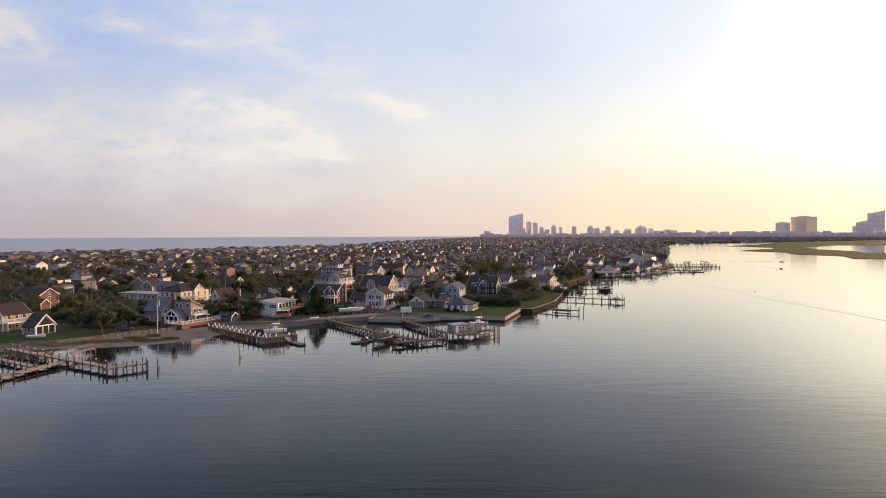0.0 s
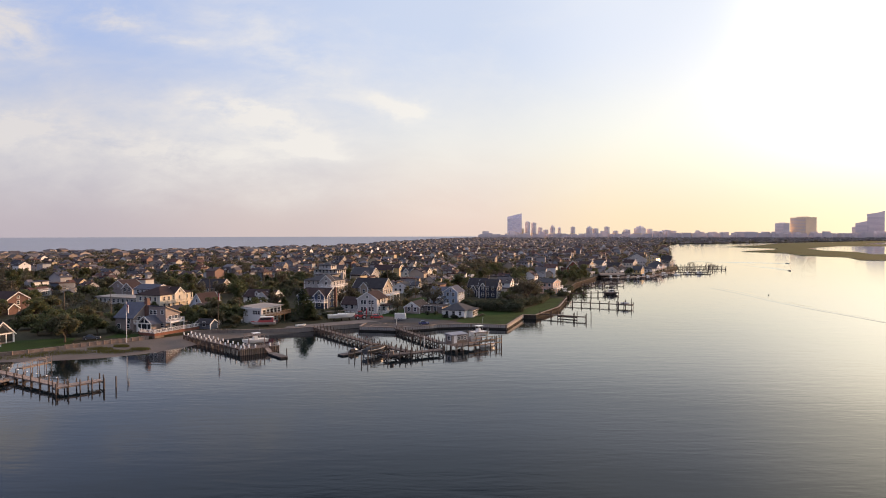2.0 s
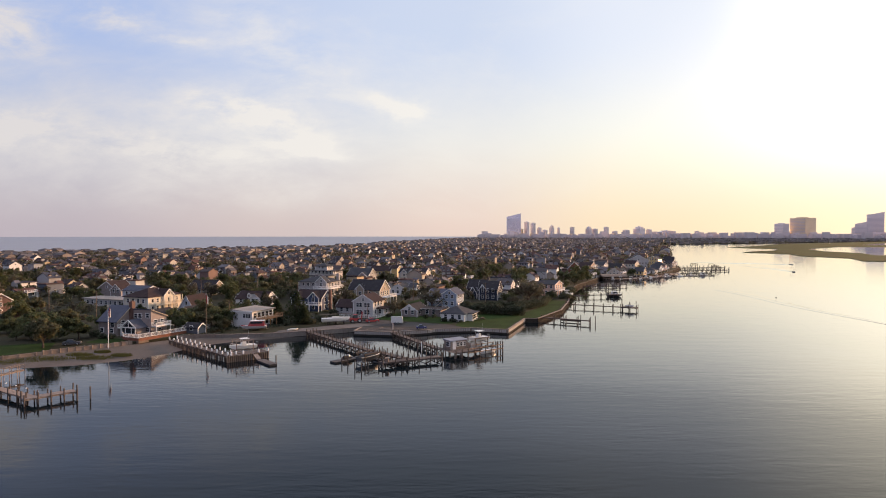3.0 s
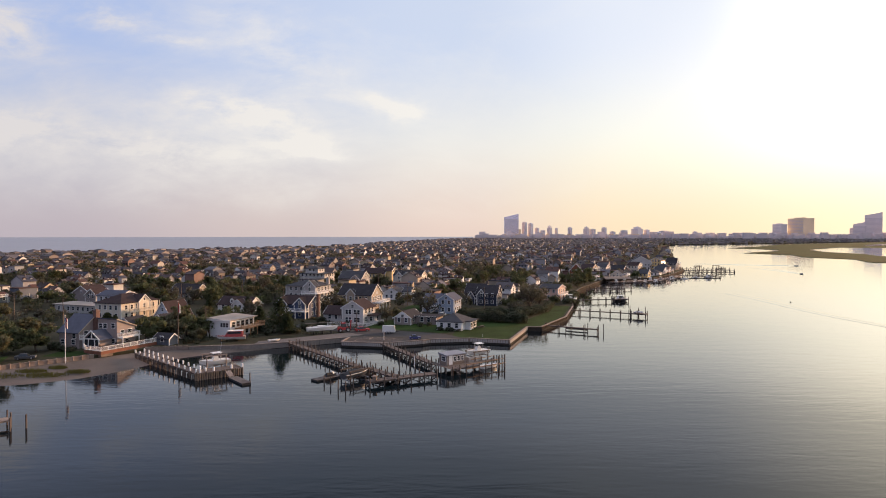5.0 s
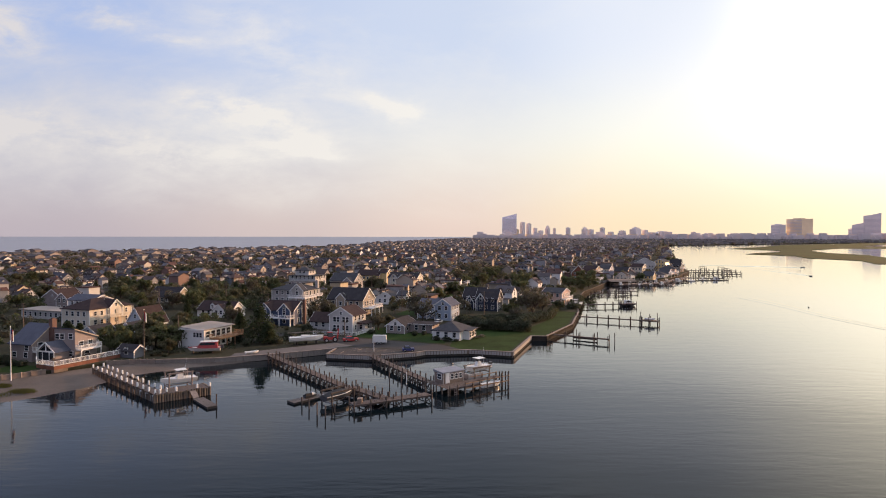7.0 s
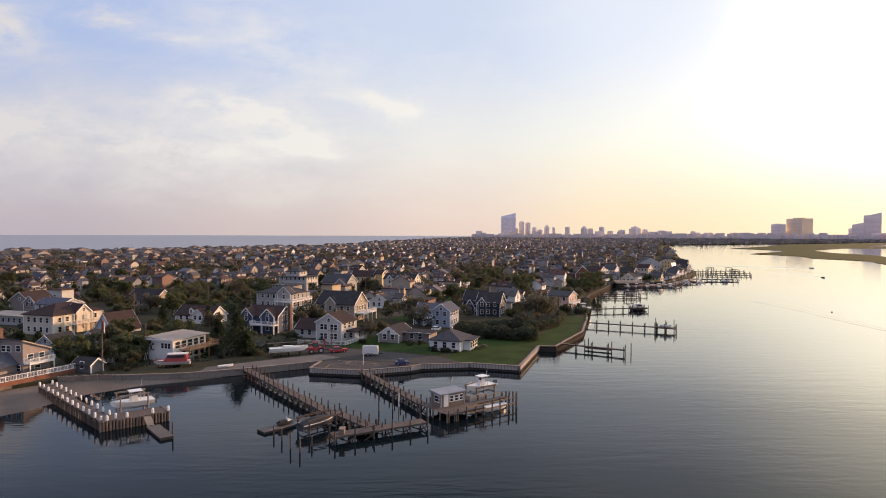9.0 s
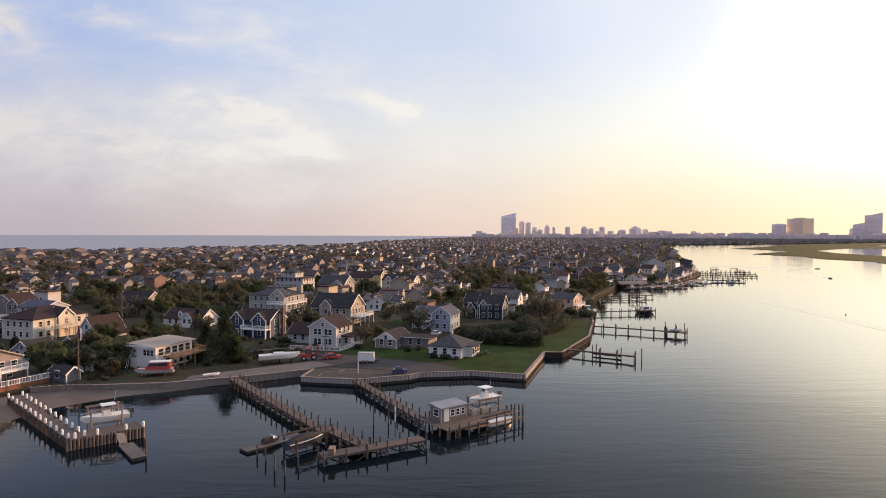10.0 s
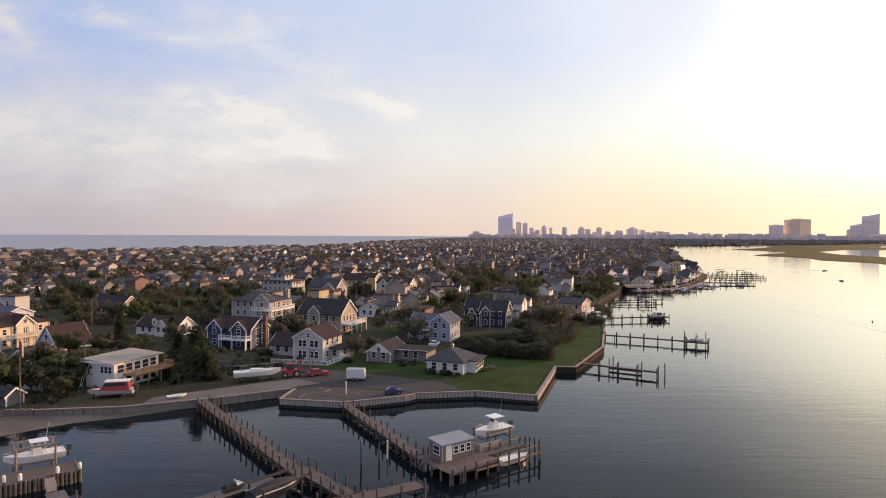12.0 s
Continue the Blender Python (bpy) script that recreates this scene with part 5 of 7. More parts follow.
def lobe(m, c, r, n, s, rng, flat=0.75):
    for _ in range(n):
        d = Vector((rng.gauss(0, 1), rng.gauss(0, 1), rng.gauss(0.25, 1))).normalized()
        k = r * (rng.random() ** 0.35) * rng.uniform(0.8, 1.08)
        leaf(m, c + Vector((d.x * k, d.y * k, d.z * k * flat)), s * rng.uniform(0.6, 1.3), rng, 0, d)


def broad_tree(name, label, mat, H, R, seed, dens=1.0, trunk=0.3, size=0.27, lobes=15):
    rng = random.Random(seed)
    ob = thing(name, label, "tree", group="trees of the island")
    t, c = M(), M()
    fork = Vector((rng.uniform(-0.2, 0.2), rng.uniform(-0.2, 0.2), H * 0.2))
    t.tube((0, 0, -0.2), fork, trunk * R / 4, trunk * R / 5.5, 8)
    for k in range(lobes):
        an = k * 2.4 + rng.uniform(-0.4, 0.4)
        q = rng.uniform(0.3, 0.85) * R if k else 0
        e = Vector((math.cos(an) * q, math.sin(an) * q, H * rng.uniform(0.34, 0.84) - 0.12 * q))
        mid = fork.lerp(e, 0.5) + Vector((0, 0, 0.06 * H))
        t.tube(fork, mid, trunk * R / 8, trunk * R / 13, 5, caps=False)
        t.tube(mid, e, trunk * R / 13, 0.03, 5, caps=False)
        for _ in range(3):
            e2 = e + Vector((rng.gauss(0, 1), rng.gauss(0, 1), rng.gauss(0.3, 0.7))) * R * 0.2
            t.tube(mid.lerp(e, 0.6), e2, 0.05, 0.02, 4, caps=False)
        lobe(c, e, R * rng.uniform(0.28, 0.46), int(185 * dens * rng.uniform(0.7, 1.3)), size, rng)
    part("trunk", t, m_bark, ob)
    part("crown", c, mat, ob)
    return ob


def pine_tree(name, label, mat, H, R, seed):
    rng = random.Random(seed)
    ob = thing(name, label, "tree", group="trees of the island")
    t, c = M(), M()
    t.tube((0, 0, -0.2), (0.1, 0, H * 0.95), 0.24, 0.04, 7)
    k = 0
    z = H * 0.12
    while z < H * 0.97:
        r = R * (1 - z / H) ** 0.75 + 0.25
        for s in range(7):
            an = k * 0.9 + s * math.tau / 7 + rng.uniform(-0.3, 0.3)
            q = r * rng.uniform(0.55, 1.1)
            e = Vector((math.cos(an) * q, math.sin(an) * q, z - 0.05 * q))
            t.tube((0, 0, z + 0.2), e, 0.05, 0.02, 4, caps=False)
            for g in (0.5, 0.95):
                lobe(c, Vector((0, 0, z)).lerp(e, g), 0.28 * r + 0.22, 15, 0.25, rng, 0.5)
        k += 1
        z += H * 0.075
    part("trunk", t, m_bark, ob)
    part("crown", c, mat, ob)
    return ob


def bush(name, label, mat, R, H, seed, n=5):
    rng = random.Random(seed)
    ob = thing(name, label, "bush", group="bushes of the gardens")
    c, t = M(), M()
    for k in range(n):
        p = Vector((rng.uniform(-0.6, 0.6) * R, rng.uniform(-0.6, 0.6) * R, H * rng.uniform(0.35, 0.6)))
        t.tube((0, 0, -0.1), p, 0.06, 0.03, 4, caps=False)
        lobe(c, p, R * rng.uniform(0.4, 0.6), 110, 0.22, rng, H / R * 0.75)
    part("stem", t, m_bark, ob)
    part("foliage", c, mat, ob)
    return ob


class Kind:
    """A template tree that is put down first and then copied."""

    def __init__(self, ob):
        self.ob, self.first = ob, True

    def put(self, x, y, s=1.0, turn=None, z=GZ, label=""):
        m = Matrix.Translation((x, y, z)) @ Matrix.Rotation(random.uniform(0, 6.28) if turn is None else turn, 4, "Z")
        if self.first:
            self.ob.matrix_world = m @ Matrix.Scale(s, 4)
            self.first = False
            o = self.ob
        else:
            o = copy_thing(self.ob, m)
            o.scale = (s * random.uniform(0.9, 1.1), s * random.uniform(0.9, 1.1), s * random.uniform(0.88, 1.12))
        if label:
            o["label"] = label
        return o


k_round = Kind(broad_tree("tree", "leafy green broad tree", m_leaf, 9.5, 4.6, 1))
k_wide = Kind(broad_tree("tree", "dark green spreading tree", m_leaf, 8.0, 5.4, 2, 1.0))
k_tall = Kind(broad_tree("tree", "tall green tree with uneven crown", m_leaf, 12, 4.6, 3))
k_spring = Kind(broad_tree("tree", "tree with thin budding brown-green crown", m_spring, 10, 5.0, 4, 0.42, 0.34, 0.3, 15))
k_olive = Kind(broad_tree("tree", "olive-brown garden tree in spring leaf", m_olive, 8.5, 4.4, 5, 0.9))
k_pine = Kind(pine_tree("pine_tree", "dark evergreen tree with tapering crown", m_pine, 10, 3.4, 6))
k_cedar = Kind(pine_tree("cedar_tree", "dense dark cedar with ragged outline", m_pine, 8, 3.8, 7))
k_bush = Kind(bush("bush", "dark green rounded garden bush", m_hedge, 2.2, 2.4, 8))
k_low = Kind(bush("bush", "low brownish garden shrub", m_olive, 1.6, 1.5, 9, 4))

# trees close to the water
k_spring_big = Kind(broad_tree("tree", "large spreading tree with budding brown crown behind the lawn", m_spring, 11.5, 7.4, 21, 0.6, 0.36, 0.32, 19))
k_spring_big.put(38, 296, 1.0)
k_big_pine = Kind(pine_tree("pine_tree", "broad dark evergreen beside the white house", m_pine, 11, 5.2, 22))
k_big_pine.put(-48.5, 240)
for kd, x, y, s in ((k_cedar, -45.5, 236.5, 0.8), (k_round, -79, 222, 0.7), (k_olive, -74, 224.5, 0.75), (k_wide, -70, 229, 0.8), (k_round, -83, 232, 0.65), (k_olive, -67, 222, 0.5),
                    (k_olive, -104.5, 192, 0.95), (k_wide, -110, 203, 1.0), (k_round, -103, 206, 0.8), (k_wide, -117, 210, 1.0), (k_cedar, -96, 228, 0.9), (k_olive, -118, 226, 0.8), (k_round, -74.5, 232, 0.85), (k_olive, -78.5, 236, 0.9), (k_wide, -70, 238, 0.75), (k_round, -84, 226, 0.7), (k_wide, -112, 240, 0.6), (k_cedar, -103, 246, 0.6),
                    (k_pine, -72, 285, 0.7), (k_spring, -68, 277, 0.7), (k_olive, -80, 262, 0.8), (k_wide, -70, 258, 0.8), (k_cedar, -61, 262, 0.8), (k_round, -88, 262, 0.7), (k_pine, -86, 283, 0.7),
                    (k_spring, -40, 292, 0.9), (k_olive, -36, 290, 0.7), (k_spring, -6, 300, 1.0), (k_round, 1, 345, 0.9), (k_spring, -3, 281, 1.0), (k_spring, -17, 262, 0.6), (k_spring, -43, 284, 0.7), (k_olive, -14, 266, 0.6),
                    (k_wide, 30, 300, 0.6), (k_round, 84, 412, 1.0), (k_round, 90, 425, 1.1), (k_wide, 78, 420, 1.0), (k_round, 46, 392, 1.1), (k_olive, 60, 360, 0.8), (k_wide, 20, 350, 0.9),
                    (k_spring, 44, 310, 0.7), (k_round, 10, 360, 0.9), (k_round, 218, 640, 0.9), (k_round, 225, 660, 1.1), (k_wide, 68, 372, 0.6), (k_olive, 80, 400, 0.6), (k_wide, 96, 436, 0.7), (k_round, 108, 462, 0.6), (k_wide, 140, 488, 0.6), (k_olive, 160, 510, 0.5),
                    (k_wide, 45, 322, 0.7), (k_olive, 34, 318, 0.6), (k_spring, 30, 286, 0.6), (k_wide, 52, 318, 0.5)):
    kd.put(x, y, s)
rng = random.Random(9)
for _ in range(40):  # thicket behind the steep roof
    x, y = rng.uniform(-128, -40), rng.uniform(318, 345)
    if all(math.hypot(x - a, y - b) > r + 1 for a, b, r in RESERVED):
        rng.choice((k_wide, k_wide, k_olive, k_cedar, k_spring, k_round)).put(x, y, rng.uniform(0.55, 0.9))
for _ in range(34):  # trees round the brick house
    x, y = rng.uniform(-222, -138), rng.uniform(236, 330)
    if x < -0.5 * y and all(math.hypot(x - a, y - b) > r - 1 for a, b, r in RESERVED):
        rng.choice((k_wide, k_olive, k_spring, k_spring, k_round)).put(x, y, rng.uniform(0.55, 0.9))
for _ in range(34):  # thicket among the western gardens
    x, y = rng.uniform(-136, -101), rng.uniform(204, 236)
    if x > -0.625 * y and all(math.hypot(x - a, y - b) > r + 1 for a, b, r in RESERVED):
        rng.choice((k_wide, k_wide, k_olive, k_cedar, k_round)).put(x, y, rng.uniform(0.4, 0.62))
for x, y, s in ((-53, 238, 0.9), (-50.5, 234, 0.7), (-46, 240.5, 0.9), (-43, 237, 0.7), (-40.5, 243, 0.8), (-55.5, 243, 0.9), (-38, 256, 0.9), (-61, 250, 1.0), (-66, 247, 1.0), (-33, 250, 0.7), (-64, 256, 1.1), (-57, 260, 1.0), (4.5, 240.6, 0.55), (1.5, 242, 0.6), (7.5, 240, 0.4), (-30, 256.5, 0.5), (-27, 255.3, 0.4), (-40, 262, 0.7), (-52, 268, 0.8), (-46, 262, 0.6), (-44, 268, 0.6), (-58, 255, 0.7), (-55, 248, 0.8), (-51, 252, 0.7), (-97, 207, 0.7), (-94, 206.5, 0.6), (-100, 209, 0.8),
                (-66, 218.5, 0.6), (-69, 219.5, 0.7), (-79.5, 213.5, 0.5), (-42, 247, 0.7), (-38, 250, 0.6), (-35, 246, 0.5), (-46, 245, 0.8), (-18, 254, 0.5), (-5, 251, 0.7), (-2, 252, 0.6)):
    rng.choice((k_bush, k_bush, k_low)).put(x, y, s * rng.uniform(0.9, 1.3))
n = 0
for x, y in GAPS:
    if y < 640 and n < 120:
        rng.choice((k_round, k_wide, k_tall, k_olive, k_olive, k_spring, k_spring, k_spring, k_cedar, k_pine)).put(x + rng.uniform(-4, 4), y + rng.uniform(-4, 4), rng.uniform(0.6, 0.98))
        n += 1
# garden trees and shrubs between the nearer houses: too many to count, so one mass of leaves
gt = M()
rng = random.Random(31)
for cy, cx, i, j in cells:
    if cy > 600:
        break
    for _ in range(7 if in_grove(cx, cy) else 4 if cx < -60 and cy < 500 else 3):
        x, y = cx + rng.uniform(-9, 9), cy + rng.uniform(-12, 12)
        if rng.random() < 0.3:
            x, y = cx + 8.7 * U.x + 12 * V.x + rng.uniform(-2, 2), cy + 8.7 * U.y + 12 * V.y + rng.uniform(-2, 2)
        if not inside(x, y, LAND) or to_shore(x, y, SHORE) < 7 or any(math.hypot(x - a, y - b) < r * 0.9 + 1 for a, b, r in RESERVED) or (y < 300 and x > -118) or any(abs(x - a) < 7 and abs(y - b) < 7 and math.hypot(x - a, y - b) < 6 for a, b in HOUSES):
            continue
        R, H = rng.uniform(1.5, 3.4), rng.uniform(2.2, 6.4) if x > -104 or y > 335 else rng.uniform(1.5, 3.6)
        mi = rng.choice((0, 1, 1, 2, 3, 3))
        gt.tube((x, y, GZ - 0.2), (x, y, GZ + H * 0.5), 0.16, 0.07, 5, 4)
        gt.n += [(0, 0, 1)] * 10
        for _ in range(5):
            c = Vector((x + rng.uniform(-0.55, 0.55) * R, y + rng.uniform(-0.55, 0.55) * R, GZ + H * rng.uniform(0.35, 0.8)))
            for _ in range(40):
                d = Vector((rng.gauss(0, 1), rng.gauss(0, 1), rng.gauss(0.25, 1))).normalized()
                leaf(gt, c + Vector((d.x, d.y, d.z * 0.8)) * R * 0.55 * rng.random() ** 0.3, rng.uniform(0.2, 0.4), rng, mi, d)
solid("garden_trees", gt, [m_leaf, m_olive, m_hedge, m_spring, m_bark], "garden trees and shrubs between the houses", "trees", kind="stuff")

# far tree clumps
rng = random.Random(13)
ft = M()
for cy, cx, i, j in cells:
    if cy < 560 or (cy > 900 and rng.random() < (0.4 if cy < 1500 else 0.9)) or not inside(cx, cy, LAND) or to_shore(cx, cy, SHORE) < 8:
        continue
    if cx < -200 and to_shore(cx, cy, OCEAN) < 110:
        continue
    grove = in_grove(cx, cy)
    for _ in range(4 if grove else 1):
        big = 1 if cy < 1500 else 1.5
        x, y = cx + rng.uniform(-9, 9), cy + rng.uniform(-11, 11)
        R, H = rng.uniform(2.0, 4.2) * big, rng.uniform(3.6, 7.0) if cy < 1400 else rng.uniform(3, 5)
        c = Vector((x, y, GZ + H * 0.55))
        for _ in range(46 if cy < 1200 else 12):
            d = Vector((rng.gauss(0, 1), rng.gauss(0, 1), rng.gauss(0.3, 1))).normalized()
            leaf(ft, c + Vector((d.x * R * 0.8, d.y * R * 0.8, d.z * H * 0.42)), R * (0.24 if cy < 1200 else 0.6), rng, 0, d)
solid("far_trees", ft, m_far_leaf, "far garden trees among the houses", "trees", kind="stuff")


def hedge(name, label, pts, wd, ht, mat, seed):
    rng = random.Random(seed)
    m = M()
    for (x0, y0), (x1, y1) in zip(pts, pts[1:]):
        L = math.hypot(x1 - x0, y1 - y0)
        for _ in range(int(L * wd * ht * 16)):
            t = rng.random()
            hh = ht * (0.8 + 0.35 * noise.noise((t * L * 0.3, seed, 0)))
            o, u = rng.uniform(-1, 1), rng.random() ** 0.6
            nx, ny = (y1 - y0) / L, -(x1 - x0) / L
            leaf(m, Vector((x0 + (x1 - x0) * t + nx * o * wd / 2, y0 + (y1 - y0) * t + ny * o * wd / 2, GZ + hh * u * (1 - 0.35 * o * o))), rng.uniform(0.13, 0.27), rng, 0, Vector((nx * o, ny * o, u)))
    return solid(name, m, mat, label, "hedge")


hedge("hedge", "thick dark untrimmed hedge behind the lawn", [(9, 270), (20, 262), (32, 260)], 7, 4.4, m_hedge, 1)
hedge("hedge", "tall dark hedge beside the salmon house", [(30, 272), (41, 286)], 4, 4.0, m_hedge, 2)
hedge("hedge", "dark shrubs along the grey houses", [(10, 278), (30, 284), (38, 288)], 5, 3.2, m_hedge, 3)
hedge("hedge", "dark shrubs above the timber bulkhead", [(58, 318), (70, 362)], 5.5, 2.4, m_hedge, 5)
hedge("hedge", "dark shrubs beside the garden bulkhead", [(42, 287), (49, 311)], 3.5, 3.0, m_hedge, 7)
hedge("hedge", "low shrubs above the marina", [(152, 486), (181, 530)], 1.6, 1.3, m_hedge, 6)
hedge("hedge", "clipped dark hedge in front of the cottage", [(2.2, 243.6), (8.0, 241.3)], 1.2, 1.0, m_hedge, 4)

# rough weeds on the open yards
rng = random.Random(57)
wd = M()
for _ in range(2600):
    x, y = rng.uniform(-74, -34), rng.uniform(221, 268)
    if noise.noise((x * 0.14, y * 0.14, 2.0)) < -0.05 or to_shore(x, y, SHORE) < 5 or (y < 232 and x > -52) or any(math.hypot(x - a, y - b) < r * 0.7 for a, b, r in RESERVED):
        continue
    for _ in range(4):
        leaf(wd, Vector((x + rng.gauss(0, 0.25), y + rng.gauss(0, 0.25), GZ + rng.uniform(0.05, 0.45))), rng.uniform(0.12, 0.26), rng, 0)
solid("yard_weeds", wd, m_hedge, "rough dark weeds over the open yards", "weeds", kind="stuff")

# tufts on the sand
rng = random.Random(3)
tf = M()
for cx, cy, r in ((-103, 180.5, 3.8), (-97, 182.5, 3.6), (-92, 187, 2.2), (-111, 175.5, 3.4), (-106, 178, 3.2), (-88, 190.5, 1.4), (-86.5, 183.5, 3.2), (-81, 186.5, 1.8)):
    for _ in range(620):
        a, q = rng.uniform(0, 6.28), r * rng.random() ** 0.8
        x, y = cx + math.cos(a) * q * 1.6, cy + math.sin(a) * q * 0.7
        zb = 1.1 + 0.022 * (y - 175)
        tf.faces([(x - 0.05, y, zb), (x + 0.05, y, zb), (x + rng.uniform(-0.25, 0.25), y + rng.uniform(-0.2, 0.2), zb + rng.uniform(0.4, 0.85))], [(0, 1, 2)])
solid("beach_grass", tf, m_beachgrass, "tufts of green-brown beach grass on the sand", "grass", kind="stuff")


# ======== piers ========
PILE = {}


def pile_mesh(r, mat):
    if (r, mat.name) not in PILE:
        p = M()
        p.tube((0, 0, 0), (0, 0, 1), r, r * 0.92, 8)
        PILE[(r, mat.name)] = p.mesh("piling", [mat], False)
    return PILE[(r, mat.name)]


def pile(ob, x, y, top, r=0.15, mat=None, z0=-1.2, name="piling", lean=0.015):
    o = part(name, pile_mesh(r, mat or m_pile), None, ob)
    o.matrix_basis = Matrix.Translation((x, y, z0)) @ Matrix.Rotation(random.uniform(-lean, lean), 4, "X") @ Matrix.Rotation(random.uniform(-lean, lean), 4, "Y") @ Matrix.Diagonal((1, 1, top - z0, 1))
    return o


def cap(ob, x, y, z, r=0.27, h=0.85):
    """A white rounded cover over a pile's top."""
    if "cap" not in PILE:
        c = M()
        c.tube((0, 0, 0), (0, 0, 0.75), 1, 1, 10)
        c.tube((0, 0, 0.75), (0, 0, 0.92), 1, 0.75, 10)
        c.tube((0, 0, 0.92), (0, 0, 1.0), 0.75, 0.3, 10)
        PILE["cap"] = c.mesh("piling_cap", [m_white])
    o = part("piling_cap", PILE["cap"], None, ob, "white pile cap")
    o.matrix_basis = Matrix.Translation((x, y, z)) @ Matrix.Diagonal((r, r, h, 1))


def boards(p, q, wd, z, board=0.3):
    """Deck boards across a straight run, with stringers."""
    m = M()
    p, q = Vector((*p, 0)), Vector((*q, 0))
    d = (q - p)
    L = d.length
    d.normalize()
    s = Vector((d.y, -d.x, 0))
    n = int(L / board)
    for k in range(n):
        c = p + d * (k + 0.5) * L / n
        e = random.uniform(0, 0.06)
        zz = z - 0.03 + random.uniform(-0.012, 0.012)
        m.beam(c - s * (wd / 2 + e) + Vector((0, 0, zz)), c + s * (wd / 2 + e) + Vector((0, 0, zz)), L / n - 0.025, 0.06)
    for o in (-1, 1):
        m.beam(p + s * o * (wd / 2 - 0.12) + Vector((0, 0, z - 0.2)), q + s * o * (wd / 2 - 0.12) + Vector((0, 0, z - 0.2)), 0.12, 0.26)
    return m


def run(ob, p, q, wd=1.7, z=2.4, gap=2.8, up=0.9, brace=True, r=0.14, caps=0, both=True, skip_first=False, planks=None):
    """A straight piece of pier: deck, pile bents with cap beams and cross braces."""
    part("deck", boards(p, q, wd, z), planks or m_deck, ob)
    L = math.hypot(q[0] - p[0], q[1] - p[1])
    dx, dy = (q[0] - p[0]) / L, (q[1] - p[1]) / L
    sx, sy = dy, -dx
    n = max(1, round(L / gap))
    h = wd / 2 + 0.1
    for k in range(n + 1):
        if k == 0 and skip_first:
            continue
        x, y = p[0] + dx * L * k / n, p[1] + dy * L * k / n
        for o in (-1, 1) if both else (1,):
            t = z + up * random.uniform(0.75, 1.15)
            pile(ob, x + sx * h * o, y + sy * h * o, t, r)
            if caps:
                cap(ob, x + sx * h * o, y + sy * h * o, z + 0.25, 0.2, caps)
        b = M()
        b.beam((x - sx * h, y - sy * h, z - 0.42), (x + sx * h, y + sy * h, z - 0.42), 0.16, 0.24)
        if brace:
            b.beam((x - sx * h, y - sy * h, 0.25), (x + sx * h, y + sy * h, z - 0.5), 0.07, 0.18)
            b.beam((x + sx * h, y + sy * h, 0.25), (x - sx * h, y - sy * h, z - 0.5), 0.07, 0.18)
        part("bent", b, m_dark_wood, ob)
        if brace and k < n:
            b = M()
            e = L / n
            for o in (-1, 1):
                X0, Y0 = x + sx * h * o, y + sy * h * o
                b.beam((X0, Y0, 0.3), (X0 + dx * e, Y0 + dy * e, z - 0.5), 0.06, 0.17)
            part("brace", b, m_dark_wood, ob)


def post(name, label, x, y, top, r=0.14, mat=None):
    ob = thing(name, label, "pile", group="mooring piles")
    pile(ob, x, y, top, r, mat)
    return ob


# pier with plain tops, at the west end of the beach
pA = thing("west_pier", "weathered wooden pier with T-shaped head and pale pile tops", "pier")
run(pA, (-115.5, 166.5), (-75.4, 142.3), 1.7, 2.3, 3.3, 0.95, False, planks=m_dock)
run(pA, (-76.2, 141.0), (-70.2, 147.2), 2.2, 2.3, 2.1, 1.1, False, planks=m_dock)
run(pA, (-91.8, 151.6), (-95.8, 134.0), 2.6, 1.8, 3.0, 0.9, False, planks=m_dock)
run(pA, (-114, 157), (-96, 146), 1.5, 1.9, 3.0, 0.8, False, planks=m_dock)
for k in range(13):
    t = k / 12
    cap(pA, -115.5 + 40.1 * t + 0.5, 166.5 - 24.2 * t + 0.9, 3.1, 0.17, 0.18)
for dx, dy in ((0.0, 0.0), (1.5, 1.7)):
    post("mooring_post", "lone mooring pile with pale top standing in the water", -68.1 + dx, 144.4 + dy, 3.3, 0.15)
lum = thing("timber_stack", "stack of weathered planks on the pier", "timber")
for k in range(5):
    m = M()
    m.beam((-94.6 + k * 0.42, 137 + k * 0.2, 1.9 + 0.12 * (k % 2)), (-91.6 + k * 0.42, 149 + k * 0.1, 1.95 + 0.12 * (k % 2)), 0.32, 0.14)
    part("plank", m, m_wood, lum)
gw = thing("gangway", "raised wooden gangway with rails beside the pier", "gangway")
m = boards((-93.5, 157.0), (-91.5, 164), 1.2, 2.75)
part("deck", m, m_wood, gw)
for o in (-0.6, 0.6):
    m = M()
    m.beam((-93.5 + o, 157, 3.6), (-91.5 + o, 164, 3.9), 0.08, 0.08)
    part("rail", m, m_wood, gw)
    for k in range(5):
        m = M()
        m.beam((-93.5 + o + 0.5 * k, 157 + 1.75 * k, 0.4), (-93.5 + o + 0.5 * k, 157 + 1.75 * k, 3.65 + 0.07 * k), 0.1, 0.1)
        part("post", m, m_wood, gw)

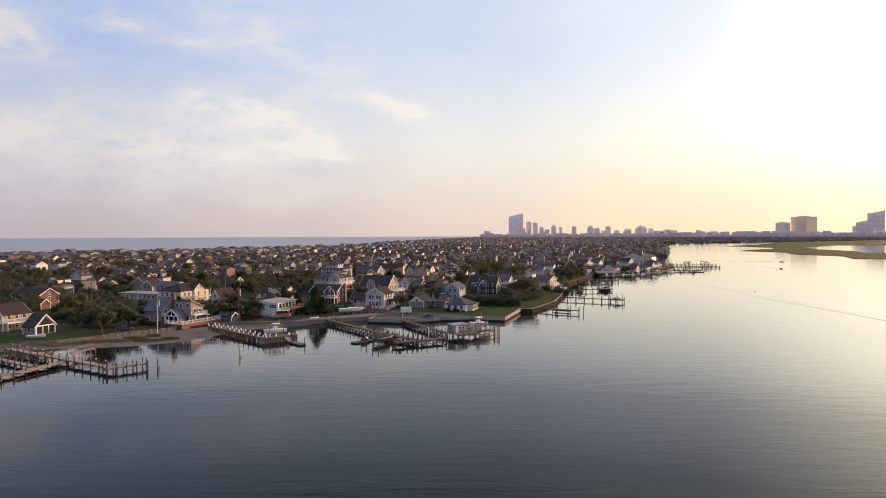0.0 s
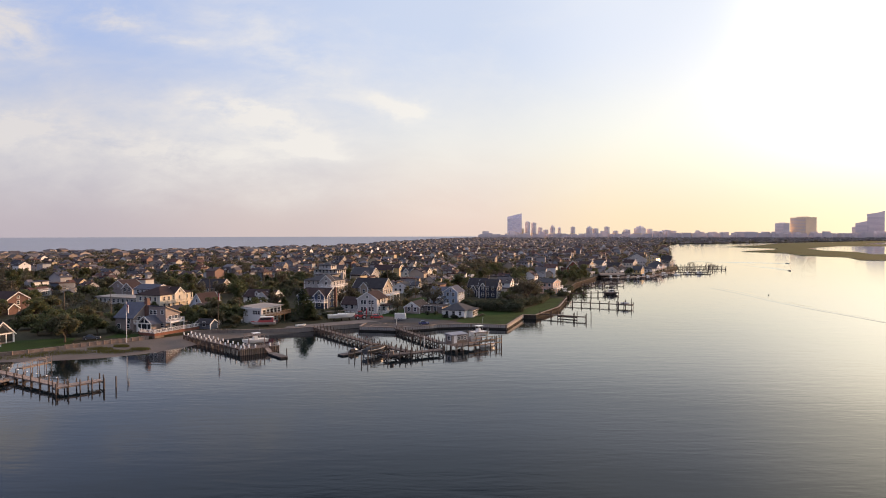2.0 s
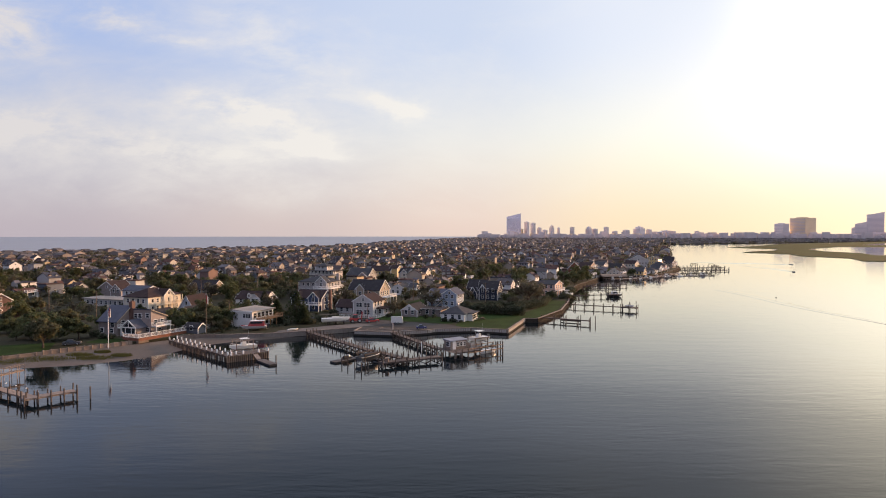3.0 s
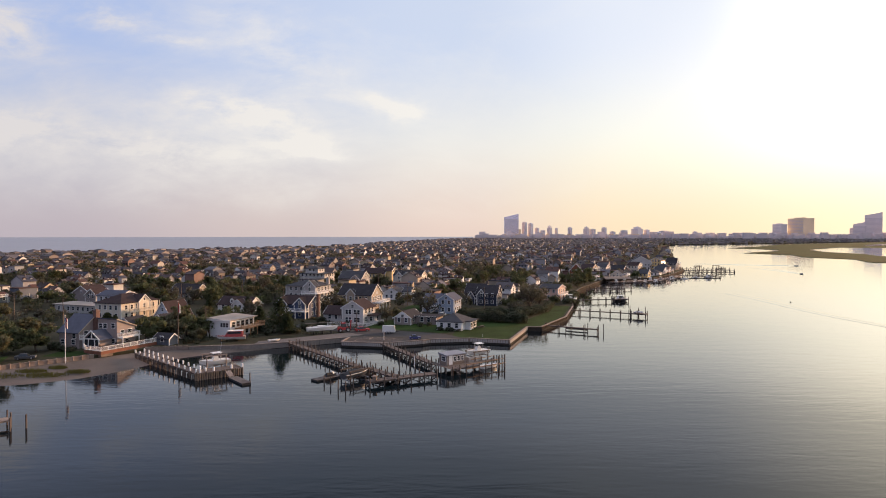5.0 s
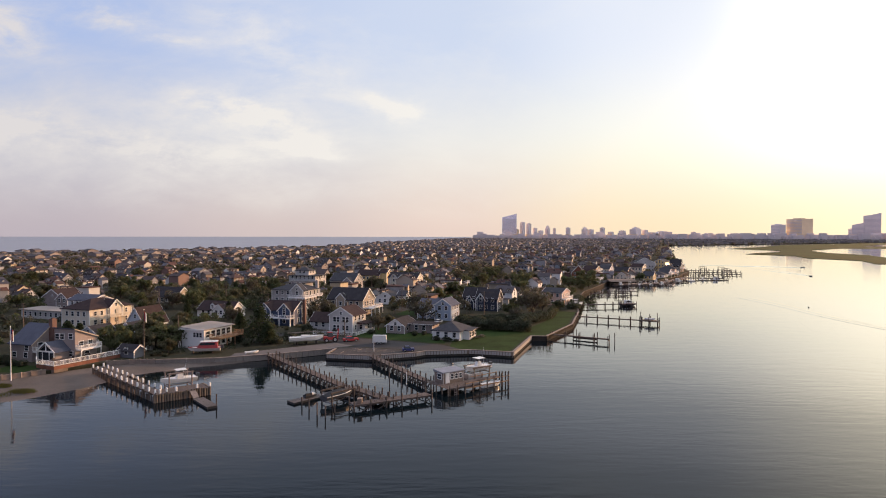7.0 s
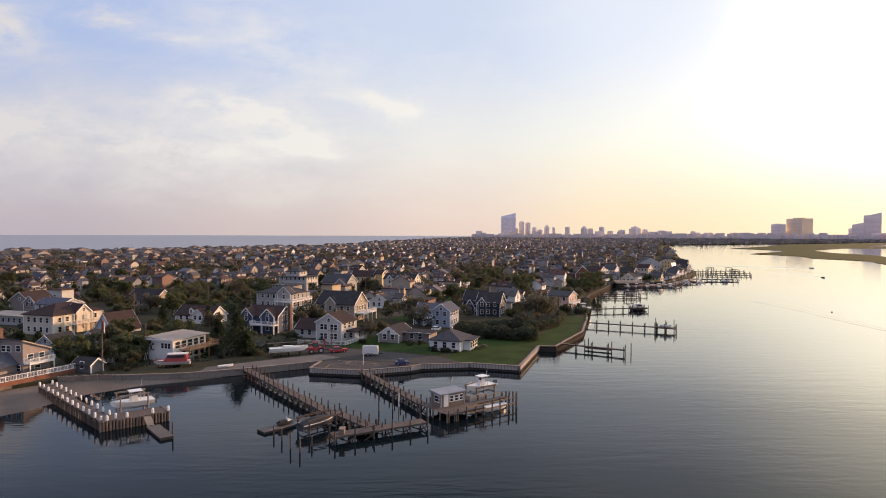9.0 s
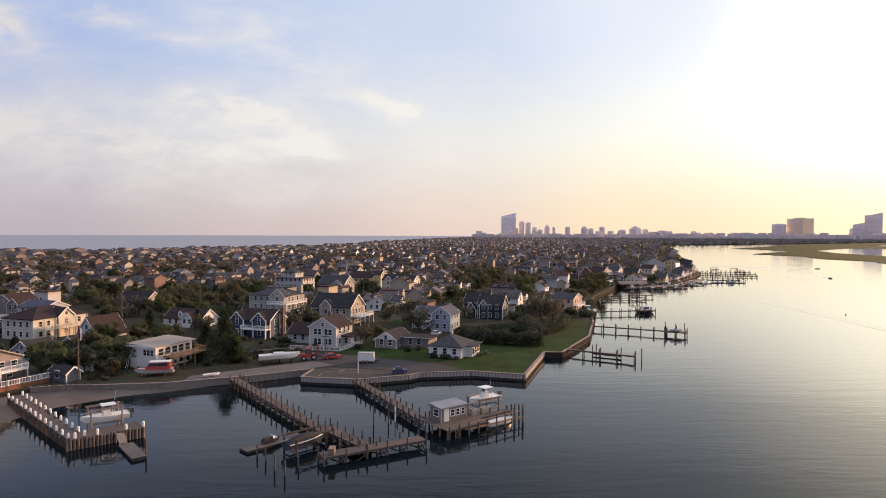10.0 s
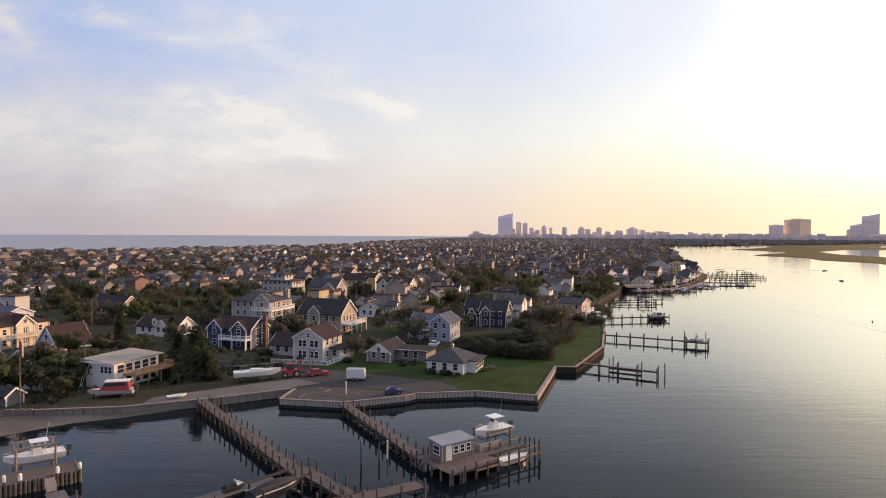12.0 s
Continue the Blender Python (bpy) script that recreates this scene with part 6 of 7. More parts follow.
# pier with the white pile caps
pB = thing("capped_pier", "timber pier with two rows of white-capped piles", "pier")
B0, B1 = Vector((-75.0, 203.6)), Vector((-50.8, 180.4))
run(pB, B0, B1, 2.0, 2.5, 2.7, 0.5, False, 0.2, 0.85)
d = (B1 - B0).normalized()
sB = Vector((d.y, -d.x))
for k in range(1, 40):
    p = B0 + d * k * 0.84 + sB * 1.15
    pile(pB, p.x, p.y, 2.25 + random.uniform(-0.2, 0.1), 0.14, m_pile)
H0, H1 = Vector((-51.6, 179.4)), Vector((-43.4, 185.7))
e = (H1 - H0).normalized()
nb = Vector((-e.y, e.x))
part("head_deck", boards(H0 + nb * 2.2, H1 + nb * 2.2, 4.4, 2.5), m_deck, pB)
for k in range(22):
    p = H0 + e * k * (H1 - H0).length / 21
    pile(pB, p.x, p.y, 2.55 + random.uniform(-0.1, 0.2), 0.2, m_pile_tan)
    if k in (2, 8, 16, 21):
        cap(pB, p.x, p.y, 2.75, 0.22, 0.85)
for k in range(9):
    p = H1 + nb * (0.5 * k + 0.3)
    pile(pB, p.x, p.y, 2.6, 0.19, m_pile_tan)
skirt_ = M()
skirt_.beam((H0.x + nb.x * 0.25, H0.y + nb.y * 0.25, 0.7), (H1.x + nb.x * 0.25, H1.y + nb.y * 0.25, 0.7), 0.1, 3.2)
part("backing", skirt_, m_dark_wood, pB, "dark wet boards behind the piles")
ramp = thing("ramp", "narrow sloping wooden ramp from pier to float", "ramp")
part("tread", boards((-46.2, 183.9), (-44.4, 181.4), 1.1, 0), m_wood, ramp)
ramp.matrix_world = Matrix.Translation((-45.3, 182.65, 2.0)) @ Matrix.Rotation(math.atan2(-2.5, 1.8), 4, "Z") @ Matrix.Rotation(radians(18), 4, "Y") @ Matrix.Rotation(-math.atan2(-2.5, 1.8), 4, "Z") @ Matrix.Translation((45.3, -182.65, 0))
fl = thing("floating_dock", "grey floating dock at the foot of the ramp", "float")
part("deck", boards((-44.2, 181.6), (-39.4, 175.7), 2.0, 1.45), m_concrete, fl)
m = M()
m.beam((-44.2, 181.6, 1.1), (-39.4, 175.7, 1.1), 1.9, 0.55)
part("pontoon", m, m_black, fl)
post("mooring_post", "dark mooring pile beside the float", -39.2, 177.3, 3.3)


def lift(name, label, x, y, rz, L=5.0, W=3.4, top=5.0, cradle=3.2, mat=None):
    """Four posts, beams and a cradle for a boat."""
    ob = thing(name, label, "boat lift", pose(x, y, 0, 0, 0, rz))
    mat = mat or m_wood
    for sx in (-1, 1):
        for sy in (-1, 1):
            pile(ob, sx * L / 2, sy * W / 2, top, 0.15, mat)
        m = M()
        m.beam((sx * L / 2, -W / 2, cradle - 0.15), (sx * L / 2, W / 2, cradle - 0.15), 0.2, 0.22)
        part("cradle_beam", m, m_metal, ob)
    for sy in (-1, 1):
        m = M()
        m.beam((-L / 2 - 0.3, sy * W / 2, top), (L / 2 + 0.3, sy * W / 2, top), 0.22, 0.26)
        part("top_beam", m, mat, ob)
        m = M()
        m.beam((-L / 2, sy * W * 0.2, cradle), (L / 2, sy * W * 0.2, cradle), 0.2, 0.14)
        part("bunk", m, mat, ob)
    return ob


def hull_mesh(L, B, H, n=13, flare=0.78, bow=1.0):
    """A lofted boat hull, bow towards +x, keel at z = 0."""
    rows = []
    for k in range(n):
        t = k / (n - 1)
        w = B / 2 * (1 - max(0, (t - 0.45) / 0.55) ** 2.2 * bow)
        sheer = H * (1 + 0.22 * t * t)
        keel = 0.0 if t < 0.7 else H * 0.75 * ((t - 0.7) / 0.3) ** 1.8
        x = -L / 2 + L * t
        w = max(w, 0.02)
        rows.append([(x, -w, sheer), (x, -w * 0.98, sheer * 0.8 + keel * 0.2), (x, -w * flare, max(keel, H * 0.28)), (x, 0, keel), (x, w * flare, max(keel, H * 0.28)), (x, w * 0.98, sheer * 0.8 + keel * 0.2), (x, w, sheer)])
    m = strip_mesh(rows)
    m.poly([rows[0][k] for k in range(7)])
    return m, rows


def boat(name, label, x, y, z, rz, L=7.5, B=2.5, H=1.1, hull=None, kind="console", stripe=None, category="boat", aft=-1.8):
    ob = thing(name, label, category, pose(x, y, z, 0, 0, rz))
    hm, rows = hull_mesh(L, B, H)
    part("hull", hm, hull or m_gel, ob)
    dk = M()
    top = [(r[0][0], r[0][1], r[0][2]) for r in rows]
    dk.faces([(a, b * 0.97, c - 0.06) for a, b, c in top] + [(a, -b * 0.97, c - 0.06) for a, b, c in top], [(k, k + 1, len(top) + k + 1, len(top) + k) for k in range(len(top) - 1)])
    part("deck", dk, m_gel if kind != "cover" else m_black, ob)
    for s, o in ((0, -1), (6, 1)):
        q = [[(p[0], p[1] + o * 0.06, p[2] + 0.05), (p[0], p[1] + o * 0.06, p[2] - 0.07), (p[0], p[1] - o * 0.03, p[2] - 0.07), (p[0], p[1] - o * 0.03, p[2] + 0.05), (p[0], p[1] + o * 0.06, p[2] + 0.05)] for p in (r[s] for r in rows)]
        part("rub_rail", strip_mesh(q), stripe or m_gel, ob)
    if kind in ("console", "cruiser"):
        for s in ((0,) if L < 7 else (-0.45, 0.45)):
            o = M()
            o.box(-L / 2 - 0.75, s - 0.2, H * 0.75, -L / 2 - 0.1, s + 0.2, H * 1.5)
            o.box(-L / 2 - 0.5, s - 0.1, H * 0.05, -L / 2 - 0.25, s + 0.1, H * 0.8)
            part("outboard_motor", o, m_dark_grey, ob)
    if kind == "console":
        c = M()
        c.hexa([(-0.9, -0.5, H), (0.5, -0.5, H), (0.5, 0.5, H), (-0.9, 0.5, H)], [(-0.7, -0.45, H + 1.0), (0.1, -0.45, H + 1.0), (0.1, 0.45, H + 1.0), (-0.7, 0.45, H + 1.0)])
        part("console", c, m_gel, ob)
        w = M()
        w.hexa([(0.05, -0.42, H + 1.0), (0.15, -0.42, H + 1.0), (0.15, 0.42, H + 1.0), (0.05, 0.42, H + 1.0)], [(-0.25, -0.36, H + 1.45), (-0.2, -0.36, H + 1.45), (-0.2, 0.36, H + 1.45), (-0.25, 0.36, H + 1.45)])
        part("windscreen", w, m_glass, ob)
        t = M()
        t.box(-1.5, -0.95, H + 1.65, 0.6, 0.95, H + 1.75)
        part("hard_top", t, m_gel, ob)
        f = M()
        for px in (-1.2, 0.3):
            for py in (-0.7, 0.7):
                f.tube((px, py, H - 0.05), (px, py, H + 1.66), 0.035, 0.035, 6)
        part("top_frame", f, m_metal, ob)
        a = M()
        a.tube((-1.2, 0.3, H + 1.7), (-1.6, 0.3, H + 4.0), 0.02, 0.012, 5)
        part("antenna", a, m_white, ob)
        r = M()
        for s in (0, 6):
            for r0, r1 in zip(rows[8:], rows[9:]):
                r.beam((r0[s][0], r0[s][1] * 0.95, r0[s][2] + 0.4), (r1[s][0], r1[s][1] * 0.95, r1[s][2] + 0.4), 0.04, 0.04)
        part("bow_rail", r, m_metal, ob)
    elif kind == "cruiser":
        c = M()
        c.hexa([(aft, -B * 0.4, H), (L * 0.24, -B * 0.36, H), (L * 0.24, B * 0.36, H), (aft, B * 0.4, H)], [(aft + 0.2, -B * 0.36, H + 1.5), (L * 0.1, -B * 0.32, H + 1.5), (L * 0.1, B * 0.32, H + 1.5), (aft + 0.2, B * 0.36, H + 1.5)])
        part("cabin", c, stripe or m_gel, ob)
        for s in (-1, 1):
            w = M()
            w.box(aft + 0.6, s * B * 0.39 - 0.03, H + 0.75, L * 0.12, s * B * 0.39 + 0.03, H + 1.3)
            part("cabin_window", w, m_glass, ob)
        t = M()
        t.box(aft - 0.1, -B * 0.4, H + 1.5, L * 0.12, B * 0.4, H + 1.62)
        part("cabin_roof", t, m_gel, ob)
    elif kind == "cover":
        c = M()
        n = len(rows)
        pts = []
        for k, r in enumerate(rows):
            w, zz = r[0][1], r[0][2]
            rise = 0.75 * math.sin(math.pi * min(1, k / (n - 1) * 0.95 + 0.05))
            pts.append([(r[0][0], w, zz + 0.02), (r[0][0], w * 0.5, zz + rise * 0.8), (r[0][0], 0, zz + rise), (r[0][0], -w * 0.5, zz + rise * 0.8), (r[0][0], -w, zz + 0.02)])
        part("canvas_cover", strip_mesh(pts), m_black, ob, "black canvas cover")
    elif kind == "sail":
        c = M()
        c.hexa([(-1.5, -0.8, H), (1.6, -0.6, H), (1.6, 0.6, H), (-1.5, 0.8, H)], [(-1.3, -0.7, H + 0.5), (1.1, -0.5, H + 0.4), (1.1, 0.5, H + 0.4), (-1.3, 0.7, H + 0.5)])
        part("cabin", c, m_gel, ob)
        m = M()
        m.tube((-L / 2 - 0.6, 0, H + 1.25), (L / 2 + 1.8, 0, H + 1.35), 0.09, 0.07, 8)
        part("lowered_mast", m, m_wood, ob)
        for px in (-L / 3, L / 3):
            s = M()
            s.beam((px, -0.3, H), (px, 0, H + 1.25), 0.06, 0.06)
            s.beam((px, 0.3, H), (px, 0, H + 1.25), 0.06, 0.06)
            part("mast_crutch", s, m_wood, ob)
    return ob


def stands(name, label, x, y, rz, L, zt, z0=GZ):
    ob = thing(name, label, "boat stand", pose(x, y, z0, 0, 0, rz))
    for px in (-L * 0.3, 0, L * 0.3):
        m = M()
        for s in (-1, 1):
            m.beam((px, s * 1.1, 0), (px, s * 0.6, zt + 0.45), 0.1, 0.1)
        m.beam((px, -0.9, zt * 0.5), (px, 0.9, zt * 0.5), 0.12, zt)
        part("stand", m, m_dark_wood, ob)


ang = math.degrees(math.atan2(e.y, e.x))
bc = (H0 + H1) / 2 + nb * 6.2 + e * 0.9
lift("boat_lift", "timber boat lift with pale beams behind the pier head", bc.x, bc.y, ang, 4.4, 3.2, 5.2, 2.7, m_wood)
boat("fishing_boat", "white centre-console fishing boat on a lift", bc.x, bc.y, 2.75, ang + 180, 6.9, 2.4, 1.1)

# dark trestle pier with its wide head
pC = thing("trestle_pier", "dark timber trestle pier with cross braces and wide head", "pier")
run(pC, (-41.2, 221.4), (-14.6, 184.2), 1.8, 2.4, 2.55, 1.15, True, skip_first=True)
run(pC, (-15.4, 187.0), (-8.0, 178.4), 2.0, 2.3, 2.2, 1.2, True)
run(pC, (-13.6, 174.3), (0.3, 181.8), 2.4, 2.2, 2.9, 1.0, True)
run(pC, (-9.4, 180.6), (-7.0, 177.6), 1.6, 2.2, 2.0, 0.8, False)
lift("boat_lift", "dark timber boat lift beside the trestle pier", -17.0, 180.2, 46, 5.2, 3.2, 3.4, 1.6, m_dark_wood)
boat("covered_boat", "dark motor boat with white gunwale under a black cover", -17.0, 180.2, 1.65, 46, 6.8, 2.4, 1.0, m_dark_grey, "cover", m_gel)
jf = thing("jet_float", "low grey floating platform beside the pier", "float")
part("deck", boards((-25.8, 178.9), (-18.8, 186.0), 2.3, 1.4), m_concrete, jf)
m = M()
m.beam((-25.8, 178.9, 1.05), (-18.8, 186.0, 1.05), 2.2, 0.5)
part("pontoon", m, m_black, jf)


def jet_ski(x, y, z, rz):
    ob = thing("jet_ski", "small grey and white jet ski on the float", "jet ski", pose(x, y, z, 0, 0, rz))
    hm, _ = hull_mesh(2.9, 1.1, 0.55, 9)
    part("hull", hm, m_dark_grey, ob)
    s = M()
    s.hexa([(-1.3, -0.3, 0.5), (0.3, -0.3, 0.5), (0.3, 0.3, 0.5), (-1.3, 0.3, 0.5)], [(-1.2, -0.2, 0.85), (0.1, -0.2, 0.8), (0.1, 0.2, 0.8), (-1.2, 0.2, 0.85)])
    part("seat", s, m_black, ob)
    c = M()
    c.hexa([(0.2, -0.4, 0.5), (1.2, -0.25, 0.55), (1.2, 0.25, 0.55), (0.2, 0.4, 0.5)], [(0.2, -0.25, 1.0), (0.6, -0.15, 0.9), (0.6, 0.15, 0.9), (0.2, 0.25, 1.0)])
    c.beam((0.2, -0.45, 1.05), (0.2, 0.45, 1.05), 0.06, 0.06)
    part("cowl", c, m_gel, ob)


jet_ski(-22.6, 182.2, 1.43, 45)
for x, y, t in ((-23.3, 177.2, 2.7), (-21.5, 175.2, 2.9), (-19.4, 171.6, 3.2), (-17.6, 169.9, 3.1), (-16.4, 172.8, 2.6)):
    post("mooring_post", "slender dark mooring pile off the pier", x, y, t, 0.13)
for x, y, t in ((-8.0, 191.6, 4.4), (-5.7, 193.1, 3.6)):
    post("mooring_post", "slender dark mooring pile between the piers", x, y, t, 0.12)
post("mooring_post", "white plastic-sleeved mooring pile between the piers", -4.6, 194.0, 3.6, 0.12, m_white)
bx = thing("dock_box", "brown storage box on the pier head", "box")
m = M()
m.box(-12.6, 174.2, 2.22, -11.8, 175.6, 3.0)
m.box(-12.65, 174.15, 3.0, -11.75, 175.65, 3.1)
part("body", m, m_hutwall, bx)

# pier with the hut
pD = thing("hut_pier", "timber pier with cross braces leading to a wide platform", "pier")
run(pD, (-14.2, 218.4), (-0.2, 191.6), 1.7, 2.4, 2.6, 1.0, True, skip_first=True)
D3, e1, e2 = Vector((4.4, 184.4)), Vector((0.807, 0.59)), Vector((-0.59, 0.807))


def P(a, b):
    return D3 + e1 * a + e2 * b


part("platform_deck", boards(P(-0.2, 4.0), P(8.2, 4.0), 8.0, 2.4), m_deck, pD)
part("platform_deck", boards(P(8.2, 3.3), P(15.8, 3.3), 1.3, 2.4), m_deck, pD)
for k in range(9):
    p = P(k * 1.95, -0.1)
    pile(pD, p.x, p.y, (3.1 if k < 5 else 3.6) + random.uniform(-0.15, 0.25), 0.14, m_pile)
    p = P(k * 1.95, 3.9 if k > 4 else 8.1)
    pile(pD, p.x, p.y, 3.2 + random.uniform(-0.2, 0.3), 0.14, m_pile)
for k in range(5):
    p = P(-0.3, k * 2.0)
    pile(pD, p.x, p.y, 2.5, 0.15, m_pile_tan)
for k in range(5):
    p = P(15.9, k * 1.0)
    pile(pD, p.x, p.y, 4.0 - 0.2 * k, 0.14, m_dark_wood)
m = M()
for a, b, c, dd in ((4, -0.1, 15.9, -0.1), (8.6, 3.9, 15.9, 3.9)):
    p, q = P(a, b), P(c, dd)
    m.beam((p.x, p.y, 2.95), (q.x, q.y, 3.1), 0.1, 0.14)
    m.beam((p.x, p.y, 2.0), (q.x, q.y, 2.0), 0.1, 0.24)
part("rail", m, m_rail_wood, pD, "tan rail boards")
m = M()
for a0, b0, a1, b1 in ((6.9, 7.9, 8.2, 7.9), (8.2, 7.9, 8.2, 4.2), (8.2, 4.2, 12.2, 4.2)):
    p, q = P(a0, b0), P(a1, b1)
    m.beam((p.x, p.y, 2.95), (q.x, q.y, 2.95), 0.1, 1.05)
part("board_wall", m, m_grey_sh, pD, "waist-high grey board wall")
lad = M()
for o in (0.0, 0.5):
    p, q = P(1.0 + o, -0.35), P(1.0 + o, -0.35)
    lad.beam((p.x, p.y, -0.5), (q.x, q.y, 3.2), 0.08, 0.08)
for k in range(8):
    p, q = P(1.0, -0.35), P(1.5, -0.35)
    lad.beam((p.x, p.y, 0.2 + k * 0.35), (q.x, q.y, 0.2 + k * 0.35), 0.05, 0.05)
part("ladder", lad, m_wood, pD)

c = P(4.05, 5.45)
hut = thing("pier_hut", "small shingled hut with pale flat roof on the pier platform", "hut", pose(c.x, c.y, 2.42, 0, 0, math.degrees(math.atan2(e1.y, e1.x))))
wm, rm = M(), M()
prism(wm, rm, 0, 0, 0, 5.3, 2.9, 2.2, 0.45, "x", 0.25, flat=True)
part("wall", wm, m_hutwall, hut)
part("roof", rm, m_roof_pale, hut)
blk = (0, 0, 0, 5.3, 2.9)
door(hut, "F", -1.55, blk, m_white, 0.85)
for s in (-0.35, 0.75, 1.85):
    window(hut, "F", s, 0.85, blk, 0.66, 0.95)
window(hut, "L", 0.2, 0.9, blk, 1.3, 1.0)
for sx in (-1, 1):
    for sy in (-1, 1):
        tr = M()
        tr.box(sx * 2.65 - 0.07, sy * 1.45 - 0.07, 0, sx * 2.65 + 0.07, sy * 1.45 + 0.07, 2.15)
        part("corner_board", tr, m_grey_sh, hut)

bp = P(12.9, 6.9)
lift("boat_lift", "tall timber boat lift behind the hut platform", bp.x, bp.y, math.degrees(math.atan2(e1.y, e1.x)), 4.4, 3.2, 4.3, 3.2, m_pile_tan)
boat("fishing_boat", "white centre-console boat with hard top raised on a lift", bp.x, bp.y, 3.25, math.degrees(math.atan2(e1.y, e1.x)) + 180, 6.6, 2.4, 1.05)
bq = P(12.1, 1.35)
boat("work_skiff", "small white skiff moored in the slip beside the hut platform", bq.x, bq.y, 0.9, math.degrees(math.atan2(e1.y, e1.x)), 5.0, 1.9, 0.8, m_gel, "open")
# garden piers on the bay side
pN = thing("garden_pier", "narrow timber pier with tall piles and a low lift beam", "pier")
run(pN, (37.5, 254.6), (52.6, 245.0), 0.9, 2.35, 4.2, 1.1, False)
m = M()
m.beam((43.8, 252.8, 1.5), (50.2, 248.8, 1.5), 0.35, 0.4)
part("lift_beam", m, m_dark_wood, pN)
for x, y in ((43.8, 252.8), (50.2, 248.8), (55.0, 247.0), (45.2, 254.4)):
    pile(pN, x, y, 3.8, 0.14)
pF = thing("long_garden_pier", "long narrow timber pier ending in a platform with lifts", "pier")
run(pF, (54.6, 297.2), (75.8, 286.0), 0.9, 2.4, 4.0, 1.1, False)
run(pF, (75.4, 286.4), (81.0, 283.4), 3.2, 2.4, 2.6, 1.4, False)
for x, y, t in ((76.2, 288.4, 5.0), (79.0, 287.2, 4.4), (81.4, 285.9, 4.8), (55.8, 299, 3.0), (57.2, 294.2, 2.8)):
    pile(pF, x, y, t, 0.13)
boat("dinghy", "small grey boat on the pier platform", 78.4, 285.0, 2.45, -28, 3.6, 1.5, 0.6, m_gel, "open")
pG = thing("garden_pier", "timber pier with a dark boat at its end", "pier")
run(pG, (64.8, 335.6), (84.0, 339.6), 0.9, 2.4, 4.0, 1.1, False)
run(pG, (83.6, 339.6), (90.6, 341.0), 3.0, 2.4, 2.6, 1.3, False)
boat("moored_boat", "dark-hulled cruiser moored at the garden pier", 88.5, 343.8, 0.8, 8, 7, 2.4, 1.2, m_dark_grey, "cruiser")
pH = thing("garden_pier", "timber pier with two side lifts", "pier")
run(pH, (83, 390), (104.5, 391.5), 0.9, 2.3, 4.0, 1.1, False)
run(pH, (87, 399), (112, 404), 0.9, 2.3, 4.0, 1.1, False)
lift("boat_lift", "dark timber boat lift at the garden pier", 101, 396, 5, 5, 3, 4.2, 2.0, m_dark_wood)

# ======== marina ========
rng = random.Random(17)
mar = thing("marina_pier", "timber marina pier with finger piles", "pier")
run(mar, (112, 452), (150, 456), 1.6, 1.6, 4.0, 1.6, False)
run(mar, (126, 470), (170, 480), 1.6, 1.6, 4.0, 1.6, False)
run(mar, (160, 496), (206, 500), 1.4, 1.4, 4.0, 1.6, False)
part("wide_deck", boards((115, 459), (153, 473), 8.0, 1.7), m_dock, mar, "pale weathered dock boards")
part("wide_deck", boards((152, 477), (184, 520), 5.0, 1.7), m_dock, mar, "pale weathered dock boards")
far_p = thing("cluster_pier", "far cluster of tall timber piers and lifts", "pier")
run(far_p, (186, 528), (214, 524), 1.4, 1.4, 3.6, 2.4, False)
run(far_p, (205, 562), (243, 556), 1.6, 1.9, 3.6, 1.5, False)
run(far_p, (214, 588), (254, 580), 1.6, 1.9, 3.6, 1.5, False)
run(far_p, (222, 612), (262, 606), 1.6, 1.9, 3.6, 1.5, False)
for x, y in ((236, 566), (246, 590), (230, 598), (254, 616), (240, 622)):
    lift("boat_lift", "tall dark timber boat lift", x, y, rng.uniform(-20, 10), 5, 3.4, 4.6, 2.4, m_pile_tan)
first = boat("motor_boat", "grey-white cabin boat moored in the marina", 118, 457, 0.7, 80, 6.6, 2.2, 0.9, m_palegrey, "cruiser")
second = boat("motor_boat", "low white open boat moored in the marina", 124, 458, 0.7, 80, 6.0, 2.1, 0.8, m_gel, "console")
tagged(first, group="marina boats"), tagged(second, group="marina boats")
for k, (x, y, rz) in enumerate(((131, 458.5, 82), (138, 459, 80), (145, 460, 84), (132, 475, 78), (140, 477, 78), (148, 479, 80), (156, 481, 80), (164, 482, 78), (168, 492, 5), (178, 494, 8), (190, 503, 3), (200, 505, 5))):
    copy_thing(first if k % 3 == 2 else second, pose(x, y, 0.7, 0, 0, rz))
bh = thing("covered_boathouse", "open timber boathouse with curved dark roof", "boathouse", pose(120, 466, 0, 0, 0, 8))
m = M()
N_ = 9
pts = []
for k in range(N_):
    t = -1 + 2 * k / (N_ - 1)
    pts.append([(-9, t * 6, 4.6 - 1.3 * t * t), (9, t * 6, 4.6 - 1.3 * t * t)])
m2 = strip_mesh(pts)
m2.faces([(p[s][0], p[s][1], p[s][2] - 0.25) for p in pts for s in (0, 1)], [(2 * k, 2 * k + 2, 2 * k + 3, 2 * k + 1) for k in range(N_ - 1)])
part("roof", m2, m_hutwall, bh)
for x in (-8.5, -4.2, 0, 4.2, 8.5):
    for y in (-5.6, 5.6):
        pile(bh, x, y, 3.5, 0.16, m_pile_tan)


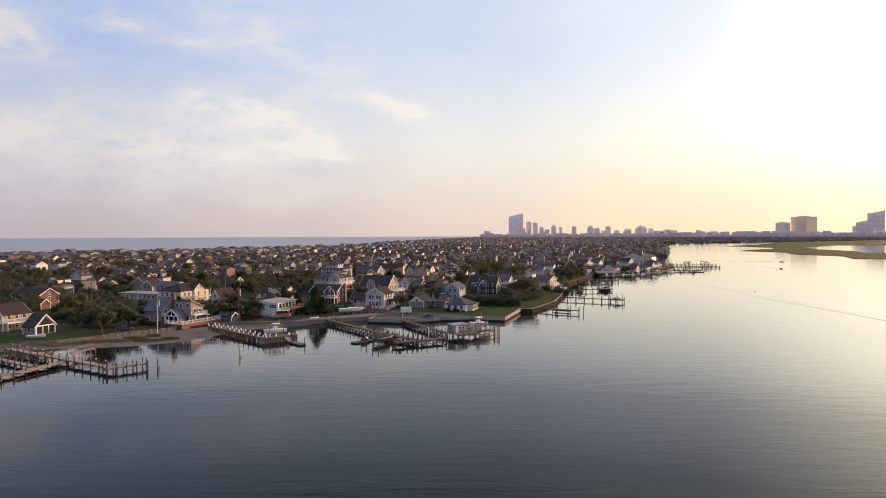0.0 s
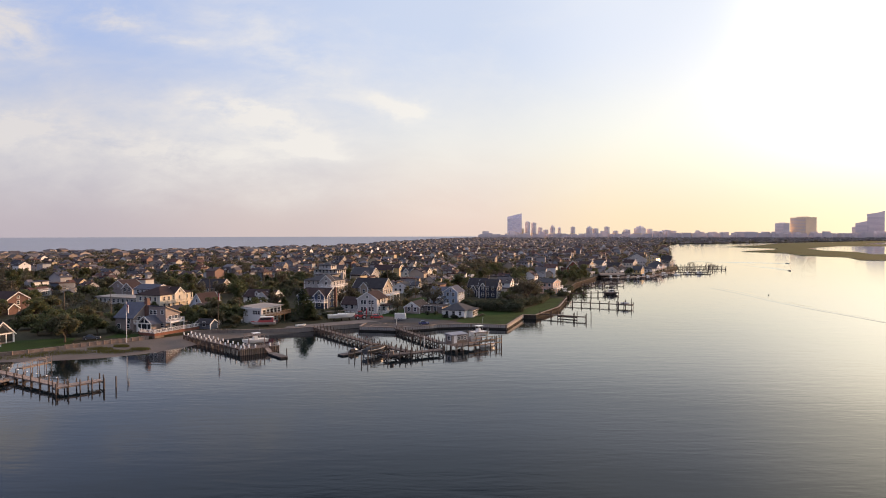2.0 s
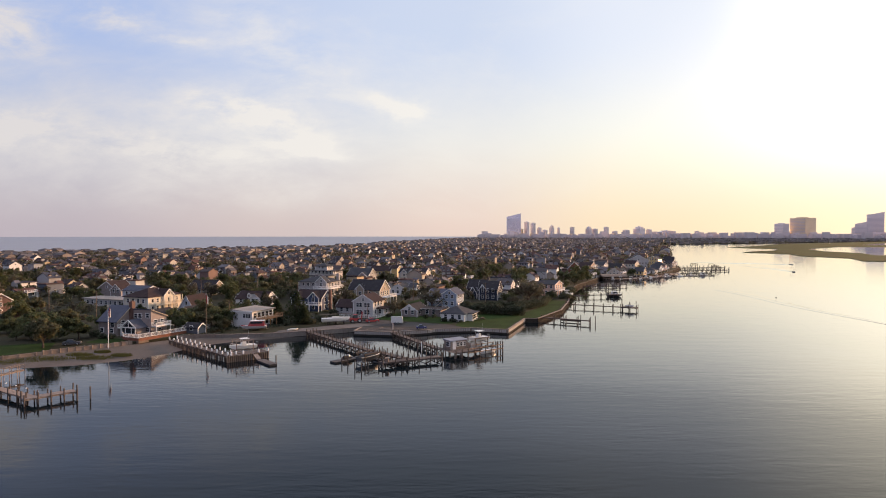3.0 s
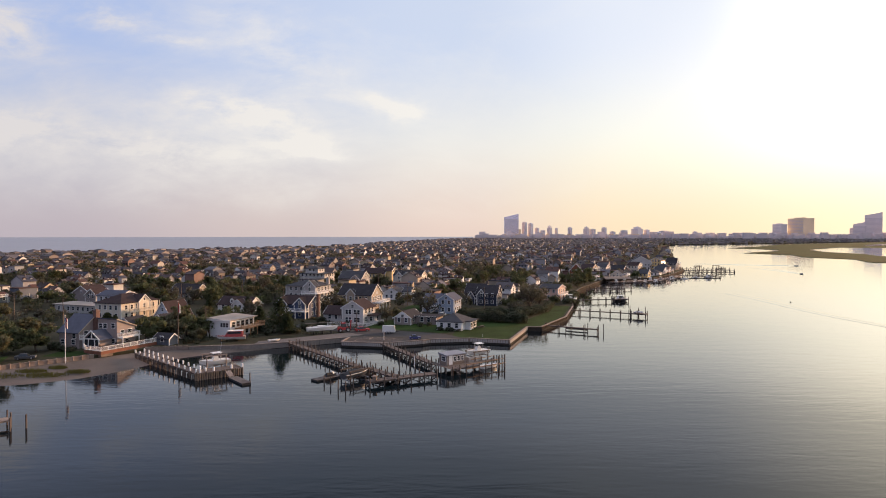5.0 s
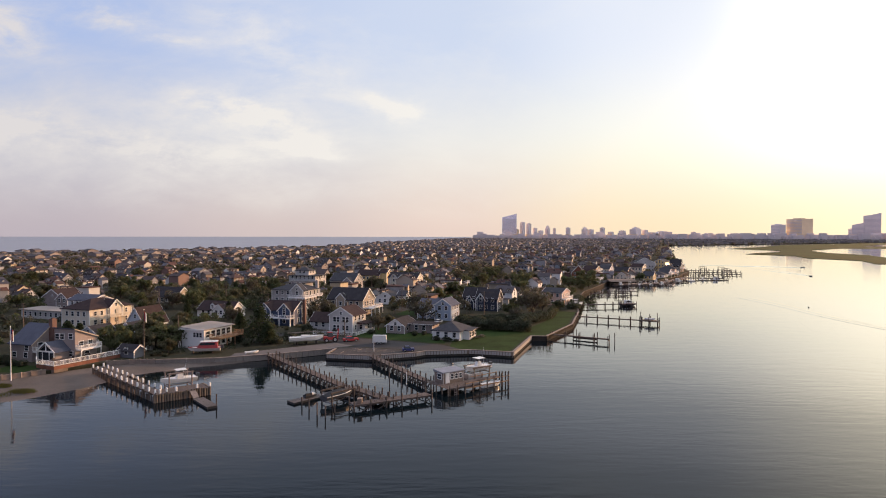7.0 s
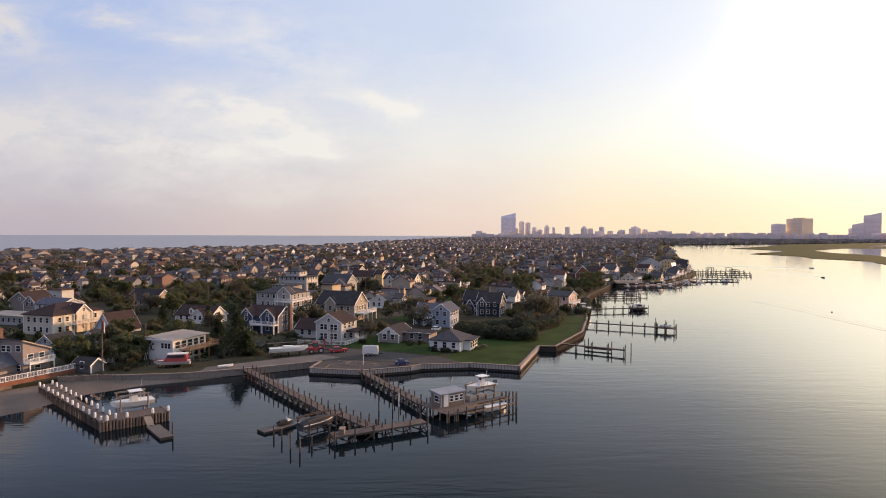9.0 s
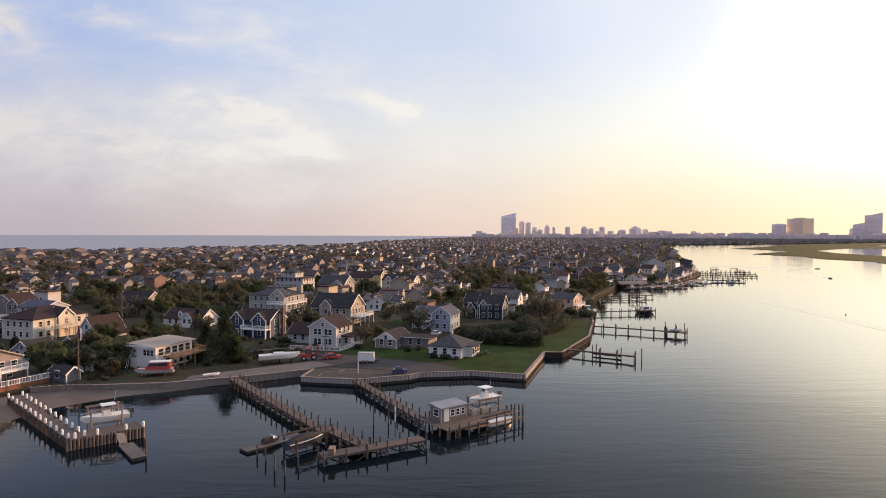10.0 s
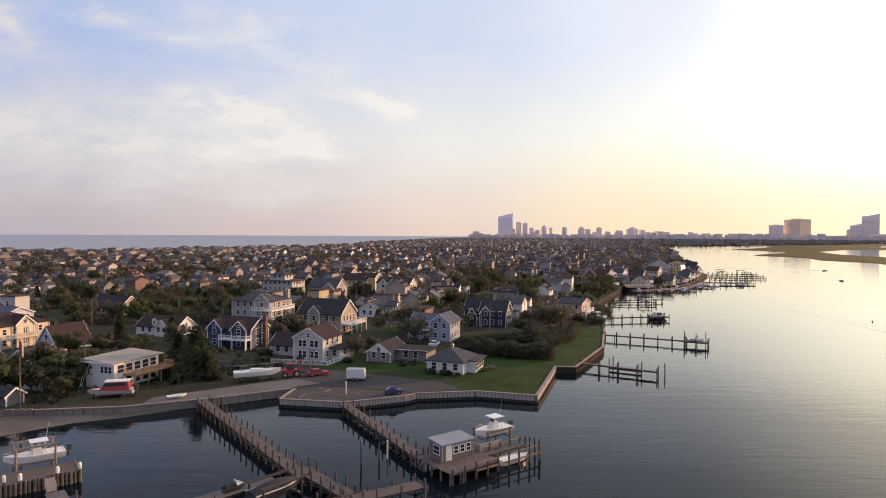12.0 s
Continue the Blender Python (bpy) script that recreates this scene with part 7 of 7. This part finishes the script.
# ======== yard things ========
def wheel(ob, x, y, z, r, w=0.22):
    t = M()
    t.tube((x, y - w / 2, z), (x, y + w / 2, z), r, r, 14)
    o = part("wheel", t, m_black, ob)
    rm_ = M()
    rm_.tube((x, y - w / 2 - 0.01, z), (x, y + w / 2 + 0.01, z), r * 0.55, r * 0.55, 10)
    part("rim", rm_, m_metal, o)


tl = thing("cargo_trailer", "white box trailer parked on the street end", "trailer", pose(-14.0, 236.4, GZ + 0.04, 0, 0, -2))
m = M()
m.hexa([(-2.0, -1, 0.45), (1.9, -1, 0.45), (1.9, 1, 0.45), (-2.0, 1, 0.45)], [(-2.0, -1, 2.35), (1.7, -1, 2.35), (1.7, 1, 2.35), (-2.0, 1, 2.35)])
part("body", m, m_gel, tl)
m = M()
m.box(-1.95, -1.03, 0.4, 1.85, 1.03, 0.55)
m.box(-1.95, -1.03, 2.28, 1.7, 1.03, 2.36)
part("edge_trim", m, m_metal, tl)
for x in (-0.6, 0.3):
    for y in (-1.02, 1.02):
        wheel(tl, x, y, 0.34, 0.34)
m = M()
m.beam((1.9, -0.5, 0.5), (3.1, 0, 0.5), 0.08, 0.1)
m.beam((1.9, 0.5, 0.5), (3.1, 0, 0.5), 0.08, 0.1)
part("drawbar", m, m_black, tl)


def car(name, label, x, y, rz, paint, L=4.5, W=1.8, suv=False):
    ob = thing(name, label, "car", pose(x, y, GZ + 0.04, 0, 0, rz))
    a, b = L / 2, W / 2
    m = M()
    m.hexa([(-a, -b, 0.3), (a, -b, 0.3), (a, b, 0.3), (-a, b, 0.3)], [(-a * 0.98, -b * 0.95, 0.9), (a * 0.96, -b * 0.95, 0.82), (a * 0.96, b * 0.95, 0.82), (-a * 0.98, b * 0.95, 0.9)])
    part("body", m, paint, ob)
    t, q = (1.65 if suv else 1.42), (-a * 0.9 if suv else -a * 0.6)
    m = M()
    m.hexa([(q - 0.2, -b * 0.9, 0.88), (a * 0.45, -b * 0.9, 0.84), (a * 0.45, b * 0.9, 0.84), (q - 0.2, b * 0.9, 0.88)], [(q + 0.2, -b * 0.76, t - 0.06), (a * 0.12, -b * 0.76, t - 0.06), (a * 0.12, b * 0.76, t - 0.06), (q + 0.2, b * 0.76, t - 0.06)])
    part("glasshouse", m, m_glass, ob)
    m = M()
    m.box(q + 0.2, -b * 0.78, t - 0.06, a * 0.12, b * 0.78, t)
    part("roof", m, paint, ob)
    for sx in (-0.62, 0.62):
        for sy in (-1, 1):
            wheel(ob, sx * a, sy * (b - 0.1), 0.33, 0.33)
    for sy in (-0.6, 0.6):
        m = M()
        m.box(a * 0.955, sy * b - 0.15, 0.6, a * 0.975, sy * b + 0.15, 0.74)
        part("headlight", m, m_white, ob)
    return ob


car("parked_car", "dark blue car parked on the gravel platform", -5.6, 224.8, 12, m_bluepaint, 3.2, 1.5)
for x_, y_, a_ in ((13.6, 245.2, 20), (15.2, 247.4, 65)):
    pt = thing("picnic_table", "dark wooden picnic table with benches on the lawn", "table", pose(x_, y_, GZ + 0.03, 0, 0, a_), "tables on the lawn")
    for y0_, w_, z_, n_ in ((0, 0.75, 0.74, "tabletop"), (-0.75, 0.28, 0.44, "bench"), (0.75, 0.28, 0.44, "bench")):
        m = M()
        m.box(-0.95, y0_ - w_ / 2, z_ - 0.05, 0.95, y0_ + w_ / 2, z_)
        part(n_, m, m_dark_wood, pt)
    for x0_ in (-0.65, 0.65):
        m = M()
        m.beam((x0_, -0.7, 0), (x0_, -0.2, 0.69), 0.06, 0.1)
        m.beam((x0_, 0.7, 0), (x0_, 0.2, 0.69), 0.06, 0.1)
        m.beam((x0_, -0.85, 0.36), (x0_, 0.85, 0.36), 0.06, 0.1)
        part("leg_frame", m, m_dark_wood, pt)
car("parked_car", "white car parked by the light blue house", 2.5, 277, 70, m_gel)
rt = thing("boat_tractor", "red boatyard tractor with mast and fork beside the white hull", "tractor", pose(-28.2, 239.4, GZ + 0.04, 0, 0, 18))
m = M()
m.hexa([(-2.2, -0.9, 0.7), (1.6, -0.9, 0.7), (1.6, 0.9, 0.7), (-2.2, 0.9, 0.7)], [(-2.1, -0.8, 1.6), (1.2, -0.8, 1.5), (1.2, 0.8, 1.5), (-2.1, 0.8, 1.6)])
part("body", m, m_red, rt)
m = M()
m.hexa([(-1.0, -0.7, 1.55), (0.6, -0.7, 1.5), (0.6, 0.7, 1.5), (-1.0, 0.7, 1.55)], [(-0.9, -0.6, 2.7), (0.3, -0.6, 2.7), (0.3, 0.6, 2.7), (-0.9, 0.6, 2.7)])
part("cab", m, m_glass, rt)
m = M()
m.box(-1.0, -0.7, 2.7, 0.4, 0.7, 2.82)
part("cab_roof", m, m_red, rt)
m = M()
for y_ in (-0.5, 0.5):
    m.beam((1.8, y_, 0.4), (2.1, y_, 3.6), 0.16, 0.2)
for z_ in (1.0, 2.2, 3.5):
    m.beam((1.9, -0.55, z_), (1.9, 0.55, z_), 0.12, 0.14)
part("mast", m, m_red, rt)
for y_ in (-0.45, 0.45):
    m = M()
    m.beam((2.0, y_, 0.7), (4.2, y_, 0.6), 0.16, 0.1)
    part("fork", m, m_black, rt)
for x_, r_ in ((-1.4, 0.6), (1.0, 0.75)):
    for y_ in (-0.95, 0.95):
        wheel(rt, x_, y_, r_, r_, 0.4)
car("parked_car", "small red car behind the boatyard tractor", -22.8, 240.6, 22, m_red)
yp = thing("platform_post", "pale post standing on the gravel platform", "post", pose(-14.6, 224.6, GZ + 0.05))
m = M()
m.tube((0, 0, 0), (0, 0, 2.4), 0.14, 0.12, 8)
m.tube((0, 0, 2.4), (0, 0, 2.5), 0.14, 0.05, 8)
part("shaft", m, m_palegrey, yp)
lt = thing("driftwood", "weathered planks strewn over the gravel platform", "planks")
for x_, y_, a_, l_ in ((-21, 225, 20, 3.4), (-18.5, 227, 70, 2.6), (-17, 223.4, -15, 3.8), (-12.5, 225.5, 35, 3.0), (-20, 228.4, -30, 2.4), (-10.5, 223.6, 10, 3.2), (-15.5, 228, 12, 2.8), (-22.6, 223, 80, 3.0)):
    m = M()
    c_, s_ = math.cos(radians(a_)) * l_ / 2, math.sin(radians(a_)) * l_ / 2
    m.beam((x_ - c_, y_ - s_, GZ + 0.12), (x_ + c_, y_ + s_, GZ + 0.09), 0.16, 0.08)
    part("plank", m, m_wood, lt)
car("parked_car", "grey car parked in a grassy garden", -99.5, 196.5, 20, m_dark_grey)
car("parked_car", "pale car in the field behind the navy house", 14, 372, -10, m_gel)
boat("cabin_boat", "white boat with red cabin sides on land by the white house", -58.0, 222.6, GZ + 0.45, 194, 7.8, 2.9, 1.0, m_palegrey, "cruiser", m_redwhite, aft=-3.3)
stands("boat_stand", "dark timber stands under the red boat", -58.4, 222.6, 10, 8, 0.5)
boat("sailing_boat", "white sailing boat hull on stands with lowered mast", -34.4, 235.6, GZ + 0.85, 22, 9.4, 2.6, 1.3, m_gel, "sail")
stands("boat_stand", "dark timber stands under the sailing boat", -34.4, 235.6, 22, 9, 0.85)
boat("stored_boat", "white motor boat on stands beside the salmon house", 61.2, 327.5, GZ + 0.5, 20, 6.4, 2.3, 1.0, m_gel, "console")
stands("boat_stand", "dark timber stands under the stored boat", 61.2, 327.5, 20, 6, 0.5)
boat("upturned_skiff", "small pale skiff lying on the sandy path", -45.5, 221.8, GZ + 0.05, 35, 3.4, 1.3, 0.5, m_gel, "open")
boat("small_skiff", "small skiff on the grass beside the wall", -118, 182, GZ + 0.05, 10, 5.0, 1.8, 0.8, m_gel, "open")
boat("small_skiff", "small skiff lying on the lower pier", -101.5, 139.6, 1.0, 40, 4.6, 1.8, 0.7, m_gel, "open")

for k, (x, y) in enumerate(((-84, 209), (-82, 212.5), (-86.5, 206.5), (-80.5, 216))):
    ob = thing("deck_chair", "dark deck chair on the raised deck", "chair", pose(x, y, 3.3, 0, 0, 40 * k), "chairs on the deck")
    m = M()
    m.box(-0.3, -0.3, 0.38, 0.3, 0.3, 0.44)
    part("seat", m, m_dark_wood, ob)
    m = M()
    m.hexa([(-0.3, 0.25, 0.42), (0.3, 0.25, 0.42), (0.3, 0.31, 0.42), (-0.3, 0.31, 0.42)], [(-0.3, 0.45, 1.0), (0.3, 0.45, 1.0), (0.3, 0.51, 1.0), (-0.3, 0.51, 1.0)])
    part("backrest", m, m_dark_wood, ob)
    for sx in (-0.26, 0.26):
        for sy in (-0.26, 0.26):
            m = M()
            m.box(sx - 0.03, sy - 0.03, 0, sx + 0.03, sy + 0.03, 0.38)
            part("leg", m, m_dark_wood, ob)
fn = thing("picket_fence", "white picket fence beside the grey house", "fence", kind="")
railing(fn, [(-36, 253.5), (-22.5, 250.5), (-18.0, 262)], GZ, 1.0, m_white, 0.22, "fence_panel")
fn = thing("picket_fence", "white panel fence beside the beach deck", "fence")
railing(fn, [(-92, 236), (-79, 229), (-73, 226.5)], GZ, 1.5, m_white, 0.2, "fence_panel")


# ======== poles and wires ========
def utility_pole(x, y, H, rz=-20, arms=1, label="grey timber utility pole with crossarm"):
    ob = thing("utility_pole", label, "pole", pose(x, y, GZ, 0, 0, rz), "utility poles")
    m = M()
    m.tube((0, 0, -0.2), (0, 0, H), 0.16, 0.11, 8)
    part("shaft", m, m_pile_tan, ob)
    for k in range(arms):
        m = M()
        m.beam((-1.1, 0, H - 0.5 - 0.8 * k), (1.1, 0, H - 0.5 - 0.8 * k), 0.1, 0.12)
        for s in (-1, -0.4, 0.4, 1):
            m.tube((s, 0, H - 0.44 - 0.8 * k), (s, 0, H - 0.25 - 0.8 * k), 0.05, 0.04, 6)
        part("crossarm", m, m_dark_wood, ob)
    return ob


def wire(p, q, sag=0.8):
    m = M()
    p, q = Vector(p), Vector(q)
    pts = []
    for k in range(13):
        t = k / 12
        c = p.lerp(q, t) - Vector((0, 0, sag * 4 * t * (1 - t)))
        pts.append([c + Vector((0.02 * math.cos(an), 0, 0.02 * math.sin(an))) for an in (0.5, 2.6, 4.7, 6.783)])
    solid("overhead_wire", strip_mesh(pts), m_black, "thin black overhead wire between poles", "wire")


POLES = [(-70.1, 236, 8), (-122, 250, 10), (-150, 268, 10), (-106, 306, 10), (-186, 290, 10), (-60, 292, 9), (-24.5, 240.5, 6), (-88, 330, 10), (-12, 312, 9), (20, 300, 9), (40, 330, 9), (-30, 370, 10), (66, 362, 8), (-58, 385, 10), (-116, 372, 10)]
for x, y, H in POLES:
    utility_pole(x, y, H, arms=2 if H > 9 else 1)
for a, b in ((1, 2), (1, 3), (2, 4), (3, 7), (7, 13), (8, 9), (9, 10), (10, 12)):
    (x0, y0, h0), (x1, y1, h1) = POLES[a], POLES[b]
    for s in (-0.9, 0.9):
        wire((x0 + s, y0, GZ + h0 - 0.4), (x1 + s, y1, GZ + h1 - 0.4))


def flagpole(x, y, H, label, striped, r=0.11):
    ob = thing("flagpole", label, "flagpole", pose(x, y, GZ - 0.4))
    m = M()
    m.tube((0, 0, 0), (0, 0, H), r, r * 0.6, 8)
    part("pole", m, m_white if striped else m_pile_tan, ob)
    m = M()
    m.tube((0, 0, H), (0, 0, H + 0.22), 0.12, 0.05, 8)
    part("finial", m, m_metal, ob)
    # a flag that hangs down in folds
    n, L, D = 10, 0.55, 2.3
    f = M()
    for k in range(n):
        x0, x1 = 0.1 + L * k / n, 0.1 + L * (k + 1) / n
        y0, y1 = 0.12 * math.sin(k * 1.9), 0.12 * math.sin((k + 1) * 1.9)
        t = H - 0.4 - 0.5 * k / n
        mi = (k % 2) if striped else (0 if k < 6 else 1)
        for s, (za, zb) in enumerate(((0, 0.45), (0.45, 1.0))):
            mm = 2 if striped and s == 0 and k < 5 else mi
            f.faces([(x0, y0, t - za * D), (x1, y1, t - za * D), (x1, y1, t - zb * D), (x0, y0, t - zb * D)], [(0, 1, 2, 3)], mm)
    part("flag", f, [m_red, m_white, m_bluepaint], ob, "limp red and white striped flag" if striped else "limp red flag")


flagpole(-88.2, 193.8, 11.4, "tall white flagpole with a limp striped flag above the beach", True)
flagpole(-70.1, 215.4, 12.4, "tall timber pole with a limp red flag near the sand", False, 0.14)


# ======== boats on the bay ========
def wake(x, y, rz, L, spread, label, height=0.26):
    """Low ridges of water trailing a boat."""
    m = M()
    for s in (-1, 1):
        for k in range(40):
            t0, t1 = k / 40, (k + 1) / 40
            h = height * (1 - t0 * 0.6) * min(1, 0.15 + 12 * t0)
            w = 0.8 + 1.5 * t0
            x0, x1 = -L * t0, -L * t1
            y0, y1 = s * spread * t0 ** 0.8 * L + 1.5 * math.sin(t0 * 9), s * spread * t1 ** 0.8 * L + 1.5 * math.sin(t1 * 9)
            m.faces([(x0, y0 - w, -0.02), (x1, y1 - w, -0.02), (x1, y1, h), (x0, y0, h), (x1, y1 + w, -0.02), (x0, y0 + w, -0.02)], [(0, 1, 2, 3), (3, 2, 4, 5)])
    solid("wake", m, m_water, label, "wake", m=pose(x, y, WL + 0.03, 0, 0, rz), kind="structure", smooth=True)


boat("speed_boat", "small pale motor boat under way on the bay", 363, 678, 0.85, -30, 4.2, 1.6, 0.7, m_palegrey, "open")
boat("speed_boat", "small dark motor boat under way on the bay", 293, 547, 0.85, -99, 4.4, 1.7, 0.7, m_dark_grey, "open")
wake(363, 678, -30, 95, 0.05, "faint wake behind the motor boat")
wake(293, 547, -99, 160, 0.06, "long wake behind the motor boat")
wake(155, 200, -91, 180, 0.012, "faint old wake across the bay", 0.2)
by = thing("buoy", "small dark mooring buoy floating on the bay", "buoy", pose(166.5, 337, WL) @ Matrix.Scale(0.5, 4))
m = M()
m.tube((0, 0, -0.3), (0, 0, 0.35), 0.4, 0.55, 10)
m.tube((0, 0, 0.35), (0, 0, 0.9), 0.5, 0.12, 10)
part("float", m, m_black, by)

# ======== marsh ========
sheet("marsh", [(673, 1506), (700, 1330), (640, 1235), (560, 1160), (518, 1106), (545, 1010), (512, 922), (530, 840), (489, 753), (640, 690), (1500, 1250), (2700, 2300), (1907, 2700), (1300, 2220), (1097, 2060), (860, 1720)], WL + 0.35, m_marsh, "flat green-gold salt marsh island", "marsh", 0.8)
sheet("marsh_pond", [(699, 1176), (760, 1330), (943, 1519), (1100, 1500), (980, 1180), (860, 1030), (640, 950), (690, 1060)], WL + 0.4, m_water, "pale tidal pond in the marsh", "pond")
sheet("marsh_pond", [(1200, 1820), (1500, 2150), (1900, 2300), (1700, 1950)], WL + 0.4, m_water, "narrow tidal pond in the marsh", "pond")


# ======== skyline ========
def high_rise(px, pw, top, dist=4700, kind="block", mat=None, label="haze-tinted high-rise block on the far shore", depth=45):
    """A far building named by its bearing (tangent), width and height over the horizon in milliradians."""
    x, y = px * dist / math.hypot(1, px), dist / math.hypot(1, px)
    w, h = pw * y * 0.001, top * y * 0.001 + 30
    ob = thing("high_rise", label, "tower", pose(x, y, GZ, 0, 0, -math.degrees(math.atan(px)) - (0 if kind in ("slant", "curve") else 50)), "far skyline")
    if kind not in ("slant", "curve"):
        w, depth = w * 0.92, w * 0.52
    a, b = w / 2, depth / 2
    m = M()
    mat = mat or m_tower
    if kind == "slant":
        m.hexa([(-a, -b, 0), (a, -b, 0), (a, b, 0), (-a, b, 0)], [(-a, -b, h * 0.86), (a, -b, h), (a, b, h), (-a, b, h * 0.86)])
    elif kind == "curve":
        n = 8
        prof = [(-a, 0), (a, 0)] + [(a - w * k / n, h * (0.9 + 0.1 * (1 - k / n) ** 1.6)) for k in range(n + 1)]
        q = len(prof)
        m.faces([(px, -b, pz) for px, pz in prof] + [(px, b, pz) for px, pz in prof], [tuple(range(q)), tuple(range(2 * q - 1, q - 1, -1))] + [((k + 1) % q, k, q + k, q + (k + 1) % q) for k in range(q)])
    elif kind == "step":
        m.box(-a, -b, 0, a, b, h * 0.8)
        t = M()
        t.box(-a * 0.6, -b * 0.7, h * 0.8, a * 0.7, b * 0.7, h * 0.93)
        part("upper_block", t, mat, ob)
        t = M()
        t.box(-a * 0.1, -b * 0.3, h * 0.93, a * 0.2, b * 0.3, h)
        part("penthouse", t, mat, ob)
    else:
        m.box(-a, -b, 0, a, b, h)
        t = M()
        t.box(-a * 0.5, -b * 0.5, h, a * 0.4, b * 0.5, h * 1.04)
        part("penthouse", t, mat, ob)
    part("block", m, mat, ob)
    fl_ = M()
    nfl = max(3, int(h / 9))
    for k in range(1, nfl):
        zz = h * (0.8 if kind != "block" else 0.97) * k / nfl
        fl_.box(-a * 0.96, -b - 0.7, zz, a * 0.96, -b - 0.05, zz + h / nfl * 0.34)
    tagged(part("window_band", fl_, m_tower_glass, ob), kind="stuff")
    pod = M()
    pod.box(-a * 1.3, -b * 1.2, 0, a * 1.25, -b * 0.9, 34)
    part("podium", pod, m_tower_warm, ob)
    return ob


def bearing(x):
    return (x - 784) / 1118


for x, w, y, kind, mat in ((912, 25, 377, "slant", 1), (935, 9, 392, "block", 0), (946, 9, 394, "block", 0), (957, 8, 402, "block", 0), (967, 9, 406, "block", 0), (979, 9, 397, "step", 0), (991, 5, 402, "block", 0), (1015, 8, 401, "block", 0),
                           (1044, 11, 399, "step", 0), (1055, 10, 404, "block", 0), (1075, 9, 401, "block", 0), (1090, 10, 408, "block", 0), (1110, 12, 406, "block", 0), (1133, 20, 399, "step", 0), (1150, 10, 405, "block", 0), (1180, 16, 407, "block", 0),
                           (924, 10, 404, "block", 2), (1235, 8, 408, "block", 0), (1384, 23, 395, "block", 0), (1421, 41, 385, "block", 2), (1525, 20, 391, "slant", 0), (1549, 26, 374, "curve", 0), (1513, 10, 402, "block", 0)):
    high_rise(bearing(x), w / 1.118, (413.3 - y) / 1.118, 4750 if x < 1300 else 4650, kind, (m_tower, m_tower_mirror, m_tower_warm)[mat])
rng = random.Random(23)
lo = M()
for k in range(330):
    px = rng.uniform(0.06, 0.74)
    dist = rng.uniform(4300, 4700)
    x, y = px * dist / math.hypot(1, px), dist / math.hypot(1, px)
    w, h = rng.uniform(15, 55), rng.uniform(16, 34) if rng.random() < 0.8 else rng.uniform(30, 52)
    if px > 0.37:
        h = min(h, 42)
    lo.box(x - w / 2, y - 15, GZ, x + w / 2, y + 15, GZ + h)
solid("low_skyline", lo, m_tower_far, "low haze-tinted buildings of the far city", "buildings", kind="stuff")
wt = thing("water_tower", "far water tower with round tank", "water tower", pose(bearing(1171) * 4300 / 1.057, 4300 / 1.057, GZ))
m = M()
m.tube((0, 0, 0), (0, 0, 32), 3, 2.4, 8)
part("stem", m, m_tower, wt)
m = M()
for r0, z0, r1, z1 in ((3, 30, 11, 36), (11, 36, 12, 42), (12, 42, 8, 47), (8, 47, 1, 49)):
    m.tube((0, 0, z0), (0, 0, z1), r0, r1, 12)
part("tank", m, m_tower, wt)
# pale ocean beach
rowsb = []
for x, y in OCEAN[:6]:
    v = Vector((-1, -0.35)).normalized() * (55 if y < 2000 else 90)
    rowsb.append([(x - v.x * 0.3, y - v.y * 0.3, GZ + 0.3), (x + v.x * 0.4, y + v.y * 0.4, 1.0), (x + v.x, y + v.y, -0.3)])
solid("ocean_beach", strip_mesh(rowsb), m_pale_sand, "pale ocean beach beyond the town", "beach", kind="structure")
